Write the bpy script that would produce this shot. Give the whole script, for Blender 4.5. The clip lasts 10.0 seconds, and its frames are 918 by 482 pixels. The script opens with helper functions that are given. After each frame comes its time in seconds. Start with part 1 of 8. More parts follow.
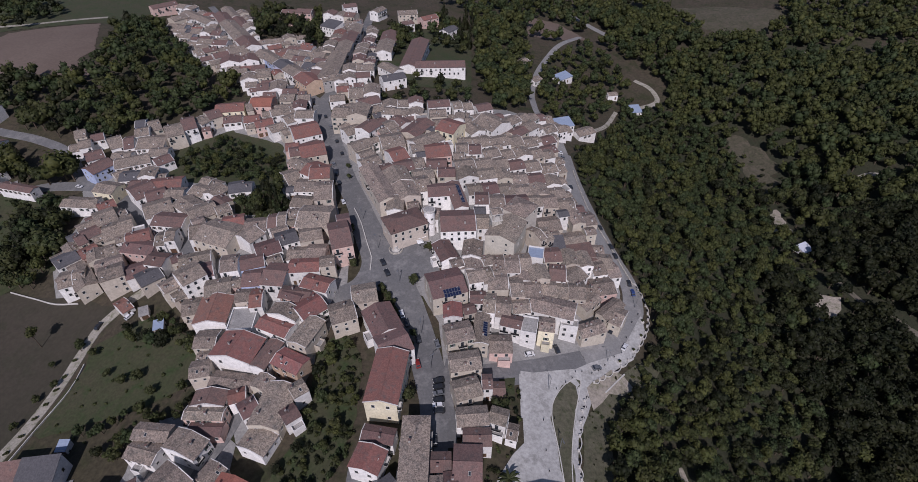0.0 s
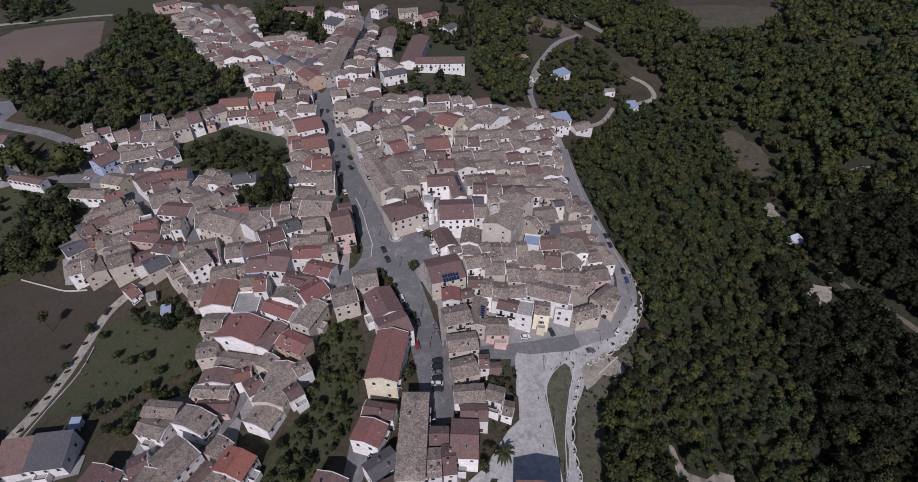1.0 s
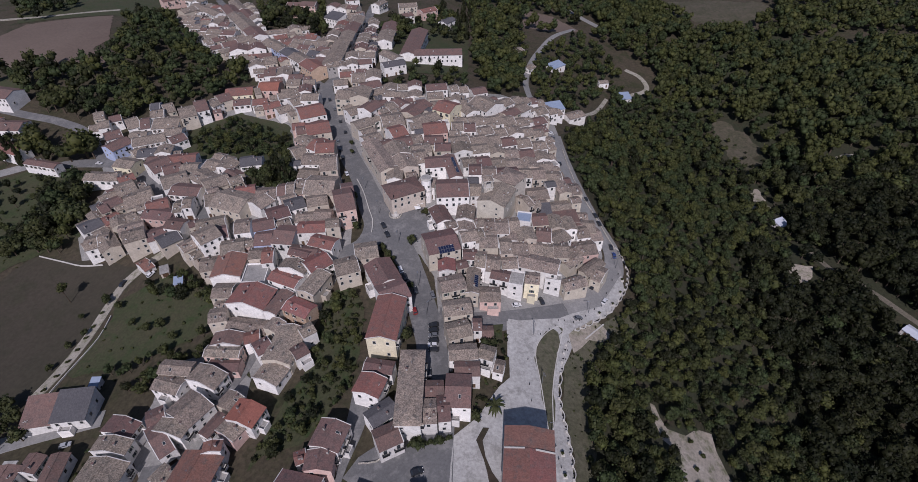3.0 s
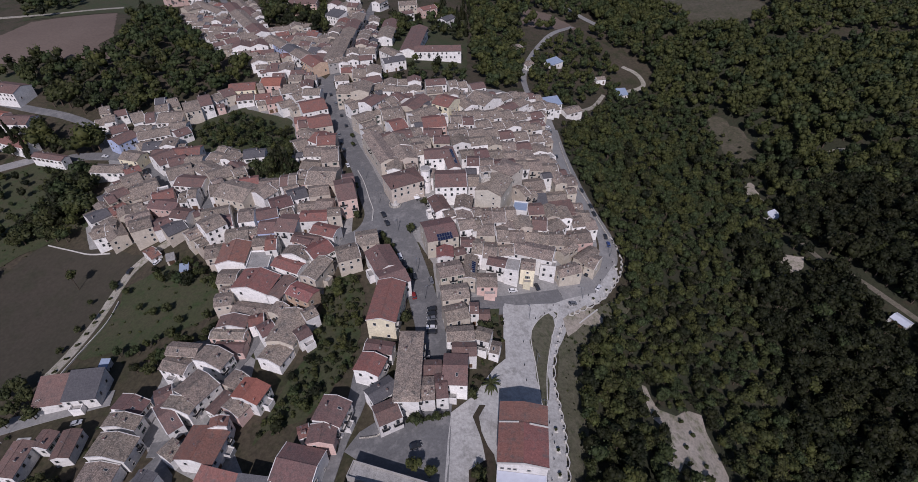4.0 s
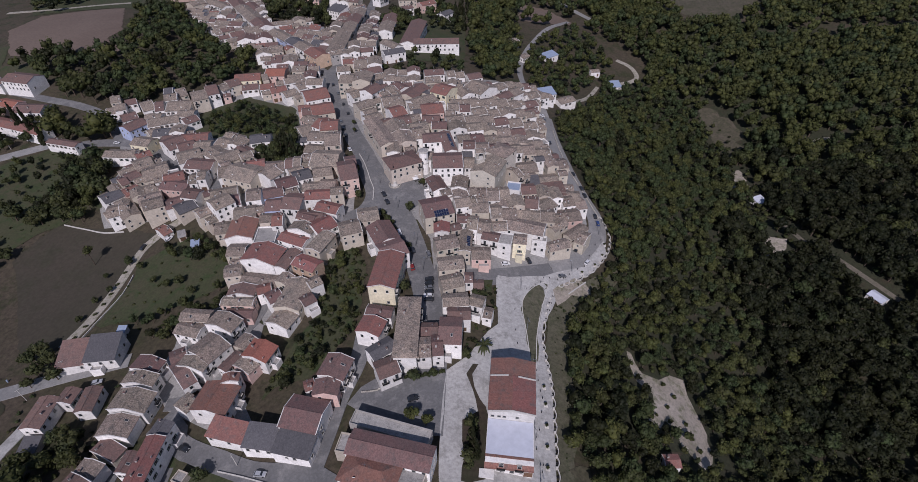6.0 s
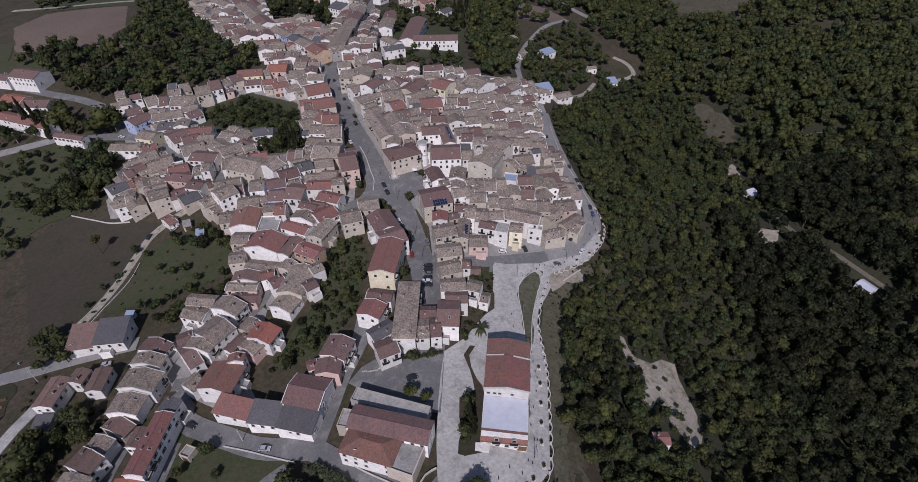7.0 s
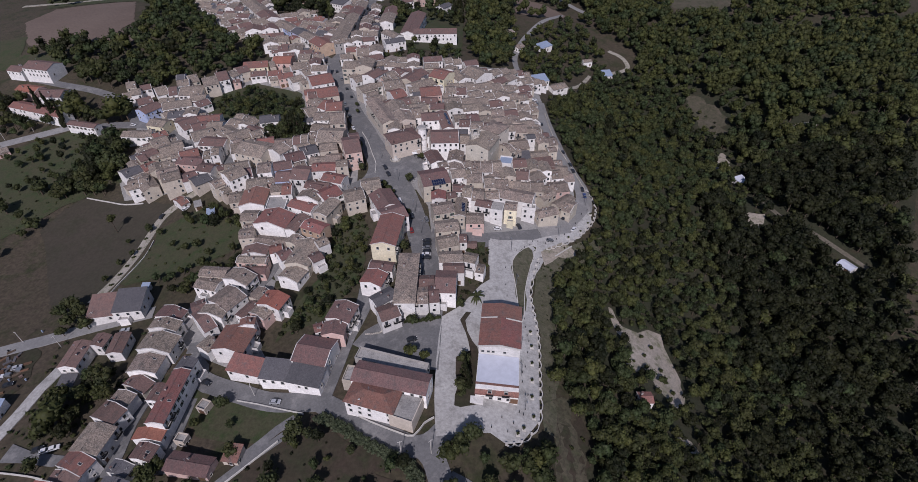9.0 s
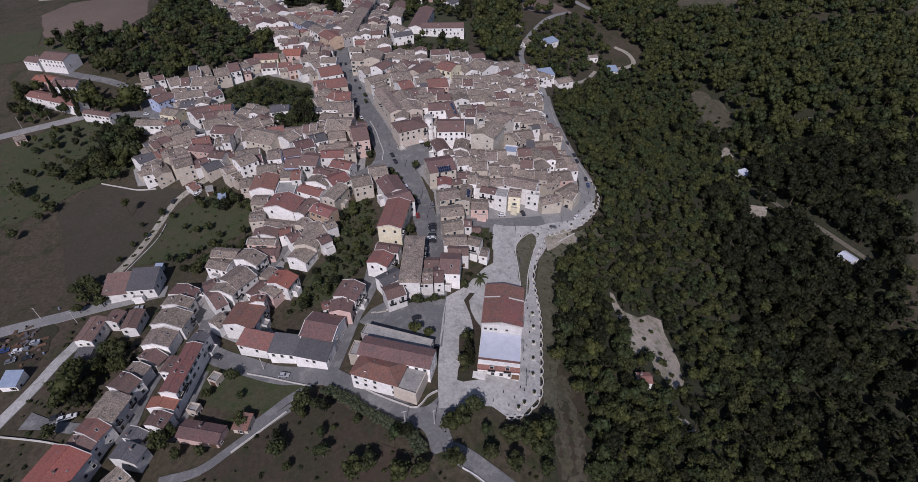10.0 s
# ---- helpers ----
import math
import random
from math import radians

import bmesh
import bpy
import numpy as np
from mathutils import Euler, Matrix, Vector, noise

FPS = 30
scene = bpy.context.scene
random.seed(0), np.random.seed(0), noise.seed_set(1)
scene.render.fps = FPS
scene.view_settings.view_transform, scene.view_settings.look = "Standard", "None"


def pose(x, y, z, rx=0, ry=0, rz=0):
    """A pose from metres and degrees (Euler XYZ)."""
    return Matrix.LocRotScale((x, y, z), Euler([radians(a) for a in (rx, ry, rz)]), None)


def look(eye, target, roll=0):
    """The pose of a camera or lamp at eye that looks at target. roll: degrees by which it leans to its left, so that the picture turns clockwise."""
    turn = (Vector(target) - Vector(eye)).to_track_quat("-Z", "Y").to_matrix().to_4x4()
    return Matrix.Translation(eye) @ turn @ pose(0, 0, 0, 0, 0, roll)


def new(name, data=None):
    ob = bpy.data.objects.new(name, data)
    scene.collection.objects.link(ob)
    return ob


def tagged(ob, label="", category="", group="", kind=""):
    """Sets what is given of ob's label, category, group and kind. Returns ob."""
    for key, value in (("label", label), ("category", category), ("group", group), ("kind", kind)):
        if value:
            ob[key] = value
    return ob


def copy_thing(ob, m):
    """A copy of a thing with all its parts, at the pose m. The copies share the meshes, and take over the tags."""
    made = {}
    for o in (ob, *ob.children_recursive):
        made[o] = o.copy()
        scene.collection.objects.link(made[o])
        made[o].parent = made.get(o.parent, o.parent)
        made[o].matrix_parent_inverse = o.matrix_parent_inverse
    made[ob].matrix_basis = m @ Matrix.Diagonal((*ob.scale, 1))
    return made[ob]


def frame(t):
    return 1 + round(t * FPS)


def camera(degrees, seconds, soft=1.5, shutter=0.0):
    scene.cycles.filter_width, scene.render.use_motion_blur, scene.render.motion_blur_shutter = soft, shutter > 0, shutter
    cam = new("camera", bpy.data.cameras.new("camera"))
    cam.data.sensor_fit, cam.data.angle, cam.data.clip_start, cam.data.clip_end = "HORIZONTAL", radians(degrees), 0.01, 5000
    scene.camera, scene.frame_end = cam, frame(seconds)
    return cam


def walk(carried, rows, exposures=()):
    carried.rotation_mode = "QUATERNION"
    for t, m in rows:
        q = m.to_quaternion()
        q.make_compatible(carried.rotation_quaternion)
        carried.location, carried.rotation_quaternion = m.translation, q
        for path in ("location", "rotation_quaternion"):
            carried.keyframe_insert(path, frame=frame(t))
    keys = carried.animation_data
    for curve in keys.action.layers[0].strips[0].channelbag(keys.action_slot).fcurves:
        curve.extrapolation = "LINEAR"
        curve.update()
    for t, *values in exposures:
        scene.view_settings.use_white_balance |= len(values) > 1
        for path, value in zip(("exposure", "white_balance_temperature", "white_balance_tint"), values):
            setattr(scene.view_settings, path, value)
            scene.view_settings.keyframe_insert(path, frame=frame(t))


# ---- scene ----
cam = camera(83.2, 10.0, soft=0.5)
METRES, EYE, TILT, LEAN, TURN = 82.0, 152.0, -41.0, 0.0, 0.0
ROWS = [
    (0.0, 0.0, 0.0, 0.0, -0.0, -0.0, -0.0),
    (0.5, 0.0055, -0.0374, -0.032, 0.03, 0.02, -0.02),
    (1.0, 0.0111, -0.0745, -0.0634, 0.07, 0.04, -0.03),
    (1.5, 0.0173, -0.1115, -0.0952, 0.11, 0.05, -0.05),
    (2.0, 0.0239, -0.1488, -0.1272, 0.12, 0.06, -0.05),
    (2.5, 0.0305, -0.1862, -0.1587, 0.12, 0.06, -0.04),
    (4.0, 0.0492, -0.2986, -0.2541, 0.17, 0.1, -0.05),
    (4.5, 0.0557, -0.3364, -0.286, 0.18, 0.12, -0.06),
    (5.0, 0.0616, -0.3742, -0.3178, 0.2, 0.13, -0.07),
    (5.5, 0.0677, -0.412, -0.3499, 0.22, 0.13, -0.08),
    (7.0, 0.0848, -0.525, -0.4457, 0.22, 0.16, -0.07),
    (7.5, 0.0903, -0.5628, -0.4777, 0.22, 0.18, -0.06),
    (8.0, 0.0945, -0.601, -0.5098, 0.24, 0.17, -0.08),
    (8.5, 0.0993, -0.6394, -0.5424, 0.27, 0.18, -0.08),
    (9.0, 0.1031, -0.6777, -0.5752, 0.29, 0.21, -0.08),
    (9.5, 0.1063, -0.7107, -0.6134, 0.68, 0.21, -0.43),
    (10.0, 0.1097, -0.7384, -0.6601, 0.92, 0.24, -0.65),
]
walk(cam, [(t, pose(0, 0, EYE, TILT, LEAN, TURN) @ pose(METRES * x, METRES * y, METRES * z, 90 + pitch, roll, yaw)) for t, x, y, z, yaw, pitch, roll in ROWS],
     [(0.0, 0.0, 5850, 23)])
SKY, SUN = 0.062, 3.55

# ---- daylight: a clear noon sky, the sun behind the first camera ----
SUN_UP = 44.0
world = bpy.data.worlds.new("sky")
scene.world = world
world.use_nodes = True
wn = world.node_tree
sky = wn.nodes.new("ShaderNodeTexSky")
sky.sky_type, sky.sun_disc = "NISHITA", False
sky.sun_elevation, sky.sun_rotation = radians(SUN_UP), radians(180)
sky.altitude, sky.air_density, sky.dust_density = 700, 1.0, 1.5
wn.nodes["Background"].inputs[1].default_value = SKY
wn.links.new(sky.outputs[0], wn.nodes["Background"].inputs[0])
sun = new("sun", bpy.data.lights.new("sun", "SUN"))
sun.data.energy, sun.data.angle, sun.data.color = SUN, radians(0.6), (1.0, 0.94, 0.86)
sun.matrix_world = look((-9, -100, 100 * math.tan(radians(SUN_UP))), (0, 0, 0))

# ---- materials ----
MATS = {}


def shade(name, base, second=None, rough=0.85, big=0.05, fine=1.2, bump=0.0, metal=0.0, spread=0.5, vary=0.0,
          cell=None, third=None, island=0.0, local=False, bump_scale=None, spec=0.3, through_light=0.0, amp=(0.62, 1.35)):
    """Two-scale procedural surface: base to second by broad noise, speckled by fine noise, an own tone for each piece."""
    if name in MATS:
        return MATS[name]
    m = bpy.data.materials.new(name)
    m.use_nodes = True
    t = m.node_tree
    n, l = t.nodes, t.links
    bsdf = n["Principled BSDF"]
    bsdf.inputs["Roughness"].default_value = rough
    bsdf.inputs["Metallic"].default_value = metal
    bsdf.inputs["Specular IOR Level"].default_value = spec
    if local:
        coord = n.new("ShaderNodeTexCoord").outputs["Object"]
        info = n.new("ShaderNodeObjectInfo")
        add = n.new("ShaderNodeVectorMath")
        add.operation = "MULTIPLY_ADD"
        add.inputs[1].default_value = (1, 1, 1)
        comb = n.new("ShaderNodeCombineXYZ")
        mul = n.new("ShaderNodeMath")
        mul.operation = "MULTIPLY"
        mul.inputs[1].default_value = 173.0
        l.new(info.outputs["Random"], mul.inputs[0])
        l.new(mul.outputs[0], comb.inputs[0])
        l.new(mul.outputs[0], comb.inputs[1])
        l.new(coord, add.inputs[0])
        l.new(comb.outputs[0], add.inputs[2])
        coord = add.outputs[0]
    else:
        coord = n.new("ShaderNodeNewGeometry").outputs["Position"]

    def noise_tex(scale, detail=4.0, roughness=0.6):
        x = n.new("ShaderNodeTexNoise")
        x.inputs["Scale"].default_value = scale
        x.inputs["Detail"].default_value = detail
        x.inputs["Roughness"].default_value = roughness
        l.new(coord, x.inputs["Vector"])
        return x.outputs["Fac"]

    def mix(fac, a, b, kind="MIX"):
        x = n.new("ShaderNodeMix")
        x.data_type, x.blend_type = "RGBA", kind
        for sock, v in ((x.inputs[0], fac), (x.inputs[6], a), (x.inputs[7], b)):
            if isinstance(v, (int, float)):
                sock.default_value = v
            elif isinstance(v, tuple):
                sock.default_value = (*v, 1)
            else:
                l.new(v, sock)
        return x.outputs[2]

    def ramp(fac, lo, hi):
        x = n.new("ShaderNodeMapRange")
        x.inputs[1].default_value, x.inputs[2].default_value = lo, hi
        l.new(fac, x.inputs[0])
        return x.outputs[0]

    second = second or tuple(c * 0.7 for c in base)
    col = mix(ramp(noise_tex(big), 0.5 - 0.16, 0.5 + 0.16), base, second)
    if third:
        col = mix(ramp(noise_tex(big * 3.1, 5.0, 0.7), 0.5, 0.66), col, third)
    fine_fac = noise_tex(fine, 3.0, 0.7)
    lo = n.new("ShaderNodeMapRange")
    lo.inputs[1].default_value, lo.inputs[2].default_value = 0.3, 0.7
    lo.inputs[3].default_value, lo.inputs[4].default_value = 1 - spread, 1 + spread
    l.new(fine_fac, lo.inputs[0])
    grey = n.new("ShaderNodeCombineColor")
    for i in range(3):
        l.new(lo.outputs[0], grey.inputs[i])
    col = mix(1.0, col, grey.outputs[0], "MULTIPLY")
    height = fine_fac
    if cell:
        mp = n.new("ShaderNodeMapping")
        mp.inputs["Scale"].default_value = cell
        l.new(coord, mp.inputs[0])
        vo = n.new("ShaderNodeTexVoronoi")
        vo.inputs["Scale"].default_value = 1.0
        l.new(mp.outputs[0], vo.inputs["Vector"])
        hs = n.new("ShaderNodeSeparateColor")
        l.new(vo.outputs["Color"], hs.inputs[0])
        tone = n.new("ShaderNodeMapRange")
        tone.inputs[3].default_value, tone.inputs[4].default_value = amp
        l.new(hs.outputs[0], tone.inputs[0])
        g2 = n.new("ShaderNodeCombineColor")
        for i in range(3):
            l.new(tone.outputs[0], g2.inputs[i])
        col = mix(1.0, col, g2.outputs[0], "MULTIPLY")
        height = hs.outputs[0]
    for amount, kind in ((vary, "object"), (island, "island")):
        if amount:
            if kind == "object":
                r = n.new("ShaderNodeObjectInfo").outputs["Random"]
            else:
                r = n.new("ShaderNodeNewGeometry").outputs["Random Per Island"]
            hsv = n.new("ShaderNodeHueSaturation")
            val = n.new("ShaderNodeMapRange")
            val.inputs[3].default_value, val.inputs[4].default_value = 1 - amount, 1 + amount
            l.new(r, val.inputs[0])
            l.new(val.outputs[0], hsv.inputs["Value"])
            wob = n.new("ShaderNodeMath")
            wob.operation = "MULTIPLY_ADD"
            wob.inputs[1].default_value, wob.inputs[2].default_value = 0.02, 0.49
            frac = n.new("ShaderNodeMath")
            frac.operation = "FRACT"
            big_r = n.new("ShaderNodeMath")
            big_r.operation = "MULTIPLY"
            big_r.inputs[1].default_value = 37.0
            l.new(r, big_r.inputs[0])
            l.new(big_r.outputs[0], frac.inputs[0])
            l.new(frac.outputs[0], wob.inputs[0])
            l.new(wob.outputs[0], hsv.inputs["Hue"])
            l.new(col, hsv.inputs["Color"])
            col = hsv.outputs[0]
    l.new(col, bsdf.inputs["Base Color"])
    if through_light:
        thin, both = n.new("ShaderNodeBsdfTranslucent"), n.new("ShaderNodeMixShader")
        both.inputs[0].default_value = through_light
        l.new(col, thin.inputs[0])
        l.new(bsdf.outputs[0], both.inputs[1])
        l.new(thin.outputs[0], both.inputs[2])
        l.new(both.outputs[0], n["Material Output"].inputs[0])
    if bump:
        b = n.new("ShaderNodeBump")
        b.inputs["Strength"].default_value, b.inputs["Distance"].default_value = bump, bump_scale or 0.1
        l.new(height, b.inputs["Height"])
        l.new(b.outputs[0], bsdf.inputs["Normal"])
    MATS[name] = m
    return m


ROOF = {
    "t": shade("old_tan_tile", (0.246, 0.198, 0.160), (0.190, 0.156, 0.131), 0.9, 0.16, 3.0, 0.7, vary=0.22, cell=(3.3, 2.1, 2.1), third=(0.130, 0.115, 0.100), local=True, spread=0.5, bump_scale=0.14, amp=(0.68, 1.30)),
    "d": shade("dark_red_tile", (0.160, 0.096, 0.084), (0.134, 0.089, 0.080), 0.88, 0.16, 3.0, 0.4, vary=0.2, cell=(3.3, 2.1, 2.1), third=(0.110, 0.082, 0.075), local=True, spread=0.2, bump_scale=0.1, amp=(0.84, 1.14)),
    "r": shade("red_tile", (0.214, 0.098, 0.080), (0.184, 0.094, 0.079), 0.85, 0.16, 3.0, 0.4, vary=0.16, cell=(3.3, 2.1, 2.1), third=(0.142, 0.096, 0.086), local=True, spread=0.2, bump_scale=0.1, amp=(0.84, 1.14)),
    "o": shade("orange_tile", (0.275, 0.108, 0.078), (0.235, 0.100, 0.074), 0.82, 0.16, 3.0, 0.4, vary=0.06, cell=(3.3, 2.1, 2.1), local=True, spread=0.18, bump_scale=0.1, amp=(0.86, 1.12)),
    "g": shade("grey_tile", (0.098, 0.094, 0.098), (0.084, 0.081, 0.086), 0.8, 0.2, 2.0, 0.3, vary=0.15, cell=(3.3, 2.1, 2.1), local=True, spread=0.15, amp=(0.85, 1.14)),
    "f": shade("concrete_roof", (0.32, 0.305, 0.285), (0.23, 0.22, 0.21), 0.9, 0.2, 2.5, 0.2, vary=0.12, third=(0.18, 0.172, 0.163), local=True, spread=0.25),
    "l": shade("pale_sheet", (0.50, 0.52, 0.58), (0.44, 0.46, 0.52), 0.5, 0.12, 0.6, 0.1, local=True, spread=0.07),
    "b": shade("blue_sheet", (0.26, 0.31, 0.40), (0.22, 0.27, 0.36), 0.5, 0.2, 1.0, 0.1, local=True, spread=0.1),
}
WALLC = {"w": (0.77, 0.745, 0.71), "b": (0.50, 0.44, 0.365), "y": (0.74, 0.67, 0.49), "p": (0.60, 0.43, 0.375),
         "o": (0.55, 0.40, 0.29), "s": (0.60, 0.55, 0.47), "c": (0.40, 0.46, 0.62), "l": (0.5, 0.5, 0.62), "g": (0.36, 0.34, 0.32)}
WALLW = {"w": "white", "b": "beige", "y": "pale yellow", "p": "pink", "o": "orange", "s": "pale stone", "c": "light blue", "l": "lilac", "g": "grey stone"}
ROOF["y"] = shade("mossy_lawn", (0.14, 0.15, 0.03), (0.11, 0.12, 0.03), 0.95, 0.3, 2.0, 0.3, local=True, spread=0.3)
ROOFW = {"y": "a yellow-green planted flat roof", "t": "weathered tan clay tiles", "d": "dark red-brown tiles", "r": "red clay tiles", "o": "bright orange-red tiles", "g": "a dark grey roof",
         "f": "a flat concrete roof", "l": "a pale metal sheet roof", "b": "a pale blue sheet roof"}
WALL = {k: shade("plaster_" + WALLW[k].replace(" ", "_"), c, tuple(x * 0.82 for x in c), 0.92, 0.35, 1.5, 0.15, vary=0.15 if k != "w" else 0.2,
                 third=tuple(x * 0.74 for x in c), spread=0.09, bump_scale=0.03) for k, c in WALLC.items()}
STONE = shade("rubble_stone", (0.42, 0.39, 0.34), (0.32, 0.295, 0.26), 0.92, 0.3, 2.0, 0.5, cell=(2.2, 2.2, 2.2), spread=0.25, vary=0.1)
KERB = shade("pale_kerb_stone", (0.52, 0.50, 0.46), (0.42, 0.40, 0.37), 0.9, 0.3, 2.0, 0.2, spread=0.15)
GLASS = shade("window_glass", (0.02, 0.024, 0.03), (0.03, 0.035, 0.04), 0.12, 0.4, 1.0, spread=0.1, spec=0.6)
VERGE = shade("pale_mortar", (0.62, 0.60, 0.57), (0.5, 0.48, 0.45), 0.9, 0.4, 2.0, spread=0.15, vary=0.12)
FRAME = shade("window_surround", (0.55, 0.53, 0.49), rough=0.7, spread=0.08, vary=0.1)
SHUTTER = shade("brown_shutter", (0.10, 0.06, 0.04), rough=0.7, spread=0.15, vary=0.3)
SHUTTER_G = shade("green_shutter", (0.05, 0.085, 0.065), rough=0.7, spread=0.15, vary=0.3)
WOOD = shade("door_wood", (0.13, 0.075, 0.045), rough=0.7, spread=0.2, vary=0.3)
IRON = shade("dark_iron", (0.035, 0.035, 0.038), rough=0.55, metal=0.6, spread=0.1)
STEEL = shade("galvanised_steel", (0.45, 0.46, 0.47), rough=0.45, metal=0.8, spread=0.1)
WHITE = shade("white_paint", (0.78, 0.78, 0.76), rough=0.6, spread=0.05)
TYRE = shade("tyre_rubber", (0.02, 0.02, 0.02), rough=0.9, spread=0.1)
BARK = shade("bark", (0.10, 0.075, 0.055), rough=0.95, spread=0.4)
LEAF = shade("mixed_leaves", (0.0530, 0.0620, 0.0225), (0.0680, 0.0740, 0.0255), 0.62, 0.014, 0.5, island=0.4, third=(0.0400, 0.0500, 0.0200), spread=0.35, spec=0.2, through_light=0.4)
# dark foliage and conifers; also carries the painted shade of the valley and low woods
LEAF_D = shade("dark_and_shaded_leaves", (0.0210, 0.0248, 0.0106), (0.0279, 0.0299, 0.0116), 0.62, 0.02, 0.5, island=0.4, third=(0.0149, 0.0201, 0.0099), spread=0.35, spec=0.2, through_light=0.4)
LEAF_L = shade("light_leaves", (0.0690, 0.0780, 0.0250), (0.0820, 0.0860, 0.0270), 0.62, 0.04, 0.6, island=0.4, third=(0.0560, 0.0670, 0.0240), spread=0.3, spec=0.2, through_light=0.4)
LEAF_O = shade("olive_leaves", (0.0600, 0.0670, 0.0250), (0.0730, 0.0760, 0.0270), 0.62, 0.03, 0.5, island=0.4, third=(0.0470, 0.0540, 0.0220), spread=0.3, spec=0.2, through_light=0.4)
LEAF_B = shade("fresh_green_leaves", (0.0470, 0.0640, 0.0260), (0.0570, 0.0720, 0.0280), 0.62, 0.03, 0.5, island=0.4, third=(0.0380, 0.0540, 0.0230), spread=0.3, spec=0.2, through_light=0.4)
LEAF_S = shade("shrub_leaves", (0.0515, 0.0628, 0.0252), (0.0651, 0.0687, 0.0266), 0.62, 0.04, 0.6, island=0.4, third=(0.0394, 0.0512, 0.0218), spread=0.3, spec=0.2, through_light=0.4)
LEAF_H = shade("grey_green_hedge", (0.0910, 0.1079, 0.0598), (0.0754, 0.0910, 0.0494), 0.62, 0.08, 0.8, island=0.25, third=(0.0598, 0.0780, 0.0416), spread=0.3, spec=0.3, through_light=0.4)
GROUND = {
    "asphalt": shade("asphalt", (0.145, 0.143, 0.142), (0.118, 0.117, 0.117), 0.9, 0.06, 1.2, 0.1, third=(0.195, 0.19, 0.185), spread=0.16),
    "concrete": shade("pale_concrete", (0.4077, 0.3985, 0.3795), (0.3303, 0.3208, 0.3032), 0.9, 0.08, 0.9, 0.1, third=(0.2638, 0.2560, 0.2396), spread=0.22),
    "road": shade("worn_grey_road", (0.225, 0.22, 0.212), (0.19, 0.186, 0.18), 0.9, 0.06, 1.2, 0.1, third=(0.26, 0.25, 0.24), spread=0.15),
    "litter": shade("woodland_floor", (0.034, 0.034, 0.019), (0.027, 0.031, 0.016), 0.95, 0.05, 0.8, 0.3, third=(0.040, 0.033, 0.02), spread=0.35),
    "clearing": shade("brown_clearing", (0.086, 0.073, 0.052), (0.060, 0.056, 0.034), 0.95, 0.08, 0.7, 0.3, third=(0.045, 0.047, 0.025), spread=0.35),
    "drygrass": shade("dry_grass", (0.098, 0.091, 0.062), (0.074, 0.072, 0.045), 0.95, 0.12, 0.8, 0.3, third=(0.056, 0.060, 0.032), spread=0.3),
    "track": shade("earth_track", (0.150, 0.128, 0.103), (0.118, 0.104, 0.080), 0.95, 0.1, 0.9, 0.3, third=(0.085, 0.080, 0.052), spread=0.25),
    "paving": shade("stone_paving", (0.27, 0.26, 0.245), (0.21, 0.205, 0.195), 0.88, 0.12, 1.5, 0.2, cell=(1.4, 1.4, 1.4), spread=0.12, amp=(0.88, 1.12)),
    "gravel": shade("pale_gravel", (0.34, 0.31, 0.265), (0.25, 0.23, 0.19), 0.95, 0.15, 2.0, 0.3, third=(0.14, 0.14, 0.085), spread=0.25),
    "soil": shade("ploughed_soil", (0.1188, 0.0882, 0.0702), (0.1413, 0.1071, 0.0855), 0.95, 0.02, 0.5, 0.3, spread=0.12),
    "soil2": shade("dry_bank_soil", (0.0514, 0.0366, 0.0271), (0.0347, 0.0321, 0.0188), 0.95, 0.06, 0.8, 0.3, third=(0.0329, 0.0344, 0.0176), spread=0.25),
    "pale": shade("pale_bare_earth", (0.3422, 0.3009, 0.2537), (0.2360, 0.2065, 0.1652), 0.95, 0.06, 0.9, 0.4, third=(0.1298, 0.1298, 0.0767), spread=0.25),
    "stubble": shade("dry_stubble", (0.0502, 0.0419, 0.0305), (0.0437, 0.0396, 0.0266), 0.95, 0.02, 0.6, 0.3, third=(0.0397, 0.0373, 0.0235), spread=0.18),
    "grass": shade("meadow_grass", (0.0419, 0.0494, 0.0217), (0.0550, 0.0517, 0.0288), 0.95, 0.06, 1.0, 0.3, third=(0.0326, 0.0486, 0.0167), spread=0.25),
}
EARTH = shade("scrub_ground", (0.0475, 0.0413, 0.0241), (0.0616, 0.0482, 0.0335), 0.95, 0.03, 0.6, 0.4, third=(0.0299, 0.0335, 0.0138), spread=0.35)

# ---- mesh helpers ----


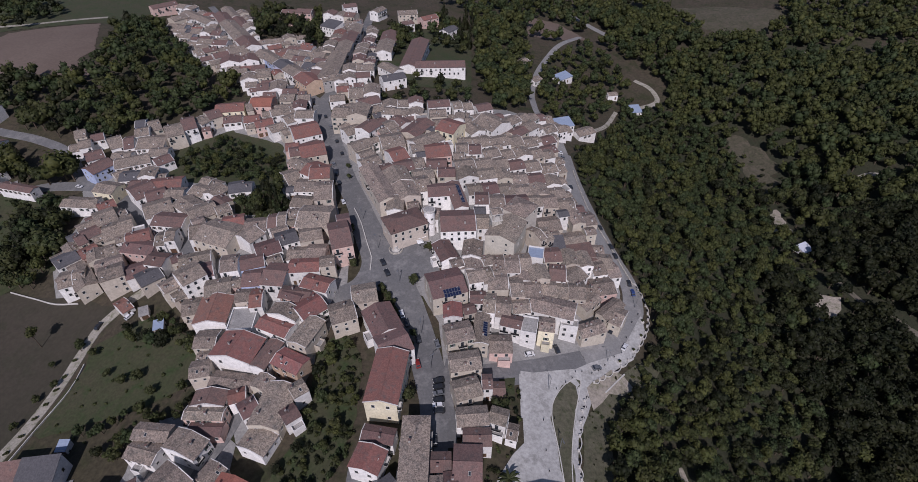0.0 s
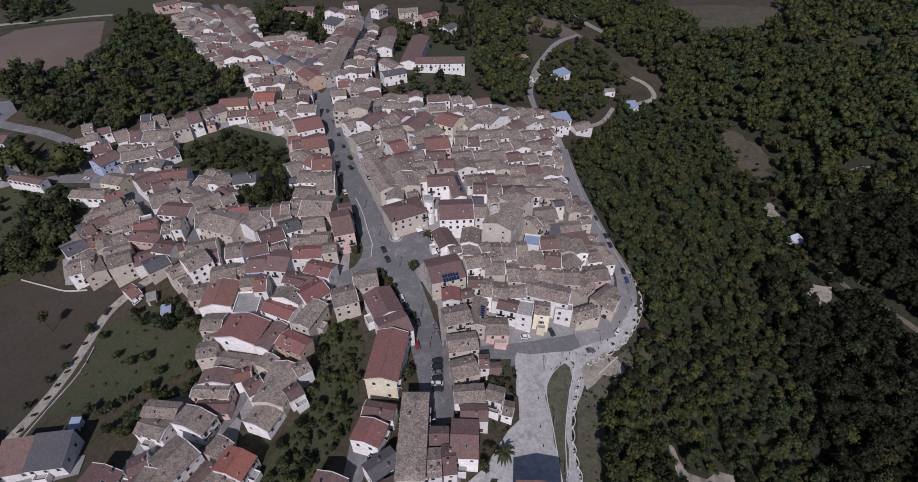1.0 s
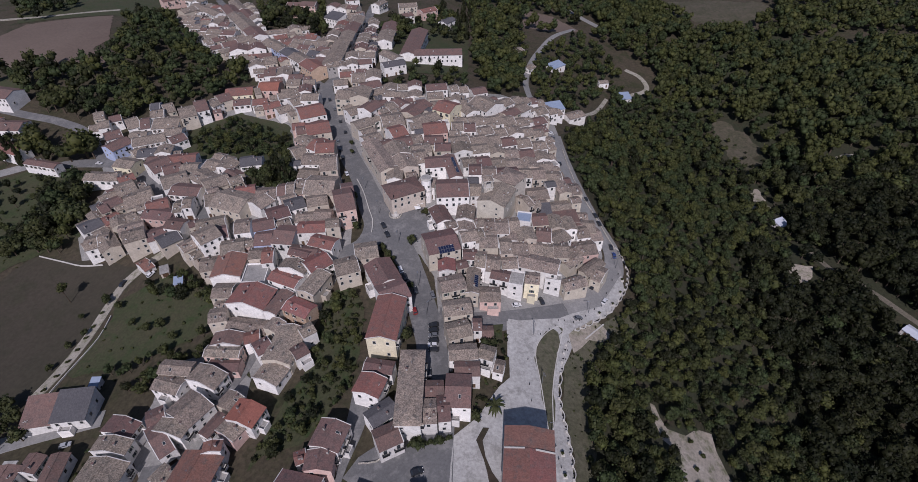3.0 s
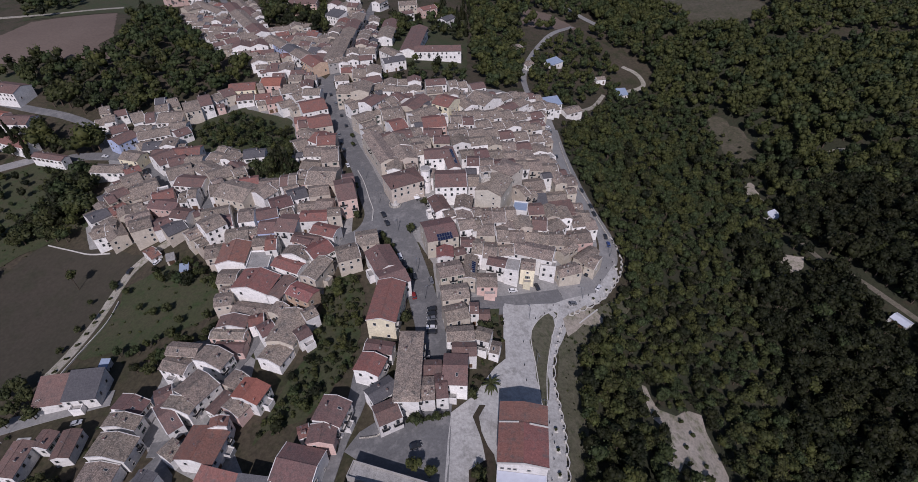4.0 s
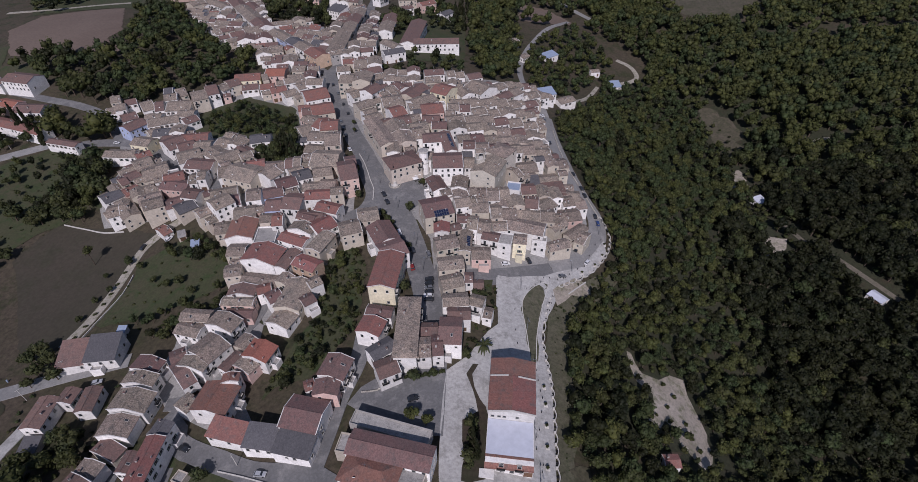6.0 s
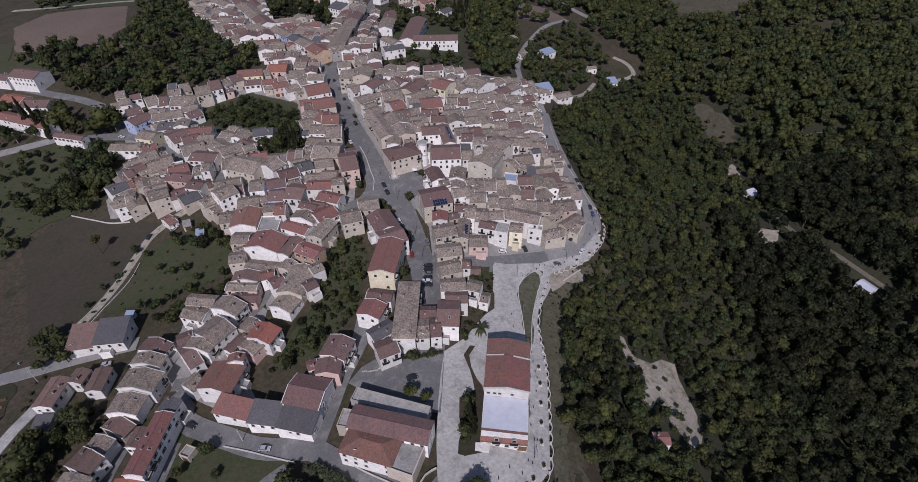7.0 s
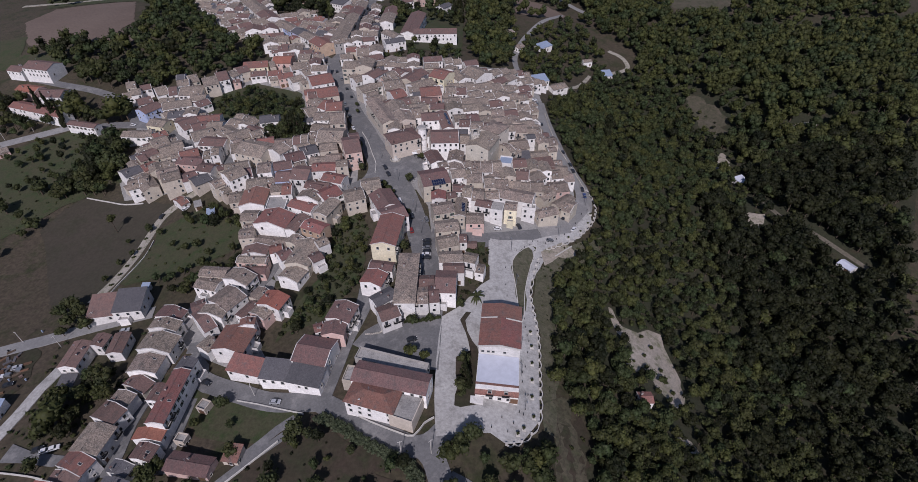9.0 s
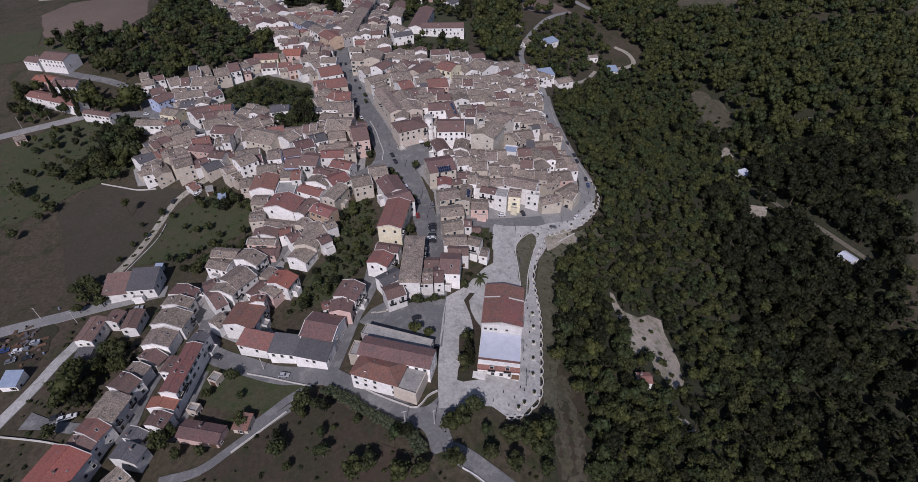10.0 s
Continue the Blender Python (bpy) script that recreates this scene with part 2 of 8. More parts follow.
class Mesh:
    """Collects faces with a material for each, and becomes one mesh."""

    def __init__(self):
        self.v, self.f, self.mi, self.mats = [], [], [], []

    def slot(self, m):
        if m not in self.mats:
            self.mats.append(m)
        return self.mats.index(m)

    def add(self, verts, faces, m):
        k, s = len(self.v), self.slot(m)
        self.v += [tuple(p) for p in verts]
        for f in faces:
            self.f.append([i + k for i in f])
            self.mi.append(s)
        return self

    def box(self, x0, x1, y0, y1, z0, z1, m, taper=0.0):
        a = taper
        p = [(x0, y0, z0), (x1, y0, z0), (x1, y1, z0), (x0, y1, z0),
             (x0 + a, y0 + a, z1), (x1 - a, y0 + a, z1), (x1 - a, y1 - a, z1), (x0 + a, y1 - a, z1)]
        return self.add(p, [(0, 3, 2, 1), (4, 5, 6, 7), (0, 1, 5, 4), (1, 2, 6, 5), (2, 3, 7, 6), (3, 0, 4, 7)], m)

    def prism(self, profile, x0, x1, m):
        """A closed y,z profile, counter-clockwise seen from +x, drawn out along x."""
        n = len(profile)
        p = [(x0, y, z) for y, z in profile] + [(x1, y, z) for y, z in profile]
        f = [tuple(range(n - 1, -1, -1)), tuple(range(n, 2 * n))]
        f += [(i, (i + 1) % n, n + (i + 1) % n, n + i) for i in range(n)]
        return self.add(p, f, m)

    def tube(self, x, y, z0, z1, r0, r1, m, n=8):
        p = [(x + r * math.cos(2 * math.pi * i / n), y + r * math.sin(2 * math.pi * i / n), z) for r, z in ((r0, z0), (r1, z1)) for i in range(n)]
        f = [(i, (i + 1) % n, n + (i + 1) % n, n + i) for i in range(n)] + [tuple(range(n - 1, -1, -1)), tuple(range(n, 2 * n))]
        return self.add(p, f, m)

    def data(self, name):
        me = bpy.data.meshes.new(name)
        me.from_pydata(self.v, [], self.f)
        for m in self.mats:
            me.materials.append(m)
        me.polygons.foreach_set("material_index", self.mi)
        me.update()
        return me


def thing(name, m, label, category, group="", kind=""):
    ob = new(name)
    ob.matrix_world = m
    return tagged(ob, label, category, group, kind)


def part(name, mesh, parent, label="", m=None):
    """One mesh object under a thing or a part; mesh: a Mesh or shared mesh data."""
    ob = new(name, mesh.data(name) if isinstance(mesh, Mesh) else mesh)
    ob.parent = parent
    if m is not None:
        ob.matrix_basis = m
    if label:
        ob["label"] = label
    return ob


# ---- the lie of the land: spot heights (x, y, z) joined by a smooth surface ----
SPOTS = np.array([
    (-26, 160, 10.0), (-2, 4, 4.7), (19, 107, -1.2), (1, 350, 0.0), (91, 458, -18.7), (151, 384, -37.5), (203, 226, -49.2),
    (-142, 141, -8.2), (-95, 313, 1.8), (-166, 129, -15.2), (-122, 81, -9.4), (-313, 415, 3.5), (-205, 232, -10.5), (-319, 348, 2.1),
    (-18, 129, 5.3), (-105, 250, -2.3), (189, 179, -48.0), (198, 187, -42.2), (224, 149, -44.5), (200, 251, -50.4), (203, 315, -48.0),
    (267, 281, -36.3), (307, 449, -22.3), (266, 491, -14.6), (137, 519, -25.8), (74, 80, -19.9), (91, 60, -28.1), (-81, 23, -3.5),
    (-54, 23, -1.2), (26, 9, 1.2), (90, 28, -25.8), (153, 83, -56.2), (67, 116, -9.4), (-9, 89, 5.9), (-2, 53, 2.9),
    (-29, 64, 4.7), (-60, 218, 7.0), (60, 242, -8.2), (61, 169, -3.5), (36, 274, 0.0), (-163, 203, -5.9), (-130, 164, -2.3),
    (-218, 472, -5.9), (225, 500, -16.4), (287, 306, -23.4), (-266, 282, -4.7), (36, 78, -3.5), (111, 342, -31.6), (-64, 78, -1.2),
    (-422, 211, -29.3), (422, 234, -5.9), (-351, 47, -29.3), (-141, 12, -10.5), (164, -23, -52.7), (70, 6, -16.4)
], float)


def bend(d2):
    return np.sqrt(d2 + 1600.0)


def settle():
    n = len(SPOTS)
    a = np.zeros((n + 3, n + 3))
    a[:n, :n] = bend(((SPOTS[:, None, :2] - SPOTS[None, :, :2]) ** 2).sum(-1)) - np.eye(n) * 3.0
    a[:n, n], a[:n, n + 1:] = 1, SPOTS[:, :2] / 100
    a[n:, :n] = a[:n, n:].T
    return np.linalg.solve(a, np.r_[SPOTS[:, 2], 0, 0, 0])


LAND = settle()


def land(x, y):
    x, y = np.asarray(x, float), np.asarray(y, float)
    fx, fy = np.clip(x, -480, 480), np.clip(y, -100, 640)
    z = LAND[-3] + LAND[-2] * fx / 100 + LAND[-1] * fy / 100
    for c, (a, b, _) in zip(LAND, SPOTS):
        z = z + c * bend((fx - a) ** 2 + (fy - b) ** 2)
    return z


def inside(poly, x, y):
    """Which of the points lie in the polygon."""
    x, y = np.asarray(x, float), np.asarray(y, float)
    r = np.zeros(x.shape, bool)
    for (x0, y0), (x1, y1) in zip(poly, poly[1:] + poly[:1]):
        hit = (y0 > y) != (y1 > y)
        with np.errstate(divide="ignore", invalid="ignore"):
            r ^= hit & (x < (x1 - x0) * (y - y0) / (y1 - y0 if y1 != y0 else 1e-9) + x0)
    return r


# the ground: fine under the town, coarse to the horizon
def axis(lo, hi, step, far):
    a, out, s = [], lo, step
    mid = list(np.arange(lo, hi + 0.1, step))
    left, right = [], []
    p, s = lo, step
    while p > -far:
        s *= 1.35
        p -= s
        left.append(p)
    p, s = hi, step
    while p < far:
        s *= 1.35
        p += s
        right.append(p)
    return np.array(left[::-1] + mid + right)


def make_ground():
    gx, gy = axis(-390, 390, 4.5, 3800), axis(-70, 590, 4.5, 3800)
    xx, yy = np.meshgrid(gx, gy)
    zz = land(xx, yy)
    nx, ny = len(gx), len(gy)
    idx = np.arange(nx * ny).reshape(ny, nx)
    faces = np.stack([idx[:-1, :-1], idx[:-1, 1:], idx[1:, 1:], idx[1:, :-1]], -1).reshape(-1, 4)
    me = bpy.data.meshes.new("ground")
    me.from_pydata(np.stack([xx, yy, zz], -1).reshape(-1, 3).tolist(), [], faces.tolist())
    me.materials.append(EARTH)
    me.polygons.foreach_set("use_smooth", [True] * len(me.polygons))
    return tagged(new("ground", me), "dry scrubby hillside ground falling to a wooded valley", "ground", kind="structure")


make_ground()
ROADS = []
OPEN, SPARSE, THIN = [], [], []


def layer(name, surface):
    """How far a sheet lies above the bare land, so that sheets that overlap stay apart."""
    if name.endswith("_floor"):
        return 0.10
    if name in ("garden_strip", "strip", "terrace_ground", "scree", "verge"):
        return 0.40
    if surface in ("asphalt", "concrete", "paving", "road"):
        return 0.32
    return 0.22 if surface == "grass" else 0.16


STEP = [0.0]


def smooth_line(pts, step=2.5):
    """A Catmull-Rom line through the points, sampled evenly."""
    p = [Vector(q) for q in pts]
    p = [p[0] * 2 - p[1]] + p + [p[-1] * 2 - p[-2]]
    out = []
    for i in range(1, len(p) - 2):
        n = max(2, int((p[i + 1] - p[i]).length / step))
        for k in range(n):
            t = k / n
            a, b, c, e = p[i - 1], p[i], p[i + 1], p[i + 2]
            out.append(0.5 * ((2 * b) + (c - a) * t + (2 * a - 5 * b + 4 * c - e) * t * t + (3 * b - 3 * c + e - a) * t ** 3))
    return out + [p[-2]]


LABELS = {"litter": "dark leaf-strewn woodland floor", "clearing": "brown dry clearing among the trees", "drygrass": "strip of dry grey-green grass", "road": "pale grey worn road surface", "asphalt": "grey worn asphalt street between the houses", "concrete": "pale worn concrete road surface", "paving": "grey stone paved ground",
          "gravel": "pale dusty gravel track", "track": "narrow brown earth track", "soil": "bare brown ploughed field", "soil2": "dry brown bank with sparse grass",
          "pale": "pale bare eroded earth among trees", "stubble": "dry grey-brown stubble field", "grass": "uneven green and dry meadow grass"}


def ribbon(name, pts, width, surface):
    """A road laid on the land, with its own edges."""
    STEP[0] += 0.0015
    up = 0.26 + STEP[0] % 0.03
    line = smooth_line(pts)
    m, off = Mesh(), (-0.5, -0.25, 0.0, 0.25, 0.5)
    v, f = [], []
    for i, p in enumerate(line):
        a, b = line[max(i - 1, 0)], line[min(i + 1, len(line) - 1)]
        t = (b - a).normalized()
        nrm = Vector((-t.y, t.x))
        for o in off:
            q = p + nrm * o * width * (1 + 0.05 * noise.noise((p.x * 0.2, p.y * 0.2, 3)))
            v.append((q.x, q.y, up))
        for o in (-0.5, 0.5):
            q = p + nrm * o * (width + 0.3)
            v.append((q.x, q.y, -0.5))
    for i in range(len(line) - 1):
        k, j = i * 7, (i + 1) * 7
        for a in range(4):
            f.append((k + a, j + a, j + a + 1, k + a + 1))
        f += [(k + 5, j + 5, j, k), (k + 4, j + 4, j + 6, k + 6)]
    v = np.array(v)
    v[:, 2] += land(v[:, 0], v[:, 1])
    m.add(v.tolist(), [tuple(reversed(q)) for q in f], GROUND[surface])
    ROADS.append((np.array([(p.x, p.y) for p in line]), width + (5 if surface in ("gravel", "track") else 0)))
    return tagged(new(name, m.data(name)), LABELS[surface], "road", kind="structure")


def patch(name, poly, surface):
    """A field or paved area laid on the land, with an uneven edge."""
    STEP[0] += 0.0015
    up = layer(name, surface) + STEP[0] % 0.03
    bm = bmesh.new()
    line = []
    for (x0, y0), (x1, y1) in zip(poly, poly[1:] + poly[:1]):
        n = max(1, int(math.hypot(x1 - x0, y1 - y0) / 4))
        line += [(x0 + (x1 - x0) * k / n, y0 + (y1 - y0) * k / n) for k in range(n)]
    w, f = (0.15, .3) if surface in ("concrete", "asphalt", "paving") else (4.5, .13) if surface in ("clearing", "soil2") else (1.8, .25)
    face = bm.faces.new([bm.verts.new((x + w * noise.noise((x * f, y * f, 1)), y + w * noise.noise((x * f, y * f, 9)), 0)) for x, y in line])
    bm.normal_update()
    if face.normal.z < 0:
        face.normal_flip()
    xs, ys = [p[0] for p in line], [p[1] for p in line]
    step = max(4.0, (max(xs) - min(xs)) / 40)
    for lo, hi, d in ((min(xs), max(xs), (1, 0, 0)), (min(ys), max(ys), (0, 1, 0))):
        c = lo + step
        while c < hi:
            bmesh.ops.bisect_plane(bm, geom=bm.verts[:] + bm.edges[:] + bm.faces[:], plane_co=(c * d[0], c * d[1], 0), plane_no=d)
            c += step
    co = np.array([v.co[:] for v in bm.verts])
    for v, z in zip(bm.verts, land(co[:, 0], co[:, 1])):
        v.co.z = z + up
    me = bpy.data.meshes.new(name)
    bm.to_mesh(me)
    bm.free()
    me.materials.append(GROUND[surface])
    for p in me.polygons:
        p.use_smooth = True
    if surface not in ("grass", "soil2", "drygrass", "litter") and not name.endswith("_floor"):
        (SPARSE if surface in ("pale", "clearing") else OPEN).append(poly)
        if surface == "clearing":
            THIN.append(poly)
    return tagged(new(name, me), LABELS[surface], "ground", kind="structure")


patch("woodland_floor", [(66.7, 267.7), (66.7, 231.3), (70.3, 199.1), (73.5, 179.0), (78.7, 164.7), (82.4, 153.7), (82.6, 136.8), (75.9, 121.0), (57.8, 102.3), (47.2, 90.1), (42.3, 73.4), (39.8, 54.4), (39.6, 34.2), (206.8, 59.0), (415.5, 388.3), (354.7, 444.7), (305.7, 477.9), (236.9, 473.6), (177.2, 430.6), (173.8, 394.1), (127.7, 371.0), (93.5, 299.5)], "litter")
patch("woodland_low_floor", [(40.1, 12.9), (52.5, 18.3), (159.5, 92.9), (258.6, 89.2), (199.5, -0.5), (26.5, -23.8), (35.2, -3.6)], "litter")
ribbon("main_street", [(-6.0, 75.7), (-7.1, 90.4), (-10.3, 103.7), (-15.0, 119.8), (-20.0, 134.0), (-26.8, 146.7)], 11, "asphalt")
ribbon("main_street", [(-26.8, 146.7), (-36.6, 167.1), (-45.9, 189.1), (-56.0, 212.8), (-67.7, 246.7), (-78.6, 276.7), (-88.1, 305.6)], 10, "asphalt")
ribbon("upper_street", [(-88.1, 305.6), (-83.3, 324.3), (-81.2, 357.4), (-81.9, 406.8), (-82.6, 474.3), (-82.6, 521.5)], 8, "asphalt")
ribbon("old_street", [(-85.3, 303.4), (-98.3, 318.4), (-123.0, 351.7), (-158.1, 407.3), (-187.0, 448.2), (-240.0, 527.1)], 6, "asphalt")
ribbon("side_street", [(-48.1, 183.9), (-39.2, 161.6), (-36.2, 150.5), (-39.2, 141.0), (-47.0, 135.4), (-51.4, 123.8)], 6, "asphalt")
ribbon("village_street", [(-239.5, 226.3), (-225.6, 232.0), (-208.2, 231.9), (-190.3, 227.5), (-171.1, 213.0), (-152.7, 196.3), (-138.2, 183.4), (-123.5, 173.4), (-105.3, 159.0)], 7, "asphalt")
ribbon("west_road", [(-313.6, 203.2), (-295.0, 211.2), (-272.6, 220.4), (-250.2, 230.5), (-242.7, 235.8)], 6.5, "road")
ribbon("valley_road", [(-309.7, 292.6), (-279.0, 281.8), (-251.3, 273.6), (-228.1, 261.1), (-202.8, 231.4)], 6, "asphalt")
ribbon("low_road", [(-195.5, 47.7), (-179.2, 53.4), (-161.6, 58.4), (-143.6, 63.6), (-127.1, 67.5), (-118.7, 69.3)], 6.4, "road")
ribbon("farm_track", [(-152.2, 78.4), (-148.4, 91.7), (-145.9, 107.8), (-145.0, 121.9), (-143.3, 133.2), (-137.1, 142.3), (-128.5, 150.3)], 4.5, "gravel")
ribbon("lane", [(-94.9, 48.2), (-87.9, 49.4), (-86.1, 57.0), (-79.8, 66.1), (-76.8, 76.3), (-73.3, 85.0), (-70.1, 100.1), (-68.6, 113.1)], 5, "asphalt")
ribbon("low_street", [(-95.0, 40.6), (-81.8, 32.3), (-68.3, 26.9), (-54.8, 22.4), (-37.8, 21.1)], 7, "asphalt")
ribbon("low_lane", [(-37.8, 21.1), (-35.6, 33.1), (-33.1, 47.3), (-29.7, 58.9), (-29.0, 70.4)], 6, "asphalt")
ribbon("bend_road", [(-37.8, 21.1), (-26.1, 14.3), (-14.4, 8.1), (-5.6, 4.5), (0.7, 7.0), (5.0, 12.7)], 7, "asphalt")
ribbon("bend_road", [(-3.6, 4.8), (0.0, 1.3), (2.8, -5.8)], 7, "asphalt")
ribbon("cross_road", [(-5.0, 103.6), (7.6, 102.6), (21.8, 105.6), (36.6, 109.9), (46.0, 112.8)], 9, "asphalt")
ribbon("loop_road", [(46.0, 112.8), (50.9, 114.5), (59.9, 122.0), (67.3, 132.5), (72.5, 145.2), (73.0, 157.5), (69.1, 171.5), (66.0, 188.6), (63.6, 212.7), (62.1, 237.0), (61.4, 263.5)], 9, "road")
ribbon("hill_road", [(54.9, 295.4), (51.4, 321.1), (52.8, 353.8), (63.2, 398.9), (81.6, 446.3), (94.9, 471.0), (114.4, 495.0)], 4.5, "road")
ribbon("far_road", [(91.3, 579.1), (116.1, 550.9), (135.2, 519.1), (143.7, 502.9)], 6, "road")
ribbon("garden_path", [(89.7, 314.4), (105.2, 334.1), (119.9, 362.7)], 3, "gravel")
ribbon("forest_track", [(201.1, 194.2), (205.9, 177.6), (215.3, 165.6), (224.4, 148.9), (232.6, 133.9)], 2.8, "track")
ribbon("far_track", [(-421.5, 459.2), (-377.3, 460.3), (-348.3, 467.3), (-313.8, 480.0)], 5, "gravel")
ribbon("yard_track", [(141.5, 376.0), (159.8, 388.8), (158.5, 406.4), (147.5, 416.7)], 4, "gravel")
ribbon("far_path", [(284.5, 444.8), (306.2, 451.9), (328.5, 443.1), (343.6, 432.9)], 3, "gravel")
ribbon("wood_path", [(255.4, 280.4), (266.5, 281.7), (273.1, 276.6)], 3, "gravel")
ribbon("path_low", [(-60.1, 2.8), (-54.4, 7.9), (-50.0, 12.3), (-45.2, 15.8)], 2.9, "asphalt")
ribbon("west_lane", [(-151.1, 7.2), (-147.9, 19.4), (-146.6, 26.6), (-145.6, 34.8), (-143.4, 43.4), (-142.9, 55.8)], 5, "concrete")
patch("square", [(-32.4, 160.1), (-19.9, 169.0), (-6.0, 157.4), (-2.1, 150.8), (-12.6, 146.7), (-19.8, 137.5), (-26.8, 146.7)], "asphalt")
patch("forecourt", [(-27.0, 49.4), (-19.5, 54.4), (-11.6, 64.3), (1.3, 60.8), (0.7, 32.0), (-11.1, 31.8), (-30.8, 43.4)], "asphalt")
patch("promenade", [(21.3, 106.1), (30.3, 105.7), (31.1, 89.1), (31.3, 72.4), (33.2, 69.7), (35.5, 86.8), (37.6, 97.8), (42.1, 108.3), (50.3, 107.4), (43.1, 92.3), (36.9, 80.4), (37.0, 67.7), (38.4, 59.0), (34.0, 16.3), (27.3, 8.0), (22.3, 6.7), (17.5, 9.8), (10.3, 9.2), (0.6, 7.7), (-0.4, 20.9), (-0.4, 34.4), (0.2, 47.0), (1.2, 56.3), (8.6, 63.2), (16.2, 75.4), (20.1, 79.5)], "concrete")
patch("terrace_ground", [(36.2, 106.2), (48.1, 113.0), (60.8, 119.1), (74.8, 140.6), (74.3, 131.6), (65.8, 117.6), (52.5, 108.1), (45.2, 100.7), (40.7, 94.1), (40.6, 102.6)], "concrete")
patch("ploughed_field", [(-382.2, 403.3), (-374.6, 439.0), (-309.4, 460.9), (-278.9, 395.1), (-280.9, 373.6), (-249.9, 357.7), (-273.6, 341.9), (-300.1, 350.6), (-312.8, 341.7), (-343.0, 346.0)], "soil")
patch("far_field_east", [(66.9, 539.1), (98.1, 528.0), (120.9, 488.1), (85.2, 475.2), (62.5, 476.3)], "soil")
patch("far_field_pale", [(214.0, 554.4), (219.2, 509.3), (240.1, 484.3), (276.4, 488.0), (319.3, 523.0), (312.5, 538.8)], "clearing")
patch("clearing", [(203.2, 346.9), (212.8, 338.2), (216.5, 326.1), (223.5, 310.1), (216.2, 296.7), (219.2, 284.7), (205.8, 276.2), (200.7, 288.5), (195.7, 298.5), (199.0, 309.0), (193.0, 322.0), (199.5, 334.0)], "clearing")
patch("clearing_low", [(195.1, 257.6), (205.3, 264.8), (202.4, 240.0), (188.4, 239.2)], "pale")
patch("bare_rock", [(71.9, 81.6), (74.7, 81.2), (77.6, 72.7), (84.8, 72.5), (91.2, 75.6), (98.5, 75.9), (97.1, 69.2), (98.7, 62.3), (99.4, 57.9), (99.8, 52.7), (96.8, 40.2), (91.7, 36.9), (89.6, 39.3), (87.4, 42.6), (85.3, 44.1), (84.1, 50.2), (82.1, 52.0), (78.0, 49.5), (75.3, 50.6), (74.4, 55.2), (79.1, 59.7), (80.0, 63.9), (74.6, 67.7), (73.5, 74.5)], "pale")
patch("bare_spot", [(185.5, 184.7), (197.4, 181.7), (184.8, 164.3), (178.4, 168.4)], "pale")
patch("fallow_field", [(-212.4, 136.8), (-170.8, 77.4), (-163.2, 73.6), (-153.2, 80.6), (-147.1, 93.9), (-147.4, 125.0), (-140.5, 141.2), (-156.3, 148.0), (-201.5, 157.9), (-207.5, 147.6)], "stubble")
patch("orchard_meadow", [(-142.8, 123.1), (-123.6, 134.4), (-96.6, 120.1), (-90.0, 104.1), (-107.6, 95.0), (-140.8, 87.4), (-144.6, 89.5), (-140.0, 114.6)], "grass")
patch("promenade_head", [(20.7, 104.7), (46.9, 110.7), (47.2, 105.0), (44.0, 101.0), (41.0, 93.5), (38.5, 84.3), (36.4, 73.8), (37.0, 61.7), (31.0, 62.0), (29.0, 85.0), (19.9, 88.1)], "concrete")
patch("garden_strip", [(36.5, 102.4), (32.2, 96.7), (30.4, 90.4), (31.0, 77.9), (31.3, 63.6), (31.7, 59.4), (33.0, 61.3), (34.8, 75.9), (37.9, 89.0), (41.8, 101.2), (42.8, 105.1), (41.0, 105.7)], "drygrass")
patch("plots_two", [(-288.8, 201.4), (-278.6, 203.8), (-253.3, 181.6), (-265.0, 176.6)], "pale")
patch("lower_meadow", [(-85.1, 32.6), (-74.6, 27.3), (-58.6, 21.9), (-43.9, 18.3), (-44.7, 13.8), (-56.3, 8.0), (-76.2, 10.9), (-86.6, 21.5)], "grass")
patch("bank", [(-54.4, 7.9), (-41.3, 15.5), (-21.2, 5.9), (-6.6, -1.9), (-52.0, -0.0)], "soil2")
patch("plots", [(-262.3, 214.3), (-245.5, 221.3), (-222.8, 212.0), (-203.2, 189.3), (-200.3, 166.6), (-217.9, 164.3), (-231.1, 165.4)], "grass")
patch("verge", [(14.1, 102.4), (18.8, 103.2), (18.8, 94.1), (14.2, 91.9)], "grass")
patch("hill_garden", [(-169.0, 250.8), (-137.5, 280.5), (-101.1, 260.3), (-86.0, 210.1), (-119.9, 225.8), (-155.3, 235.1)], "grass")
patch("town_floor", [(-83.8, 287.7), (-54.6, 305.3), (-29.1, 288.0), (9.7, 295.3), (30.1, 303.6), (62.7, 297.1), (64.5, 265.9), (60.1, 235.6), (64.1, 196.6), (68.6, 168.8), (67.7, 149.0), (59.1, 124.9), (47.3, 115.9), (22.0, 109.3), (-5.1, 105.2), (-7.5, 123.9), (-13.8, 135.4), (-20.4, 138.6), (-26.8, 146.7), (-36.6, 167.1), (-51.4, 208.5)], "paving")
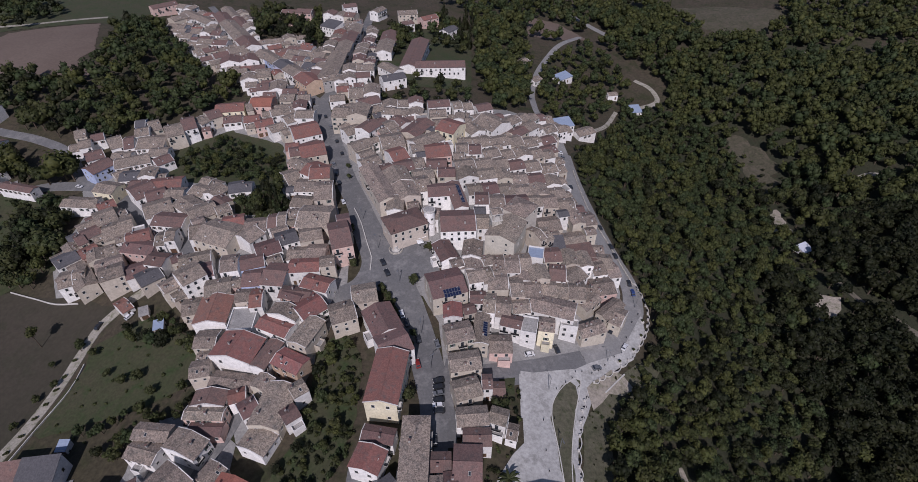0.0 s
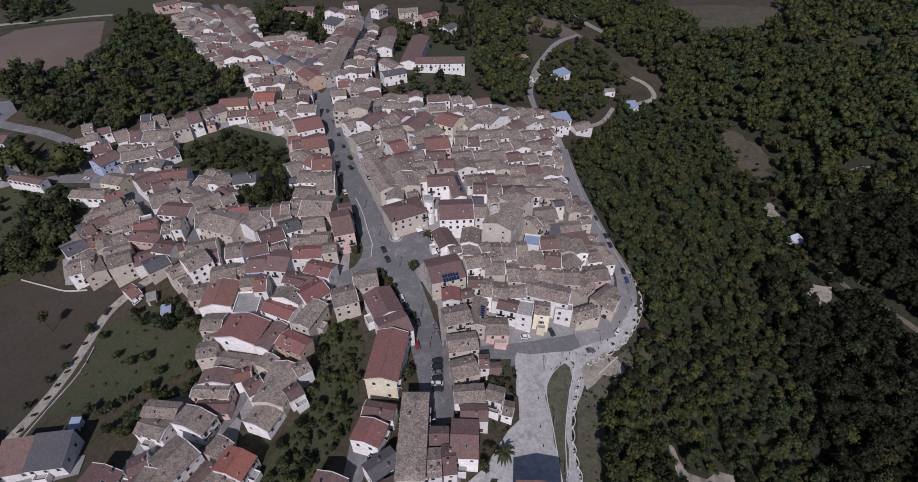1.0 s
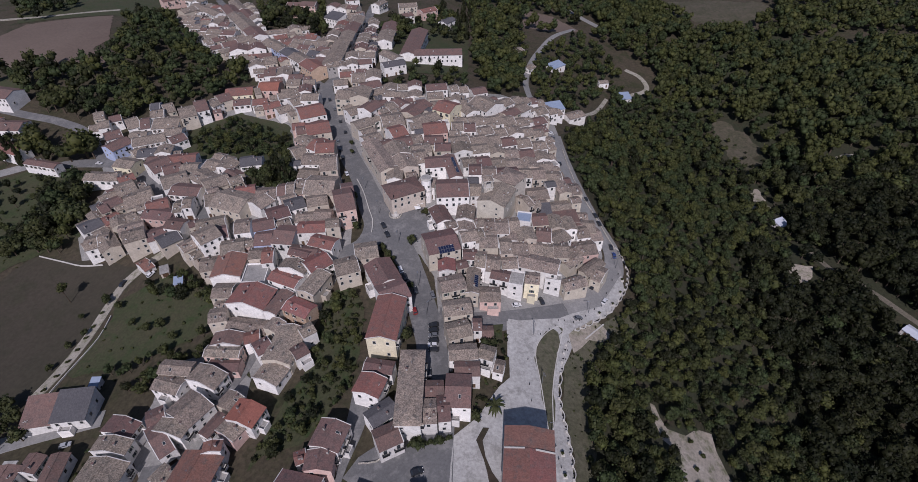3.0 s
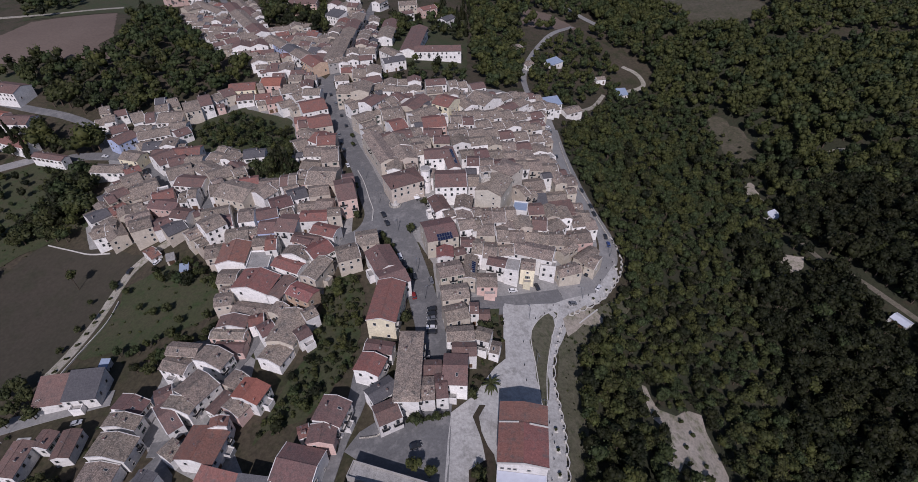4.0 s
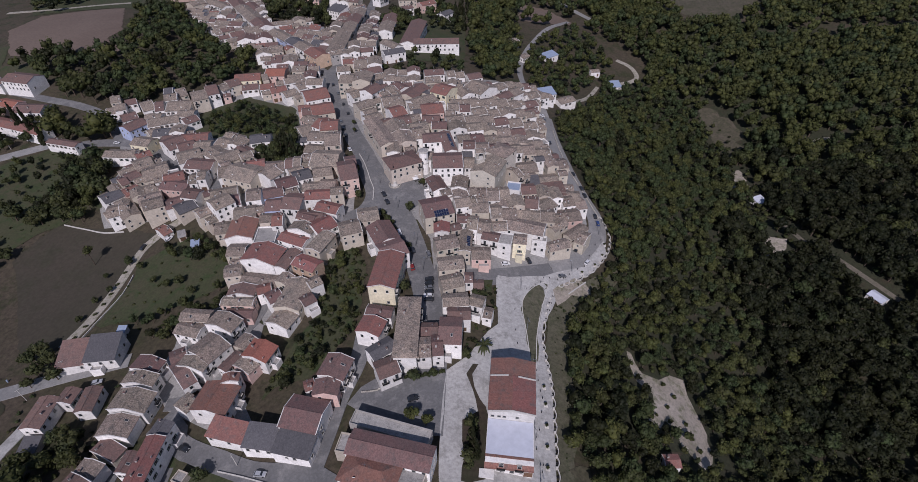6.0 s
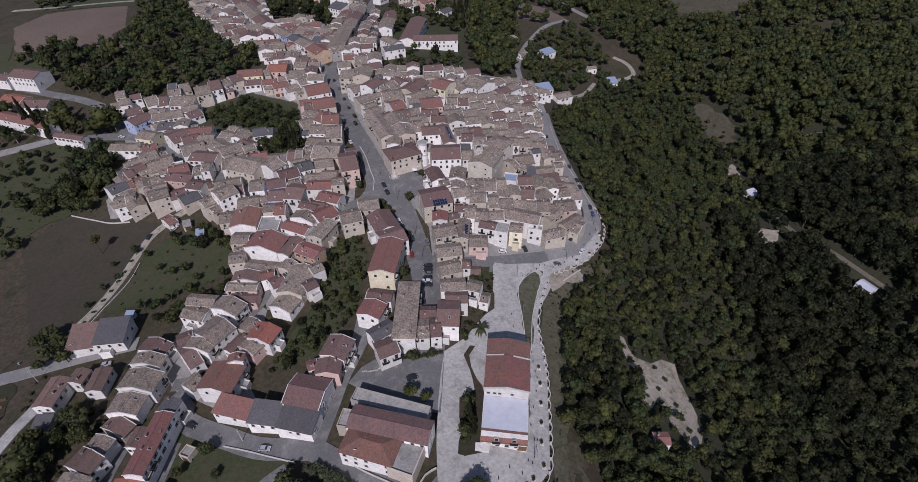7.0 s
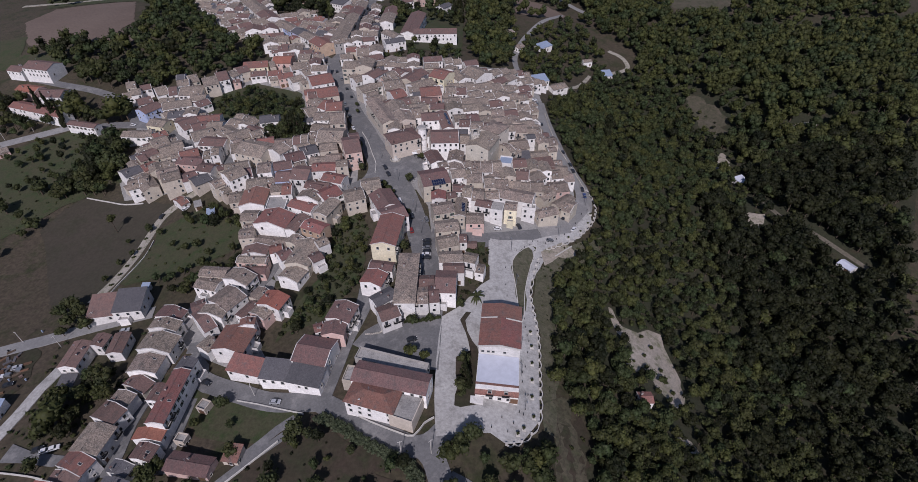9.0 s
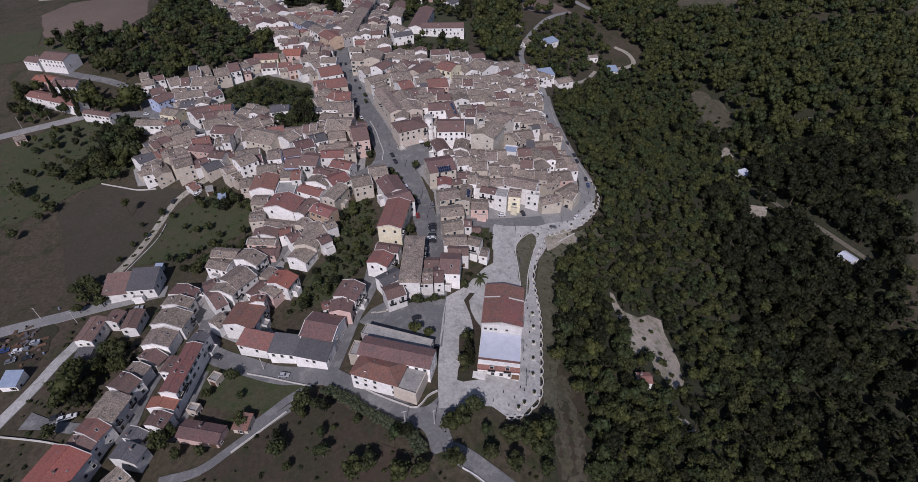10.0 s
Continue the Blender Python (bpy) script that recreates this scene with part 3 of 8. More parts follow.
patch("west_floor", [(-173.2, 151.1), (-187.9, 173.3), (-188.8, 207.3), (-202.2, 226.6), (-193.5, 273.4), (-183.1, 276.4), (-119.3, 302.0), (-91.8, 297.5), (-70.6, 239.5), (-52.7, 179.2), (-44.8, 155.7), (-43.3, 136.9), (-49.0, 110.9), (-53.7, 88.4), (-62.6, 79.1), (-69.5, 80.0), (-75.1, 91.1), (-90.3, 101.2), (-99.6, 125.3), (-111.2, 139.0), (-120.2, 147.9), (-142.7, 151.8)], "paving")
patch("low_floor", [(-93.9, 46.1), (-105.0, 59.6), (-102.9, 73.5), (-105.1, 89.2), (-87.3, 92.5), (-69.5, 80.0), (-68.7, 70.1), (-71.2, 52.6), (-60.6, 38.4), (-75.1, 37.4)], "paving")
patch("garden_green", [(-171.0, 251.0), (-165.5, 260.9), (-137.5, 280.5), (-101.1, 260.3), (-88.4, 225.4), (-87.4, 209.1), (-78.2, 192.2), (-80.9, 184.4), (-105.1, 191.9), (-116.7, 216.4), (-153.2, 229.9)], "grass")
ribbon("lower_bend", [(4.8, -5.3), (10.0, -7.6), (16.9, -11.9), (26.9, -17.9)], 6, "asphalt")
ribbon("curve_lane", [(-47.3, 10.1), (-56.8, 2.5), (-63.3, -3.5), (-71.1, -10.0), (-82.6, -13.1)], 2.9, "asphalt")
ribbon("rear_lane", [(-91.1, 13.5), (-87.7, 24.9), (-86.4, 35.1)], 4.5, "asphalt")
patch("dry_slope", [(-69.9, -3.7), (-51.0, 9.3), (-39.5, 10.6), (-7.4, -5.7), (6.7, -14.1), (6.9, -22.5), (-67.9, -22.3)], "soil2")
patch("scree", [(44.9, 102.7), (55.2, 111.1), (60.2, 109.7), (63.0, 105.5), (57.1, 101.5), (52.0, 101.4), (45.9, 95.5)], "pale")
patch("strip", [(9.8, 60.0), (12.4, 60.5), (12.2, 44.0), (13.4, 36.0), (13.2, 24.0), (15.2, 21.0), (7.2, 17.2), (7.0, 35.0), (9.6, 42.0)], "soil2")
patch("east_verge", [(40.5, 89.8), (46.2, 95.9), (50.5, 94.4), (48.5, 71.2), (44.2, 41.4), (39.0, 11.7), (34.4, 12.8), (38.3, 50.5), (37.9, 71.0)], "drygrass")
patch("slope_clear", [(41.5, 15.4), (50.6, 20.1), (51.2, 11.4), (46.3, -5.2), (37.6, -15.0), (34.8, -7.2)], "soil2")
patch("bare_bank", [(36.6, 23.3), (44.9, 28.0), (46.4, 14.3), (48.1, 2.4), (45.4, -10.6), (37.5, -11.9), (37.5, 3.1)], "clearing")
patch("parking_pad", [(-140.6, 12.5), (-131.1, 9.1), (-116.6, 6.9), (-120.8, 3.6), (-132.5, 5.5), (-141.4, 6.0)], "asphalt")
patch("yard", [(-183.3, 51.7), (-169.1, 55.8), (-158.8, 55.0), (-153.1, 40.0), (-157.9, 24.6), (-168.1, 18.1)], "soil2")
patch("bare_tail", [(86.9, 25.2), (92.5, 23.2), (95.6, 18.1), (92.1, 15.5), (86.7, 20.9)], "pale")
patch("low_yard", [(-95.0, 40.6), (-90.9, 46.7), (-83.2, 39.6), (-81.7, 34.7), (-68.7, 28.0), (-67.6, 24.6), (-81.0, 27.7), (-92.2, 34.3)], "asphalt")
ribbon("row_lane", [(-84.3, 25.7), (-84.3, 16.3), (-84.3, 7.6), (-84.0, -0.4)], 4.5, "asphalt")
ribbon("row_lane", [(-101.1, 26.8), (-101.8, 17.2), (-101.0, 6.5), (-101.0, -0.6)], 4.5, "asphalt")
patch("garden_terrace", [(-48.5, 90.4), (-49.6, 114.0), (-40.5, 118.1), (-33.3, 109.7), (-32.4, 91.6), (-33.9, 75.9), (-39.7, 62.5), (-46.0, 54.5), (-56.9, 51.4), (-61.7, 47.8), (-56.4, 64.2), (-51.3, 77.7)], "grass")
patch("east_bank", [(49.0, 101.5), (59.1, 109.7), (71.7, 119.5), (81.0, 129.3), (76.3, 115.1), (62.3, 99.5), (48.7, 85.2), (41.1, 73.1), (42.3, 88.9)], "drygrass")
patch("street_corner", [(-52.3, 191.1), (-42.3, 178.0), (-32.9, 159.2), (-26.8, 146.7), (-20.2, 136.1), (-31.8, 137.6), (-42.7, 132.6), (-47.6, 134.4), (-40.9, 141.8), (-37.3, 150.6), (-41.8, 163.9)], "asphalt")
patch("parking", [(-10.3, 103.7), (-3.9, 104.4), (-2.9, 86.5), (-3.3, 73.5), (-7.3, 73.2)], "asphalt")
patch("north_green", [(-454.0, 541.3), (-278.9, 538.6), (-254.8, 438.0), (-309.1, 462.1), (-386.4, 443.6)], "grass")
patch("west_green", [(-393.8, 361.7), (-355.5, 365.5), (-338.4, 329.6), (-300.3, 327.3), (-296.5, 311.3), (-324.0, 309.5), (-355.3, 304.8)], "grass")
patch("plots_green", [(-288.8, 201.4), (-244.7, 227.5), (-203.9, 217.7), (-183.5, 168.1), (-197.5, 160.1), (-210.4, 151.4), (-223.0, 133.0), (-236.8, 124.4)], "grass")
patch("village_green", [(-71.7, 447.0), (-49.3, 476.2), (-13.8, 530.9), (10.8, 462.4), (8.1, 322.5), (-17.1, 326.7), (-36.5, 325.3), (-54.6, 346.9)], "grass")

# ---- houses ----


def window_frame(w, h):
    """One ring of surround standing out from the wall, with a deeper sill."""
    m, o = Mesh(), 0.1
    outer = [(-w / 2 - o, -.1), (w / 2 + o, -.1), (w / 2 + o, h + o), (-w / 2 - o, h + o)]
    inner = [(-w / 2, 0), (w / 2, 0), (w / 2, h), (-w / 2, h)]
    v = [(x, -.08, z) for x, z in outer] + [(x, -.08, z) for x, z in inner] + [(x, .04, z) for x, z in outer] + [(x, .04, z) for x, z in inner]
    v[0], v[1] = (v[0][0] - .05, -.16, v[0][2]), (v[1][0] + .05, -.16, v[1][2])
    f = []
    for i in range(4):
        k = (i + 1) % 4
        f += [(i, k, 4 + k, 4 + i), (4 + i, 4 + k, 12 + k, 12 + i), (k, i, 8 + i, 8 + k)]
    return m.add(v, f, FRAME).data("window")


def pane_mesh(w, h):
    return Mesh().box(-w / 2, w / 2, -.02, .04, 0, h, GLASS).data("pane")


def shutter_mesh(w, h, mat):
    return Mesh().box(-w / 4, w / 4, -.05, 0, 0, h, mat, 0.01).data("shutter")


FRAMES = [window_frame(0.95, 1.4), window_frame(0.8, 0.9)]
PANES = [pane_mesh(0.95, 1.4), pane_mesh(0.8, 0.9)]
SHUTTERS = [shutter_mesh(0.95, 1.4, SHUTTER), shutter_mesh(0.95, 1.4, SHUTTER_G)]


def window(ob, m, shape=0):
    """A window under the thing ob. shape: 0 plain, 1 brown shutters, 2 green shutters, 3 small."""
    k = 1 if shape == 3 else 0
    fr = part("window", FRAMES[k], ob, m=m)
    part("pane", PANES[k], fr)
    if shape in (1, 2):
        for s in (-1, 1):
            part("shutter", SHUTTERS[shape - 1], fr, m=pose(s * .76, -.06, 0))
    return fr


def balcony_meshes(w):
    """Slab, railing and glazed door of one balcony."""
    slab = Mesh().box(-w / 2, w / 2, -1.0, 0.02, -.15, 0, FRAME).data("balcony")
    a, b, r = w / 2, .97, Mesh()
    line = [(-a + .03, 0), (-a + .03, -b), (a - .03, -b), (a - .03, 0)]
    inner = [(-a + .06, 0), (-a + .06, -b + .03), (a - .06, -b + .03), (a - .06, 0)]
    v = [(x, y, z) for z in (.12, .95) for x, y in line + inner]
    f = [(0, 4, 12, 8), (3, 11, 15, 7)]
    for k in range(3):
        f += [(k, 8 + k, 9 + k, k + 1), (4 + k, 5 + k, 13 + k, 12 + k), (8 + k, 12 + k, 13 + k, 9 + k), (k, k + 1, 5 + k, 4 + k)]
    rail = r.add(v, f, IRON).data("railing")
    door = Mesh().box(-.6, .6, -.06, 0.03, 0.01, 2.2, FRAME).box(-.5, .5, -.08, -.05, 0.02, 2.1, GLASS).data("door")
    return slab, rail, door


def balcony(ob, kind, m):
    slab, rail, door = BALCONIES[kind]
    b = part("balcony", slab, ob, m=m)
    part("railing", rail, b, "dark iron railing")
    part("door", door, b, "glazed balcony door")
    return b


def door_mesh(w, h):
    m = Mesh()
    m.box(-w / 2 - .12, -w / 2, -.09, 0.05, 0, h + .12, FRAME)
    m.box(w / 2, w / 2 + .12, -.09, 0.05, 0, h + .12, FRAME)
    m.box(-w / 2, w / 2, -.09, 0.05, h, h + .12, FRAME)
    m.box(-w / 2, w / 2, -.03, 0.05, 0, h, WOOD)
    m.box(-.015, .015, -.045, 0.05, 0, h, IRON)
    return m.data("door")


def chimney_mesh(h):
    m = Mesh()
    m.box(-.3, .3, -.25, .25, -1.2, h, WALL["g"])
    for x in (-.28, .2):
        m.box(x, x + .08, -.23, .23, h, h + .22, WALL["g"])
    m.box(-.38, .38, -.33, .33, h + .22, h + .32, ROOF["d"])
    return m.data("chimney")


def aerial_mesh():
    m = Mesh()
    m.tube(0, 0, -.6, 2.4, .025, .02, STEEL, 5)
    for k, z in enumerate((1.7, 2.0, 2.3)):
        m.box(-.5 + k * .06, .5 - k * .06, -.012, .012, z, z + .025, STEEL)
        m.box(-.012, .012, -.4, .4, z, z + .025, STEEL)
    return m.data("aerial")


def dish_mesh():
    m = Mesh()
    m.tube(0, 0, -.5, .6, .03, .03, STEEL, 5)
    n = 10
    ring = [(0.42 * math.cos(2 * math.pi * i / n), -.2 - .1 * math.sin(2 * math.pi * i / n), .6 + .42 * math.sin(2 * math.pi * i / n)) for i in range(n)]
    back = [(x, y + .03, z) for x, y, z in ring]
    m.add(ring + back + [(0, -.08, .6), (0, -.05, .6)], [(i, (i + 1) % n, 20) for i in range(n)] + [(n + (i + 1) % n, n + i, 21) for i in range(n)]
          + [(i, n + i, n + (i + 1) % n, (i + 1) % n) for i in range(n)], WHITE)
    return m.data("dish")


BALCONIES = [balcony_meshes(2.2), balcony_meshes(3.0)]
DOORS = [door_mesh(1.1, 2.2), door_mesh(2.4, 2.5)]
CHIMNEYS = [chimney_mesh(0.8), chimney_mesh(1.3)]
AERIAL, DISH = aerial_mesh(), dish_mesh()
rnd = random.Random(7)
FOOT = []          # footprints: x, y, half length, half width, turn
PITCH = 0.32


def fit_openings(ob, length, y, h, turn, dens=0.75, ground_floor=True, big=False):
    """Windows, doors and balconies on one long wall at y; turn: 0 faces -y, 180 faces +y."""
    n = max(1, int(length / 2.9))
    floors = max(1, int((h - 0.6) / 2.9))
    side = -1 if turn == 0 else 1
    shape = rnd.choice((0, 0, 0, 1, 2))
    for k in range(floors):
        z = h - 2.25 - 2.9 * (floors - 1 - k)
        for i in range(n):
            x = -length / 2 + (i + 0.5) * length / n + rnd.uniform(-.25, .25)
            r = rnd.random()
            if r > dens:
                continue
            p = pose(x, y, z, 0, 0, turn)
            if k == 0 and z < 2.4 and ground_floor and r < dens * 0.4:
                part("door", DOORS[1 if r < dens * .18 else 0], ob, m=pose(x, y, 0.12, 0, 0, turn))
            elif k > 0 and r < 0.16:
                balcony(ob, rnd.choice((0, 1)), pose(x, y, z - 0.75, 0, 0, turn))
            else:
                window(ob, p, 3 if r > dens * .86 else shape)


def house(x, y, turn, length, depth, h, roof="t", wall="w", kind="g", ends=(True, True), z=None, group="", name="house", verge=None):
    """One house; its ridge runs along its own x. kind: g gable, h hipped, m single pitch falling to -y, f flat with parapet."""
    c, s = math.cos(radians(turn)), math.sin(radians(turn))
    corners = [(x + c * a * length / 2 - s * b * depth / 2, y + s * a * length / 2 + c * b * depth / 2) for a in (-1, 1) for b in (-1, 1)]
    low = min(float(land(*p)) for p in corners)
    z = float(land(x, y)) if z is None else z
    base = min(low - z, 0) - 0.6
    storeys = max(1, int((h - 0.6) / 2.9))
    ob = thing(name, pose(x, y, z, 0, 0, turn),
               f"{WALLW[wall]} plastered {('one', 'two', 'three', 'four', 'five')[min(storeys, 5) - 1]}-storey {name} with {ROOFW[roof]}", name, group)
    FOOT.append((x, y, length / 2, depth / 2, turn))
    l, d, o, th = length / 2, depth / 2, 0.38, 0.2
    rise = d * PITCH
    w, r = Mesh(), Mesh()
    rm, wm = ROOF[roof], WALL[wall]
    if kind == "g":
        w.prism([(-d, base), (d, base), (d, h), (0, h + rise), (-d, h)], -l, l, wm)
        e0, e1 = (0.06 if ends[0] else 0.02), (0.06 if ends[1] else 0.02)
        hz, top = h - o * PITCH, h + rise
        r.prism([(-d - o, hz + .02), (0, top + .02), (d + o, hz + .02), (d + o, hz + th), (0, top + th + .02), (-d - o, hz + th)], -l - e0, l + e1, rm)
        r.prism([(-.16, top + th - .06), (.16, top + th - .06), (.09, top + th + .12), (-.09, top + th + .12)], -l - e0, l + e1, rm)
        for sgn in (-1, 1):
            if (rnd.random() < 0.3) if verge is None else verge:
                q = Mesh()
                q.prism([(-d - o, hz + th - .04), (0, top + th - .02), (d + o, hz + th - .04), (d + o, hz + th + .09), (0, top + th + .11), (-d - o, hz + th + .09)],
                        sgn * l - .11, sgn * l + .11, VERGE)
                part("verge", q, ob, "pale mortared roof edge")
    elif kind == "h":
        w.box(-l, l, -d, d, base, h, wm)
        k = max(l - d, 0.4)
        v = [(-l - o, -d - o, h - o * PITCH + .02), (l + o, -d - o, h - o * PITCH + .02), (l + o, d + o, h - o * PITCH + .02), (-l - o, d + o, h - o * PITCH + .02)]
        v += [(a, b, q + th) for a, b, q in v] + [(-k, 0, h + rise + th), (k, 0, h + rise + th)]
        r.add(v, [(3, 2, 1, 0), (0, 1, 5, 4), (1, 2, 6, 5), (2, 3, 7, 6), (3, 0, 4, 7), (4, 5, 9, 8), (5, 6, 9), (6, 7, 8, 9), (7, 4, 8)], rm)
    elif kind == "m":
        rise = depth * 0.2
        w.prism([(-d, base), (d, base), (d, h + rise), (-d, h)], -l, l, wm)
        r.prism([(-d - o, h - o * .2 + .02), (d + o * .5, h + rise + o * .1 + .02), (d + o * .5, h + rise + o * .1 + th), (-d - o, h - o * .2 + th)],
                -l - .15, l + .15, rm)
    else:
        w.box(-l, l, -d, d, base, h, wm)
        r.box(-l + .25, l - .25, -d + .25, d - .25, h, h + .06, rm)
        for a in ((-l, l, -d, -d + .25), (-l, l, d - .25, d), (-l, -l + .25, -d + .25, d - .25), (l - .25, l, -d + .25, d - .25)):
            w.box(*a, h, h + .7, wm)
    part("wall", w, ob)
    part("roof", r, ob)
    if name == "house":
        fit_openings(ob, length, -d, h, 0)
        fit_openings(ob, length, d, h, 180, 0.25)
        if y < 170 and length > 5 and h > 5 and rnd.random() < 0.3:
            a, w2 = rnd.uniform(-l * .3, l * .3), rnd.uniform(1.4, 2.2)
            top = rnd.choice((2.8, 3.1))
            q = Mesh()
            q.box(a - w2, a + w2, -d - 2.2, -d + .05, base, top, wm)
            for e in ((a - w2, a + w2, -d - 2.2, -d - 2.05), (a - w2, a - w2 + .15, -d - 2.05, -d), (a + w2 - .15, a + w2, -d - 2.05, -d)):
                q.box(*e, top, top + .85, wm)
            part("terrace", q, ob, "small walled front terrace")
            q = Mesh()
            q.box(a - w2 + .15, a + w2 - .15, -d - 2.05, -d, top, top + .03, ROOF["f"])
            part("terrace_floor", q, ob)
        if y < 130 and kind == "g" and rnd.random() < 0.2:
            q = Mesh()
            a, c0 = rnd.uniform(-l * .5, l * .5), -d * .5
            s0 = math.atan(PITCH)
            q.box(-.4, .4, -.6, .6, 0, .09, FRAME)
            q.box(-.32, .32, -.52, .52, .09, .11, GLASS)
            part("skylight", q, ob, "tilted roof window", m=pose(a, c0, h + rise + c0 * PITCH + th, math.degrees(s0)))
    else:
        for a in (-.3, .3):
            window(ob, pose(a * l, -d, h * .62, 0, 0, 0), 3)
        part("door", DOORS[1], ob, m=pose(0, -d, 0.12))
    for sgn, free in ((-1, ends[0]), (1, ends[1])):
        if free:
            for k in range(storeys):
                for b in (-d * .45, d * .45):
                    if rnd.random() < 0.55:
                        window(ob, pose(sgn * l, b, h - 2.3 - 2.9 * k, 0, 0, 90 if sgn > 0 else -90), rnd.choice((0, 0, 3)))
    if kind in "gh":
        for _ in range(rnd.choice((0, 1, 1, 2))):
            a, b = rnd.uniform(-l * .7, l * .7), rnd.choice((-1, 1)) * d * rnd.uniform(.25, .6)
            part("chimney", rnd.choice(CHIMNEYS), ob, m=pose(a, b, h + rise - abs(b) * PITCH, 0, 0, rnd.choice((0, 90))))
        if rnd.random() < 0.4:
            part("aerial", AERIAL, ob, m=pose(rnd.uniform(-l * .5, l * .5), rnd.uniform(-.4, .4), h + rise, 0, 0, rnd.uniform(0, 90)))
        if rnd.random() < 0.3:
            part("dish", DISH, ob, m=pose(rnd.uniform(-l * .8, l * .8), -d * .7, h + rise * .35, 0, 0, rnd.uniform(-30, 30)))
    return ob


def row(x0, y0, x1, y1, depth, h, roofs, walls, kind="g", name="house"):
    """A terrace of houses under one line of ridges from (x0, y0) to (x1, y1), one for each letter of roofs."""
    if x1 < x0:
        x0, y0, x1, y1, roofs, walls = x1, y1, x0, y0, roofs[::-1], walls[::-1]
    n = len(roofs)
    total = math.hypot(x1 - x0, y1 - y0)
    turn = math.degrees(math.atan2(y1 - y0, x1 - x0))
    share = [rnd.uniform(.8, 1.2) for _ in range(n)] if n > 1 else [1.0]
    share = [q / sum(share) for q in share]
    a = 0.0
    for i in range(n):
        mid, length = a + share[i] / 2, share[i] * total
        a += share[i]
        x, y = x0 + (x1 - x0) * mid, y0 + (y1 - y0) * mid
        dd, hh, side, quarter = depth, h, 0.0, 0
        if n > 1:
            dd, hh, side = depth * rnd.uniform(.9, 1.08), h + rnd.uniform(-1.0, .9), rnd.uniform(-.5, .5)
            quarter = 90 if kind == "g" and 0.62 < length / dd < 1.35 and rnd.random() < 0.28 else 0
            x, y = x - math.sin(radians(turn)) * side, y + math.cos(radians(turn)) * side
        if kind == "m":
            s, c = math.sin(radians(turn)), math.cos(radians(turn))
            x, y = x + s * dd / 2, y - c * dd / 2
        if quarter:
            house(x, y, turn + 90, dd, length, hh + .3, roofs[i], walls[i], kind, (True, True), group="houses of the village")
        else:
            house(x, y, turn + (rnd.uniform(-1.5, 1.5) if n > 1 else 0), length, dd, hh, roofs[i], walls[i], kind, (i == 0, i == n - 1),
                  group="houses of the village", name=name)


# ridge ends x0, y0, x1, y1, depth, height, roof and wall letters, form
# lower left
row(-145.3, 74.9, -134.7, 76.8, 11, 5, "d", "w", "m")
row(-133.6, 75.7, -122.5, 77.1, 11, 6, "g", "w", "m")
row(-97.7, 62.9, -92.8, 65.9, 8, 5, "d", "w")
# centre
row(-30.0, 124.2, -19.1, 103.2, 10, 8, "dd", "ww")
row(-39.3, 129.4, -30.3, 131.6, 9, 7, "t", "b")
row(-45.5, 120.0, -37.1, 123.2, 9, 8, "t", "b")
# hill town east
row(-2.4, 265.8, 7.3, 264.5, 8, 7, "tt", "ww")
row(12.6, 268.8, 23.6, 257.6, 15, 8, "t", "w")
row(27.2, 269.9, 45.8, 287.5, 9, 7, "ttt", "wbw")
row(48.0, 292.8, 57.8, 295.4, 9, 6, "dt", "ww")
row(56.5, 285.5, 68.3, 290.3, 9, 6, "tt", "ww")
row(7.1, 240.7, 42.1, 253.0, 10, 7, "tttt", "wwbw")
row(-1.9, 230.9, 11.4, 231.4, 10, 8, "td", "ww")
row(11.6, 227.6, 50.6, 242.2, 9, 7, "ttttt", "wwwbw")
row(-2.3, 215.0, 50.6, 229.0, 9, 7, "tttdtt", "wbwwww")
row(-0.7, 204.9, 50.3, 215.5, 9, 7, "ttttdt", "wwbwww")
row(3.7, 195.5, 50.9, 204.4, 9, 7, "tdtttt", "wwwwbw")
row(6.9, 185.2, 20.3, 185.4, 9, 8, "dt", "ww")
row(30.8, 192.2, 53.9, 194.2, 9, 7, "ttt", "wbw")
row(49.7, 182.7, 61.3, 185.1, 9, 9, "tt", "bb")
row(31.3, 164.8, 37.7, 169.3, 9, 8, "tt", "bb")
row(21.4, 149.4, 28.5, 149.9, 9, 8, "t", "b")
row(38.5, 169.2, 44.6, 169.7, 8, 5, "g", "w", "m")
row(44.0, 165.1, 56.3, 167.5, 9, 5, "d", "b", "m")
row(34.3, 156.2, 41.7, 156.8, 8, 7, "d", "b")
row(41.4, 155.0, 54.2, 157.1, 9, 7, "tt", "bw")
row(54.9, 160.0, 64.6, 159.6, 9, 6, "tt", "bb")
row(21.0, 142.6, 34.5, 144.7, 9, 8, "tt", "wb")
row(35.9, 147.4, 42.4, 146.6, 9, 7, "d", "w")
row(41.8, 143.8, 48.6, 149.9, 9, 7, "t", "w")
row(54.0, 154.7, 66.8, 157.0, 9, 6, "tt", "ww")
row(8.3, 140.8, 18.1, 143.1, 9, 8, "tt", "ww")
row(19.0, 136.8, 31.1, 137.6, 9, 8, "tt", "bw")
row(31.6, 139.3, 48.8, 138.1, 9, 7, "ttt", "bwb")
row(13.2, 147.5, 23.7, 147.7, 9, 8, "tt", "bw")
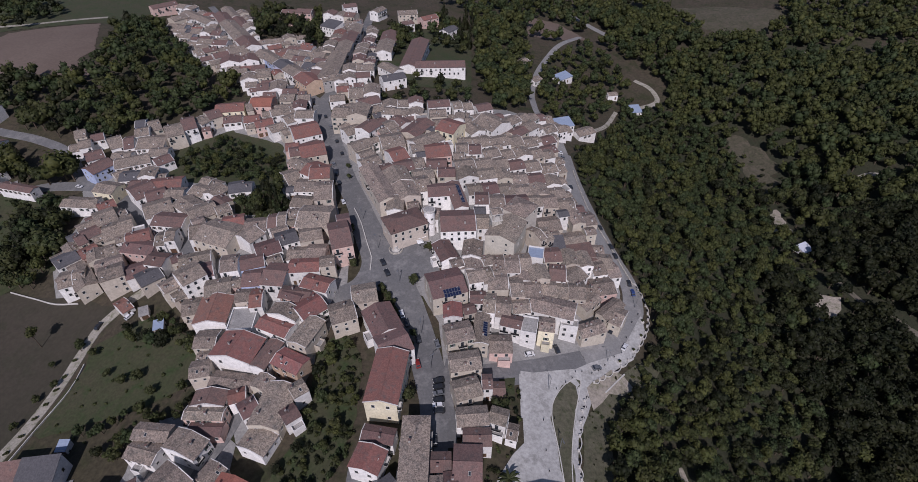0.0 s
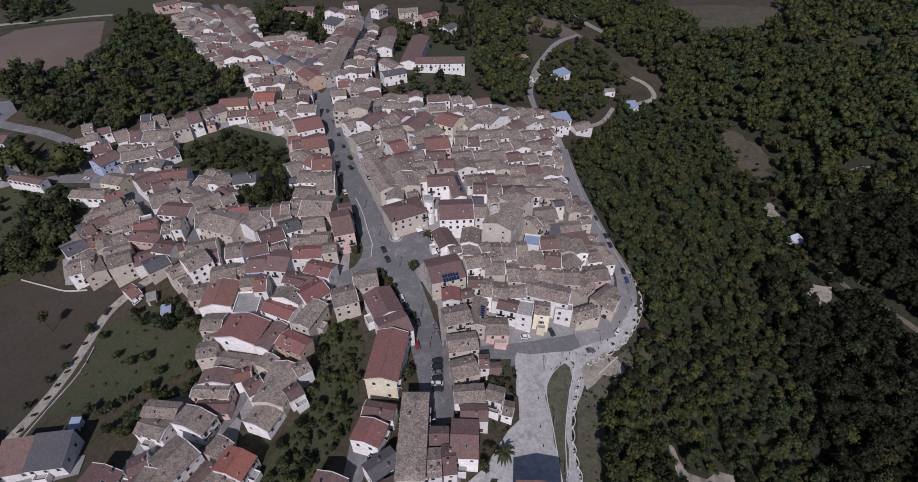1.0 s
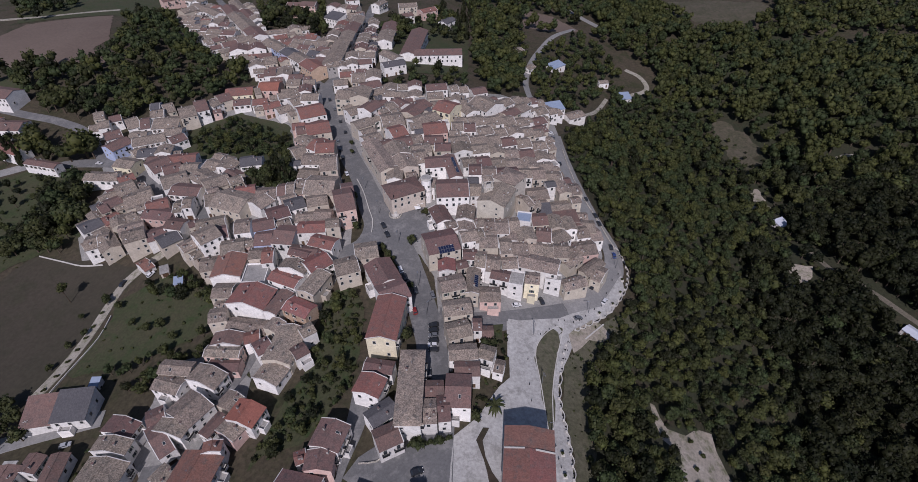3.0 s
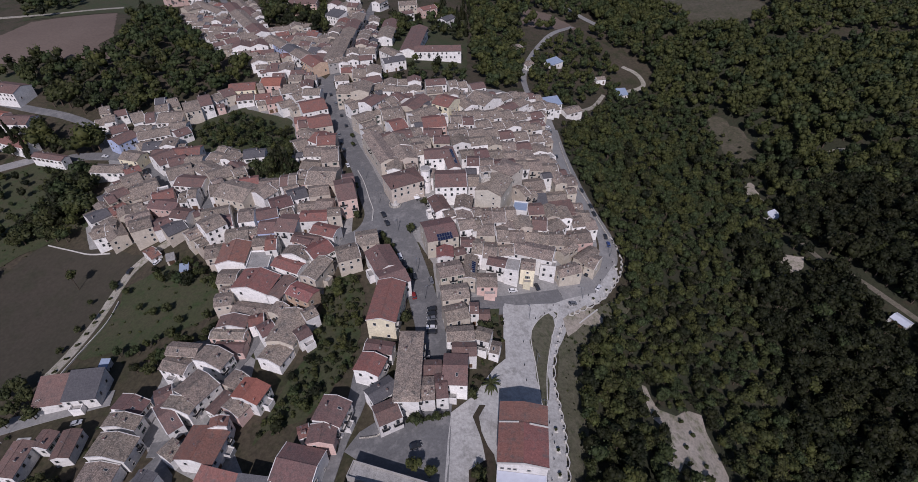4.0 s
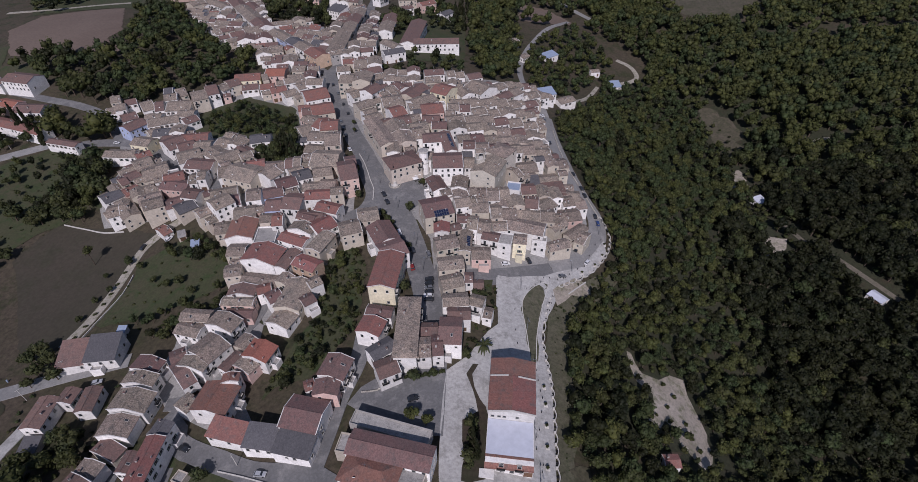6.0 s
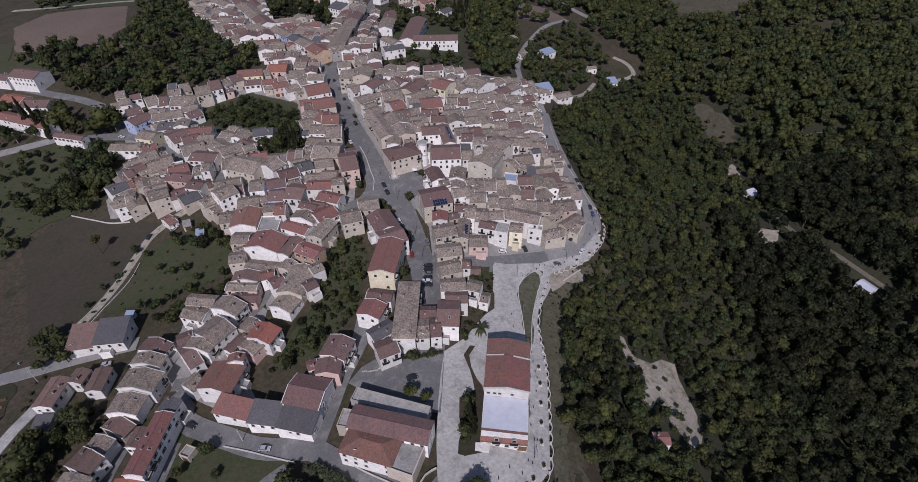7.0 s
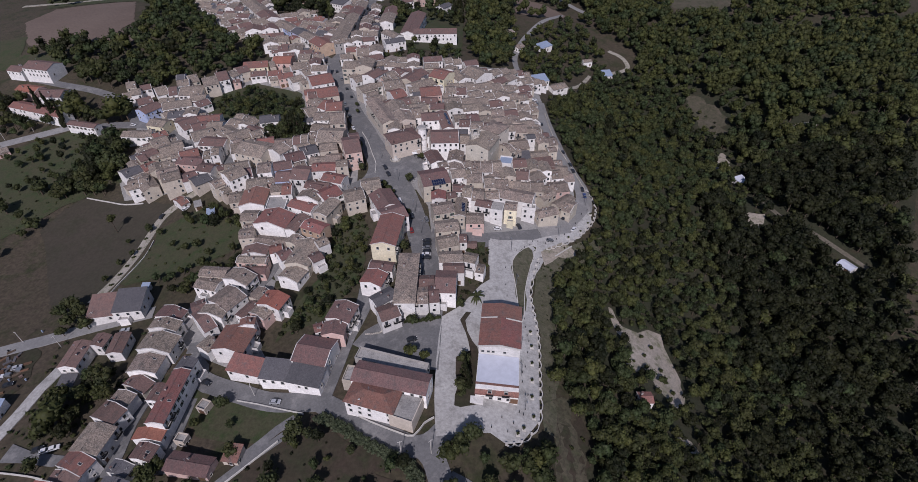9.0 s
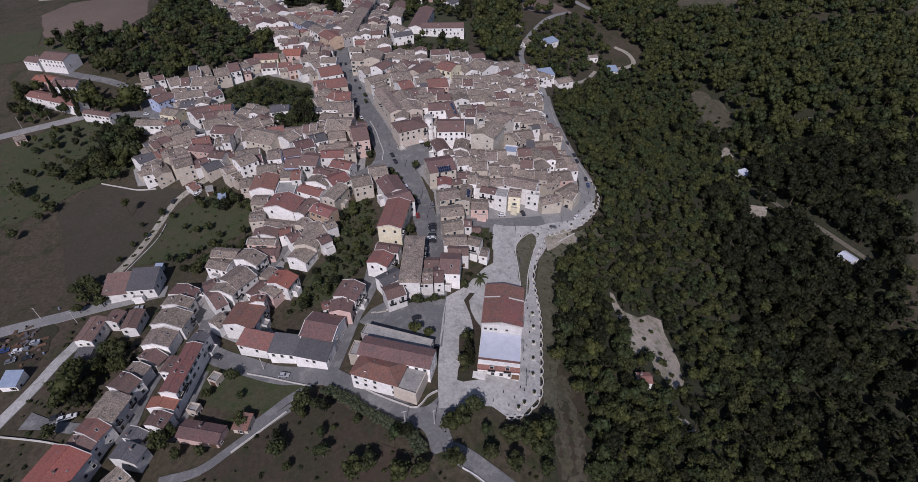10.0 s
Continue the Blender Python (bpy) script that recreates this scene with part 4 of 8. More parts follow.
row(10.9, 138.7, 18.6, 138.8, 9, 8, "t", "b")
row(59.5, 132.4, 63.5, 129.8, 9, 6, "t", "b")
row(9.0, 128.4, 19.1, 127.2, 9, 8, "tt", "ww")
row(-11.3, 132.8, 1.4, 136.7, 13, 9, "d", "b")
row(2.8, 139.9, 10.0, 141.6, 8, 8, "t", "w")
# palaces on the square
row(-7.7, 157.9, -3.4, 147.4, 7, 7, "d", "w")
row(-31.2, 204.9, -21.6, 182.1, 11, 8, "tt", "wb")
row(-71.7, 271.6, -51.3, 270.7, 14, 10, "tt", "bb")
row(-41.6, 253.9, -29.9, 264.1, 10, 7, "td", "ww")
row(-27.2, 244.2, -18.0, 260.0, 11, 7, "d", "b")
row(-23.8, 232.4, -10.6, 243.4, 10, 7, "tt", "ww")
row(-24.4, 228.4, -18.2, 230.0, 9, 7, "t", "w")
row(-22.6, 215.5, -17.5, 217.0, 9, 6, "t", "w")
row(-15.9, 215.2, -6.0, 215.7, 9, 6, "d", "b")
row(-19.9, 193.2, -13.5, 195.2, 12, 8, "t", "w")
row(-67.9, 301.9, -49.1, 304.0, 14, 8, "tt", "bw")
row(-60.3, 287.6, -48.8, 293.7, 10, 7, "d", "w")
row(-45.2, 285.4, -21.6, 287.5, 9, 7, "ttd", "www")
row(-18.4, 281.3, -5.5, 283.3, 9, 8, "d", "w")
row(-4.0, 283.2, 7.6, 285.9, 9, 7, "tt", "ww")
row(9.8, 285.2, 18.8, 288.7, 9, 6, "d", "w")
row(-43.9, 273.8, -20.7, 271.8, 9, 7, "ttt", "wbw")
# upper town
row(-85.8, 445.7, -87.5, 323.5, 12, 8, "tdttt", "wwwbw")
row(-110.5, 455.4, -97.2, 447.5, 12, 8, "g", "w", "m")
row(-56.0, 431.7, -56.2, 379.1, 13, 7, "dt", "pw")
row(-50.1, 458.6, -40.7, 464.2, 9, 7, "d", "w")
row(-55.1, 485.9, -38.0, 488.7, 11, 9, "t", "b")
row(-34.3, 473.1, -20.9, 482.3, 10, 8, "r", "p")
row(-12.7, 438.9, -4.2, 451.1, 9, 8, "g", "w")
row(-50.8, 323.2, -36.2, 329.7, 9, 7, "g", "w")
row(-53.2, 352.7, -41.3, 339.8, 9, 6, "t", "w")
row(-79.2, 344.1, -58.5, 346.2, 11, 7, "tt", "ww")
row(-82.1, 326.0, -68.4, 328.6, 10, 7, "tt", "ww")
row(-77.3, 488.9, -70.7, 502.3, 9, 8, "t", "w")
row(-120.6, 486.0, -91.1, 478.3, 11, 7, "dtd", "wwb")
row(-156.4, 480.8, -128.9, 477.7, 12, 11, "dd", "pp")
row(-214.0, 481.8, -155.9, 389.8, 13, 8, "dttd", "wwww")
row(-215.9, 502.1, -180.0, 449.6, 10, 7, "td", "ww")
row(-145.7, 378.7, -92.7, 319.4, 12, 8, "ttgtr", "wclwo")
row(-156.8, 406.0, -122.6, 422.7, 9, 6, "tttt", "wwbw")
row(-126.5, 381.4, -96.8, 373.4, 10, 7, "ttt", "wwb")
row(-116.0, 357.0, -92.0, 349.5, 10, 7, "tgt", "wcw")
row(-89.7, 324.0, -81.9, 328.0, 9, 8, "t", "g")
row(-246.2, 488.2, -211.8, 455.6, 11, 7, "tt", "ww")
row(-218.8, 434.6, -193.3, 429.9, 11, 7, "ttd", "www")
row(-203.8, 408.7, -179.0, 405.4, 10, 7, "td", "ww")
row(-181.4, 377.1, -161.1, 390.7, 12, 7, "dt", "ww")
row(-169.7, 362.4, -144.4, 368.5, 12, 7, "dd", "ww")
row(-147.2, 335.0, -127.8, 340.0, 11, 7, "tt", "wb")
row(-131.0, 319.0, -113.2, 322.0, 12, 7, "dt", "ww")
row(-111.5, 303.4, -102.5, 303.7, 10, 7, "t", "b")
row(-112.6, 291.2, -93.4, 294.1, 10, 7, "td", "ww")
row(-249.2, 462.4, -240.2, 473.2, 12, 7, "t", "b")
# west side of the main street
row(-74.2, 216.2, -68.2, 212.4, 12, 7, "r", "w")
row(-102.8, 274.8, -94.6, 280.9, 10, 7, "t", "w")
row(-112.6, 283.0, -100.2, 288.8, 9, 7, "tt", "ww")
row(-90.2, 238.2, -83.6, 240.1, 9, 6, "d", "b")
row(-76.7, 200.7, -67.7, 200.9, 10, 6, "t", "w")
row(-50.8, 167.2, -45.5, 168.7, 12, 7, "d", "b")
row(-83.2, 175.6, -75.1, 176.8, 9, 6, "dt", "ww")
row(-105.0, 204.1, -99.1, 205.1, 8, 7, "g", "w")
# the western rows
row(-188.6, 268.7, -181.2, 271.4, 10, 8, "t", "w")
row(-193.2, 249.1, -182.9, 249.9, 9, 6, "t", "w")
row(-172.6, 250.8, -162.3, 251.7, 9, 6, "t", "w")
row(-177.8, 227.6, -159.5, 230.2, 9, 6, "gt", "ww")
row(-165.2, 239.4, -158.7, 245.5, 9, 6, "d", "w")
row(-222.3, 257.3, -211.6, 262.1, 10, 7, "tt", "ww")
row(-132.9, 199.6, -123.5, 192.9, 10, 6, "t", "w")
row(-131.4, 211.2, -114.8, 204.7, 9, 6, "tt", "ww")
row(-182.2, 205.6, -178.6, 206.3, 9, 7, "t", "w")
row(-171.7, 190.0, -164.6, 195.9, 13, 7, "t", "b")
row(-161.2, 179.0, -150.1, 185.3, 13, 7, "tt", "bb")
row(-117.2, 172.7, -110.8, 174.8, 12, 7, "t", "w")
row(-177.0, 163.7, -170.8, 170.8, 9, 7, "g", "w")
row(-167.7, 152.3, -158.4, 156.9, 10, 8, "tt", "wb")
row(-164.7, 160.8, -153.9, 148.7, 8, 7, "t", "b")
row(-146.9, 149.7, -138.9, 154.2, 9, 10, "t", "b")
row(-161.5, 164.7, -151.8, 170.8, 9, 7, "tt", "bb")
row(-177.2, 172.0, -170.4, 178.9, 9, 7, "td", "bb")
row(-108.4, 140.3, -101.7, 147.0, 10, 11, "t", "w")
row(-97.4, 137.5, -88.1, 140.1, 9, 7, "t", "b")
row(-132.0, 170.9, -123.4, 172.2, 9, 7, "tt", "ww")
row(-117.2, 176.1, -112.7, 179.2, 11, 7, "t", "w")
row(-82.3, 154.7, -73.5, 159.4, 9, 7, "d", "w")
row(-83.4, 141.7, -76.2, 142.4, 10, 7, "d", "c")
row(-77.7, 131.2, -73.0, 131.9, 9, 7, "r", "w")
row(-57.9, 122.1, -50.4, 129.0, 10, 7, "r", "w")
# the lower edge
row(-104.9, -16.8, -104.7, -22.9, 14, 7, "r", "w")
row(-78.9, 21.9, -75.6, 20.8, 3.6, 2.6, "f", "b", "f")
row(-82.1, 10.4, -78.6, 9.7, 3, 2.3, "f", "b", "f")
row(-63.5, 6.8, -58.6, 6.2, 5, 2.5, "r", "b", "m")
# sheds and outlying houses
row(73.1, 388.8, 84.3, 397.9, 8, 4, "b", "w", "m")
row(43.8, 392.8, 53.1, 404.0, 8, 4, "t", "w")
row(53.8, 367.7, 60.1, 373.8, 7, 4, "t", "w")
row(59.0, 300.5, 70.6, 304.1, 9, 5, "b", "w", "m")
row(74.3, 294.7, 86.1, 300.7, 9, 5, "t", "w")
row(49.1, 275.6, 64.0, 282.7, 9, 6, "tt", "ww")
row(130.3, 369.9, 138.7, 371.2, 9, 4, "b", "w", "m")
row(116.2, 382.2, 124.2, 383.9, 6, 4, "t", "w")
row(192.5, 221.1, 199.2, 224.1, 6, 3, "l", "w", "m")
row(227.7, 221.8, 228.7, 217.4, 6, 3, "t", "b")
row(219.5, 138.9, 223.1, 131.8, 6, 3, "l", "w")
row(-136.3, 138.0, -133.5, 141.6, 8, 3, "r", "w")
row(-126.5, 136.5, -123.4, 137.9, 4, 2.6, "f", "b", "m")
row(-116.9, 129.3, -113.5, 130.3, 4, 2.6, "b", "b", "m")
row(-129.8, 84.4, -126.6, 84.5, 3.4, 2.4, "b", "w", "m")
row(-136.9, 37.3, -131.2, 37.4, 5, 2.6, "g", "b", "m")
# school and the row ends by the top road
row(-29.6, 404.3, -35.1, 350.8, 13, 7, "d", "w")
row(-30.4, 351.2, 4.2, 352.4, 12, 8, "d", "w")
row(-278.7, 490.5, -262.1, 506.1, 10, 8, "d", "p")
row(-108.3, 506.8, -96.5, 511.3, 10, 8, "d", "w")
row(-257.2, 502.2, -241.2, 496.0, 10, 7, "tt", "ww")
# church
# odd roofs
row(-74.1, 198.7, -67.6, 197.8, 7, 4, "y", "w", "f")
row(28.0, 155.7, 34.3, 154.4, 7, 8, "b", "w", "f")
row(-159.4, 28.0, -153.1, 28.3, 6, 3, "b", "w", "m")
row(-294.3, 251.4, -251.1, 236.2, 9, 6, "r", "w")
# houses set one by one: the western block, the lower rows, the square and the edge above the promenade
house(-91.0, 128.1, 94, 13.9, 11.6, 7, "r", "w", "g", verge=True, group="houses of the village")
house(-78.9, 123.9, 4, 9.2, 10.6, 5.5, "f", "w", "f", group="houses of the village")
house(-64.8, 118.4, -23, 13.1, 6.4, 7, "r", "w", group="houses of the village")
house(-62.2, 123.2, 71, 6.1, 11.2, 8, "t", "w", "g", verge=True, group="houses of the village")
house(-61.5, 130.3, -19, 8.4, 3.8, 8, "d", "p", group="houses of the village")
house(-76.1, 110.1, 77, 11.3, 15.1, 8, "r", "w", "g", verge=True, group="houses of the village")
house(-65.0, 107.0, 71, 12.2, 5.1, 7, "d", "w", group="houses of the village")
house(-56.1, 103.5, -26, 11.0, 6.8, 7, "r", "o", group="houses of the village")
house(-52.5, 114.1, 69, 12.6, 6.7, 8, "t", "b", "g", verge=True, group="houses of the village")
house(-58.0, 88.5, 80, 15.7, 10.1, 6, "t", "b", group="houses of the village")
house(-60.4, 77.8, 68, 7.7, 9.2, 5, "t", "w", "g", verge=True, group="houses of the village")
house(-74.9, 99.1, -8, 15.4, 6.0, 5, "t", "b", group="houses of the village")
house(-80.1, 92.4, 90, 6.1, 10.3, 7, "d", "w", "g", verge=True, group="houses of the village")
house(-71.5, 93.1, 18, 5.5, 4.9, 6, "r", "w", group="houses of the village")
house(-80.1, 87.3, -2, 12.6, 4.4, 7, "t", "p", group="houses of the village")
house(-78.8, 83.2, -1, 10.9, 4.9, 5, "d", "p", group="houses of the village")
house(-95.9, 76.7, -14, 10.3, 6.2, 6, "t", "w", group="houses of the village")
house(-82.5, 77.6, 69, 7.2, 11.5, 7, "t", "w", "g", verge=True, group="houses of the village")
house(-95.2, 82.3, -5, 11.6, 5.4, 7, "t", "b", group="houses of the village")
house(-83.2, 65.3, 58, 9.8, 10.8, 8, "t", "w", group="houses of the village")
house(-86.5, 58.9, 75, 4.9, 9.9, 8, "t", "w", "g", verge=True, group="houses of the village")
house(-89.4, 55.7, 44, 5.0, 12.1, 7, "d", "w", "g", verge=True, group="houses of the village")
house(-64.0, 62.6, 71, 7.7, 9.5, 7, "o", "w", group="houses of the village")
house(-67.7, 58.1, 60, 5.4, 7.2, 6, "t", "p", group="houses of the village")
house(-74.1, 60.1, 63, 8.4, 3.5, 6, "d", "w", group="houses of the village")
house(-73.7, 45.0, 80, 11.0, 11.8, 7, "r", "w", group="houses of the village")
house(-70.3, 51.4, 98, 3.8, 5.0, 8.5, "r", "w", "g", verge=True, group="houses of the village")
house(-22.4, 93.7, 84, 19.8, 10.0, 10, "r", "y", "g", verge=True, group="houses of the village")
house(-23.4, 76.6, -10, 9.8, 4.7, 6, "d", "w", group="houses of the village")
house(-25.4, 69.1, 73, 7.6, 8.5, 7, "r", "w", group="houses of the village")
house(-105.6, 61.8, 76, 6.0, 10.4, 6, "d", "w", group="houses of the village")
house(-104.5, 54.9, 84, 5.3, 10.9, 7, "t", "w", group="houses of the village")
house(-103.0, 46.2, 83, 8.2, 12.6, 7, "t", "w", "g", verge=True, group="houses of the village")
house(-104.0, 37.6, 87, 7.8, 10.2, 6, "t", "w", "g", verge=True, group="houses of the village")
house(-135.6, 44.8, 91, 12.0, 6.5, 6, "d", "w", group="houses of the village")
house(-130.2, 51.6, 84, 6.3, 5.5, 5, "d", "w", group="houses of the village")
house(-121.4, 49.5, 96, 9.8, 5.5, 5, "d", "w", group="houses of the village")
house(-104.2, 30.8, 67, 5.3, 9.3, 4, "d", "b", group="houses of the village")
house(-105.6, 23.6, 76, 5.3, 7.0, 6, "t", "w", "g", verge=True, group="houses of the village")
house(-106.5, 17.6, 68, 6.6, 8.6, 7, "d", "w", "g", verge=True, group="houses of the village")
house(-106.9, 8.8, 81, 9.7, 9.2, 7, "t", "w", group="houses of the village")
house(-108.2, 1.2, 70, 5.7, 9.2, 7, "r", "w", "g", verge=True, group="houses of the village")
house(-109.2, -3.8, 79, 4.3, 8.6, 7, "d", "w", "g", verge=True, group="houses of the village")
house(-111.6, -11.6, 77, 12.1, 13.1, 8, "o", "w", group="houses of the village")
house(-87.1, 21.5, 88, 20.3, 5.5, 9, "r", "w", group="houses of the village")
house(-87.0, 34.8, 79, 5.1, 5.4, 8, "g", "w", group="houses of the village")
house(-94.3, 25.2, 86, 7.0, 3.5, 6, "d", "w", group="houses of the village")
house(-89.4, 9.8, 87, 4.0, 9.0, 6, "o", "w", group="houses of the village")
house(-88.3, 4.1, 79, 5.4, 6.5, 6, "d", "w", group="houses of the village")
house(-94.3, -0.2, 74, 4.1, 6.7, 5, "g", "w", group="houses of the village")
house(-92.9, -6.6, 79, 5.4, 8.8, 6, "g", "w", group="houses of the village")
house(-92.6, -14.4, 60, 5.4, 5.9, 6, "t", "b", group="houses of the village")
house(14.5, 112.5, 0, 8.0, 7.3, 5.5, "t", "p", group="houses of the village")
house(8.0, 117.3, 85, 14.0, 4.9, 7, "t", "b", group="houses of the village")
house(-0.1, 114.0, 16, 9.7, 7.8, 8, "t", "b", group="houses of the village")
house(-2.3, 124.0, 93, 7.4, 6.3, 7, "r", "w", "g", verge=True, group="houses of the village")
house(3.6, 125.3, 18, 4.5, 4.2, 7, "d", "b", group="houses of the village")
house(18.9, 120.8, -16, 7.6, 5.3, 8, "d", "w", group="houses of the village")
house(25.3, 119.8, -13, 5.6, 7.5, 8, "f", "w", "f", group="houses of the village")
house(31.5, 120.1, -9, 5.7, 6.0, 9, "t", "y", group="houses of the village")
house(34.7, 128.3, -18, 16.8, 8.4, 9, "t", "w", group="houses of the village")
house(40.2, 122.5, -10, 6.3, 3.5, 8, "f", "w", "f", group="houses of the village")
house(48.9, 123.2, 19, 10.3, 5.8, 6, "t", "b", group="houses of the village")
house(58.8, 134.1, 41, 12.0, 4.9, 6, "t", "b", group="houses of the village")
house(50.5, 135.5, 41, 9.4, 4.5, 6, "t", "b", group="houses of the village")
house(19.2, 161.9, 66, 15.2, 12.4, 13, "t", "s", group="houses of the village", name="church")
house(26.2, 175.7, -38, 11.0, 10.5, 14, "t", "s", "h", group="houses of the village", name="church")
house(-0.5, 167.1, 3, 14.5, 13.3, 10, "d", "w", group="houses of the village")
house(-7.8, 188.6, 7, 12.5, 9.3, 9, "d", "w", group="houses of the village")
house(-1.0, 185.6, 103, 20.0, 6.0, 9, "d", "w", group="houses of the village")
house(5.4, 154.8, 84, 10.1, 7.3, 7, "t", "w", "g", verge=True, group="houses of the village")
house(4.7, 145.9, 86, 6.3, 8.7, 7, "t", "w", "g", verge=True, group="houses of the village")
# houses set one by one: the western village, the garden row and the main street
house(-296.1, 293.2, -13, 21.6, 14.4, 9, "d", "w", group="houses of the village")
house(-316.7, 296.2, -15, 13.7, 9.9, 6, "d", "w", group="houses of the village")
house(-292.8, 268.6, -16, 17.5, 9.4, 6, "o", "p", group="houses of the village")
house(-274.0, 261.9, -1, 18.9, 12.2, 6, "d", "w", group="houses of the village")
house(-233.7, 225.5, -14, 21.3, 5.5, 6, "d", "w", group="houses of the village")
house(-276.3, 204.9, 42, 6.2, 7.4, 3, "t", "p", group="houses of the village")
house(-191.1, 209.3, -4, 15.9, 8.1, 6, "t", "w", group="houses of the village")
house(-179.9, 218.1, -13, 11.8, 9.4, 7, "t", "y", group="houses of the village")
house(-196.3, 239.3, 59, 13.0, 10.9, 7, "d", "c", group="houses of the village")
house(-205.2, 251.3, 37, 9.3, 10.8, 6, "d", "w", group="houses of the village")
house(-223.4, 272.3, 25, 6.1, 10.7, 6, "t", "b", group="houses of the village")
house(-211.8, 268.8, 30, 6.9, 9.0, 6, "d", "w", group="houses of the village")
house(-197.5, 261.7, 36, 7.4, 15.2, 7, "t", "w", group="houses of the village")
house(-188.7, 260.9, 21, 5.5, 14.6, 7, "d", "w", group="houses of the village")
house(-179.5, 243.9, 23, 17.8, 10.8, 6, "t", "w", group="houses of the village")
house(-191.8, 282.2, 16, 5.8, 9.3, 6, "g", "c", group="houses of the village")
house(-182.7, 279.7, 33, 6.7, 13.9, 6, "t", "b", group="houses of the village")
house(-175.5, 262.1, 5, 15.6, 15.3, 6, "t", "w", group="houses of the village")
house(-165.4, 268.8, 29, 9.7, 14.9, 9, "t", "b", group="houses of the village")
house(-159.4, 275.6, 29, 7.6, 16.0, 9, "d", "w", group="houses of the village")
house(-154.8, 281.5, 59, 7.5, 10.8, 7, "t", "w", group="houses of the village")
house(-150.0, 288.4, 39, 8.1, 12.0, 7, "d", "b", group="houses of the village")
house(-141.3, 295.7, 10, 17.3, 12.0, 7, "r", "y", group="houses of the village")
house(-129.6, 294.9, 26, 3.8, 10.4, 7, "t", "b", group="houses of the village")
house(-122.7, 300.7, 1, 13.6, 13.2, 7, "o", "p", group="houses of the village")
house(-86.3, 259.9, 25, 15.1, 16.0, 8, "r", "w", group="houses of the village")
house(-90.5, 279.2, 1, 11.2, 10.0, 8, "t", "w", "g", verge=True, group="houses of the village")
house(-76.4, 234.8, 19, 13.0, 13.9, 8, "r", "b", group="houses of the village")
house(-66.4, 208.7, 6, 9.7, 11.4, 8, "r", "b", group="houses of the village")
house(-61.1, 191.6, 9, 8.3, 13.9, 8, "t", "b", group="houses of the village")
house(-82.2, 212.5, 33, 7.7, 13.3, 5, "t", "b", group="houses of the village")
house(-61.3, 173.8, -3, 13.8, 14.6, 7, "t", "b", group="houses of the village")
house(-47.8, 157.9, 18, 8.2, 16.0, 10, "d", "p", group="houses of the village")
house(-61.1, 162.8, 16, 9.2, 8.1, 7, "t", "b", group="houses of the village")
house(-71.8, 163.3, 26, 8.8, 8.6, 6, "g", "w", group="houses of the village")
house(-89.3, 167.9, 57, 8.4, 10.1, 6, "t", "w", "g", verge=True, group="houses of the village")
house(-102.3, 169.7, -20, 17.1, 14.6, 7, "t", "b", group="houses of the village")
house(-117.4, 187.6, 38, 12.1, 11.3, 7, "t", "b", group="houses of the village")
house(-107.5, 205.5, 17, 7.0, 9.5, 7, "g", "w", group="houses of the village")
house(-148.9, 217.4, 11, 16.5, 11.1, 6, "r", "w", group="houses of the village")
house(-139.3, 207.4, 3, 9.2, 8.9, 6, "t", "w", group="houses of the village")
house(-158.7, 212.2, 46, 11.1, 14.5, 7, "d", "w", group="houses of the village")
house(-142.1, 194.5, 31, 12.5, 12.7, 7, "t", "w", group="houses of the village")
house(-130.7, 183.6, -7, 15.2, 9.5, 7, "d", "w", "g", verge=True, group="houses of the village")
house(-138.0, 167.4, -9, 14.5, 8.3, 7, "d", "p", group="houses of the village")
house(-126.1, 158.3, -11, 8.7, 7.5, 7, "d", "w", group="houses of the village")
house(-127.1, 150.5, 44, 9.2, 9.1, 6, "g", "b", group="houses of the village")
house(-108.2, 155.2, 19, 12.3, 8.3, 7, "t", "w", group="houses of the village")
house(-101.8, 148.4, 24, 6.6, 8.7, 7, "d", "w", group="houses of the village")
house(-92.0, 150.8, 12, 6.9, 9.5, 7, "t", "w", group="houses of the village")
house(-81.8, 149.3, 19, 9.1, 8.1, 8, "d", "c", group="houses of the village")
house(-70.0, 141.2, -6, 9.1, 11.6, 8, "d", "w", group="houses of the village")
house(-59.8, 145.5, 4, 12.0, 7.2, 7, "r", "w", group="houses of the village")
house(-53.2, 136.2, -18, 11.4, 6.9, 7, "r", "w", "g", verge=True, group="houses of the village")
house(-60.5, 132.1, -7, 11.9, 5.8, 7, "d", "w", group="houses of the village")
house(-22.5, 166.4, 27, 15.8, 11.6, 9, "d", "b", "h", group="houses of the village")
house(-36.6, 193.6, 115, 30.0, 8.4, 9, "t", "b", group="houses of the village")
house(-27.5, 178.3, 93, 10.3, 6.9, 8, "t", "w", "g", verge=True, group="houses of the village")
house(-30.9, 222.8, 29, 9.2, 11.7, 7, "r", "w", group="houses of the village")
house(-11.1, 227.5, 11, 12.7, 12.6, 7, "r", "p", group="houses of the village")
house(-4.5, 249.0, -30, 11.4, 13.4, 10, "r", "y", group="houses of the village")
house(-48.3, 248.7, 58, 11.4, 9.6, 11, "d", "w", group="houses of the village")
house(-35.1, 237.9, 16, 12.4, 14.3, 7, "t", "b", group="houses of the village")
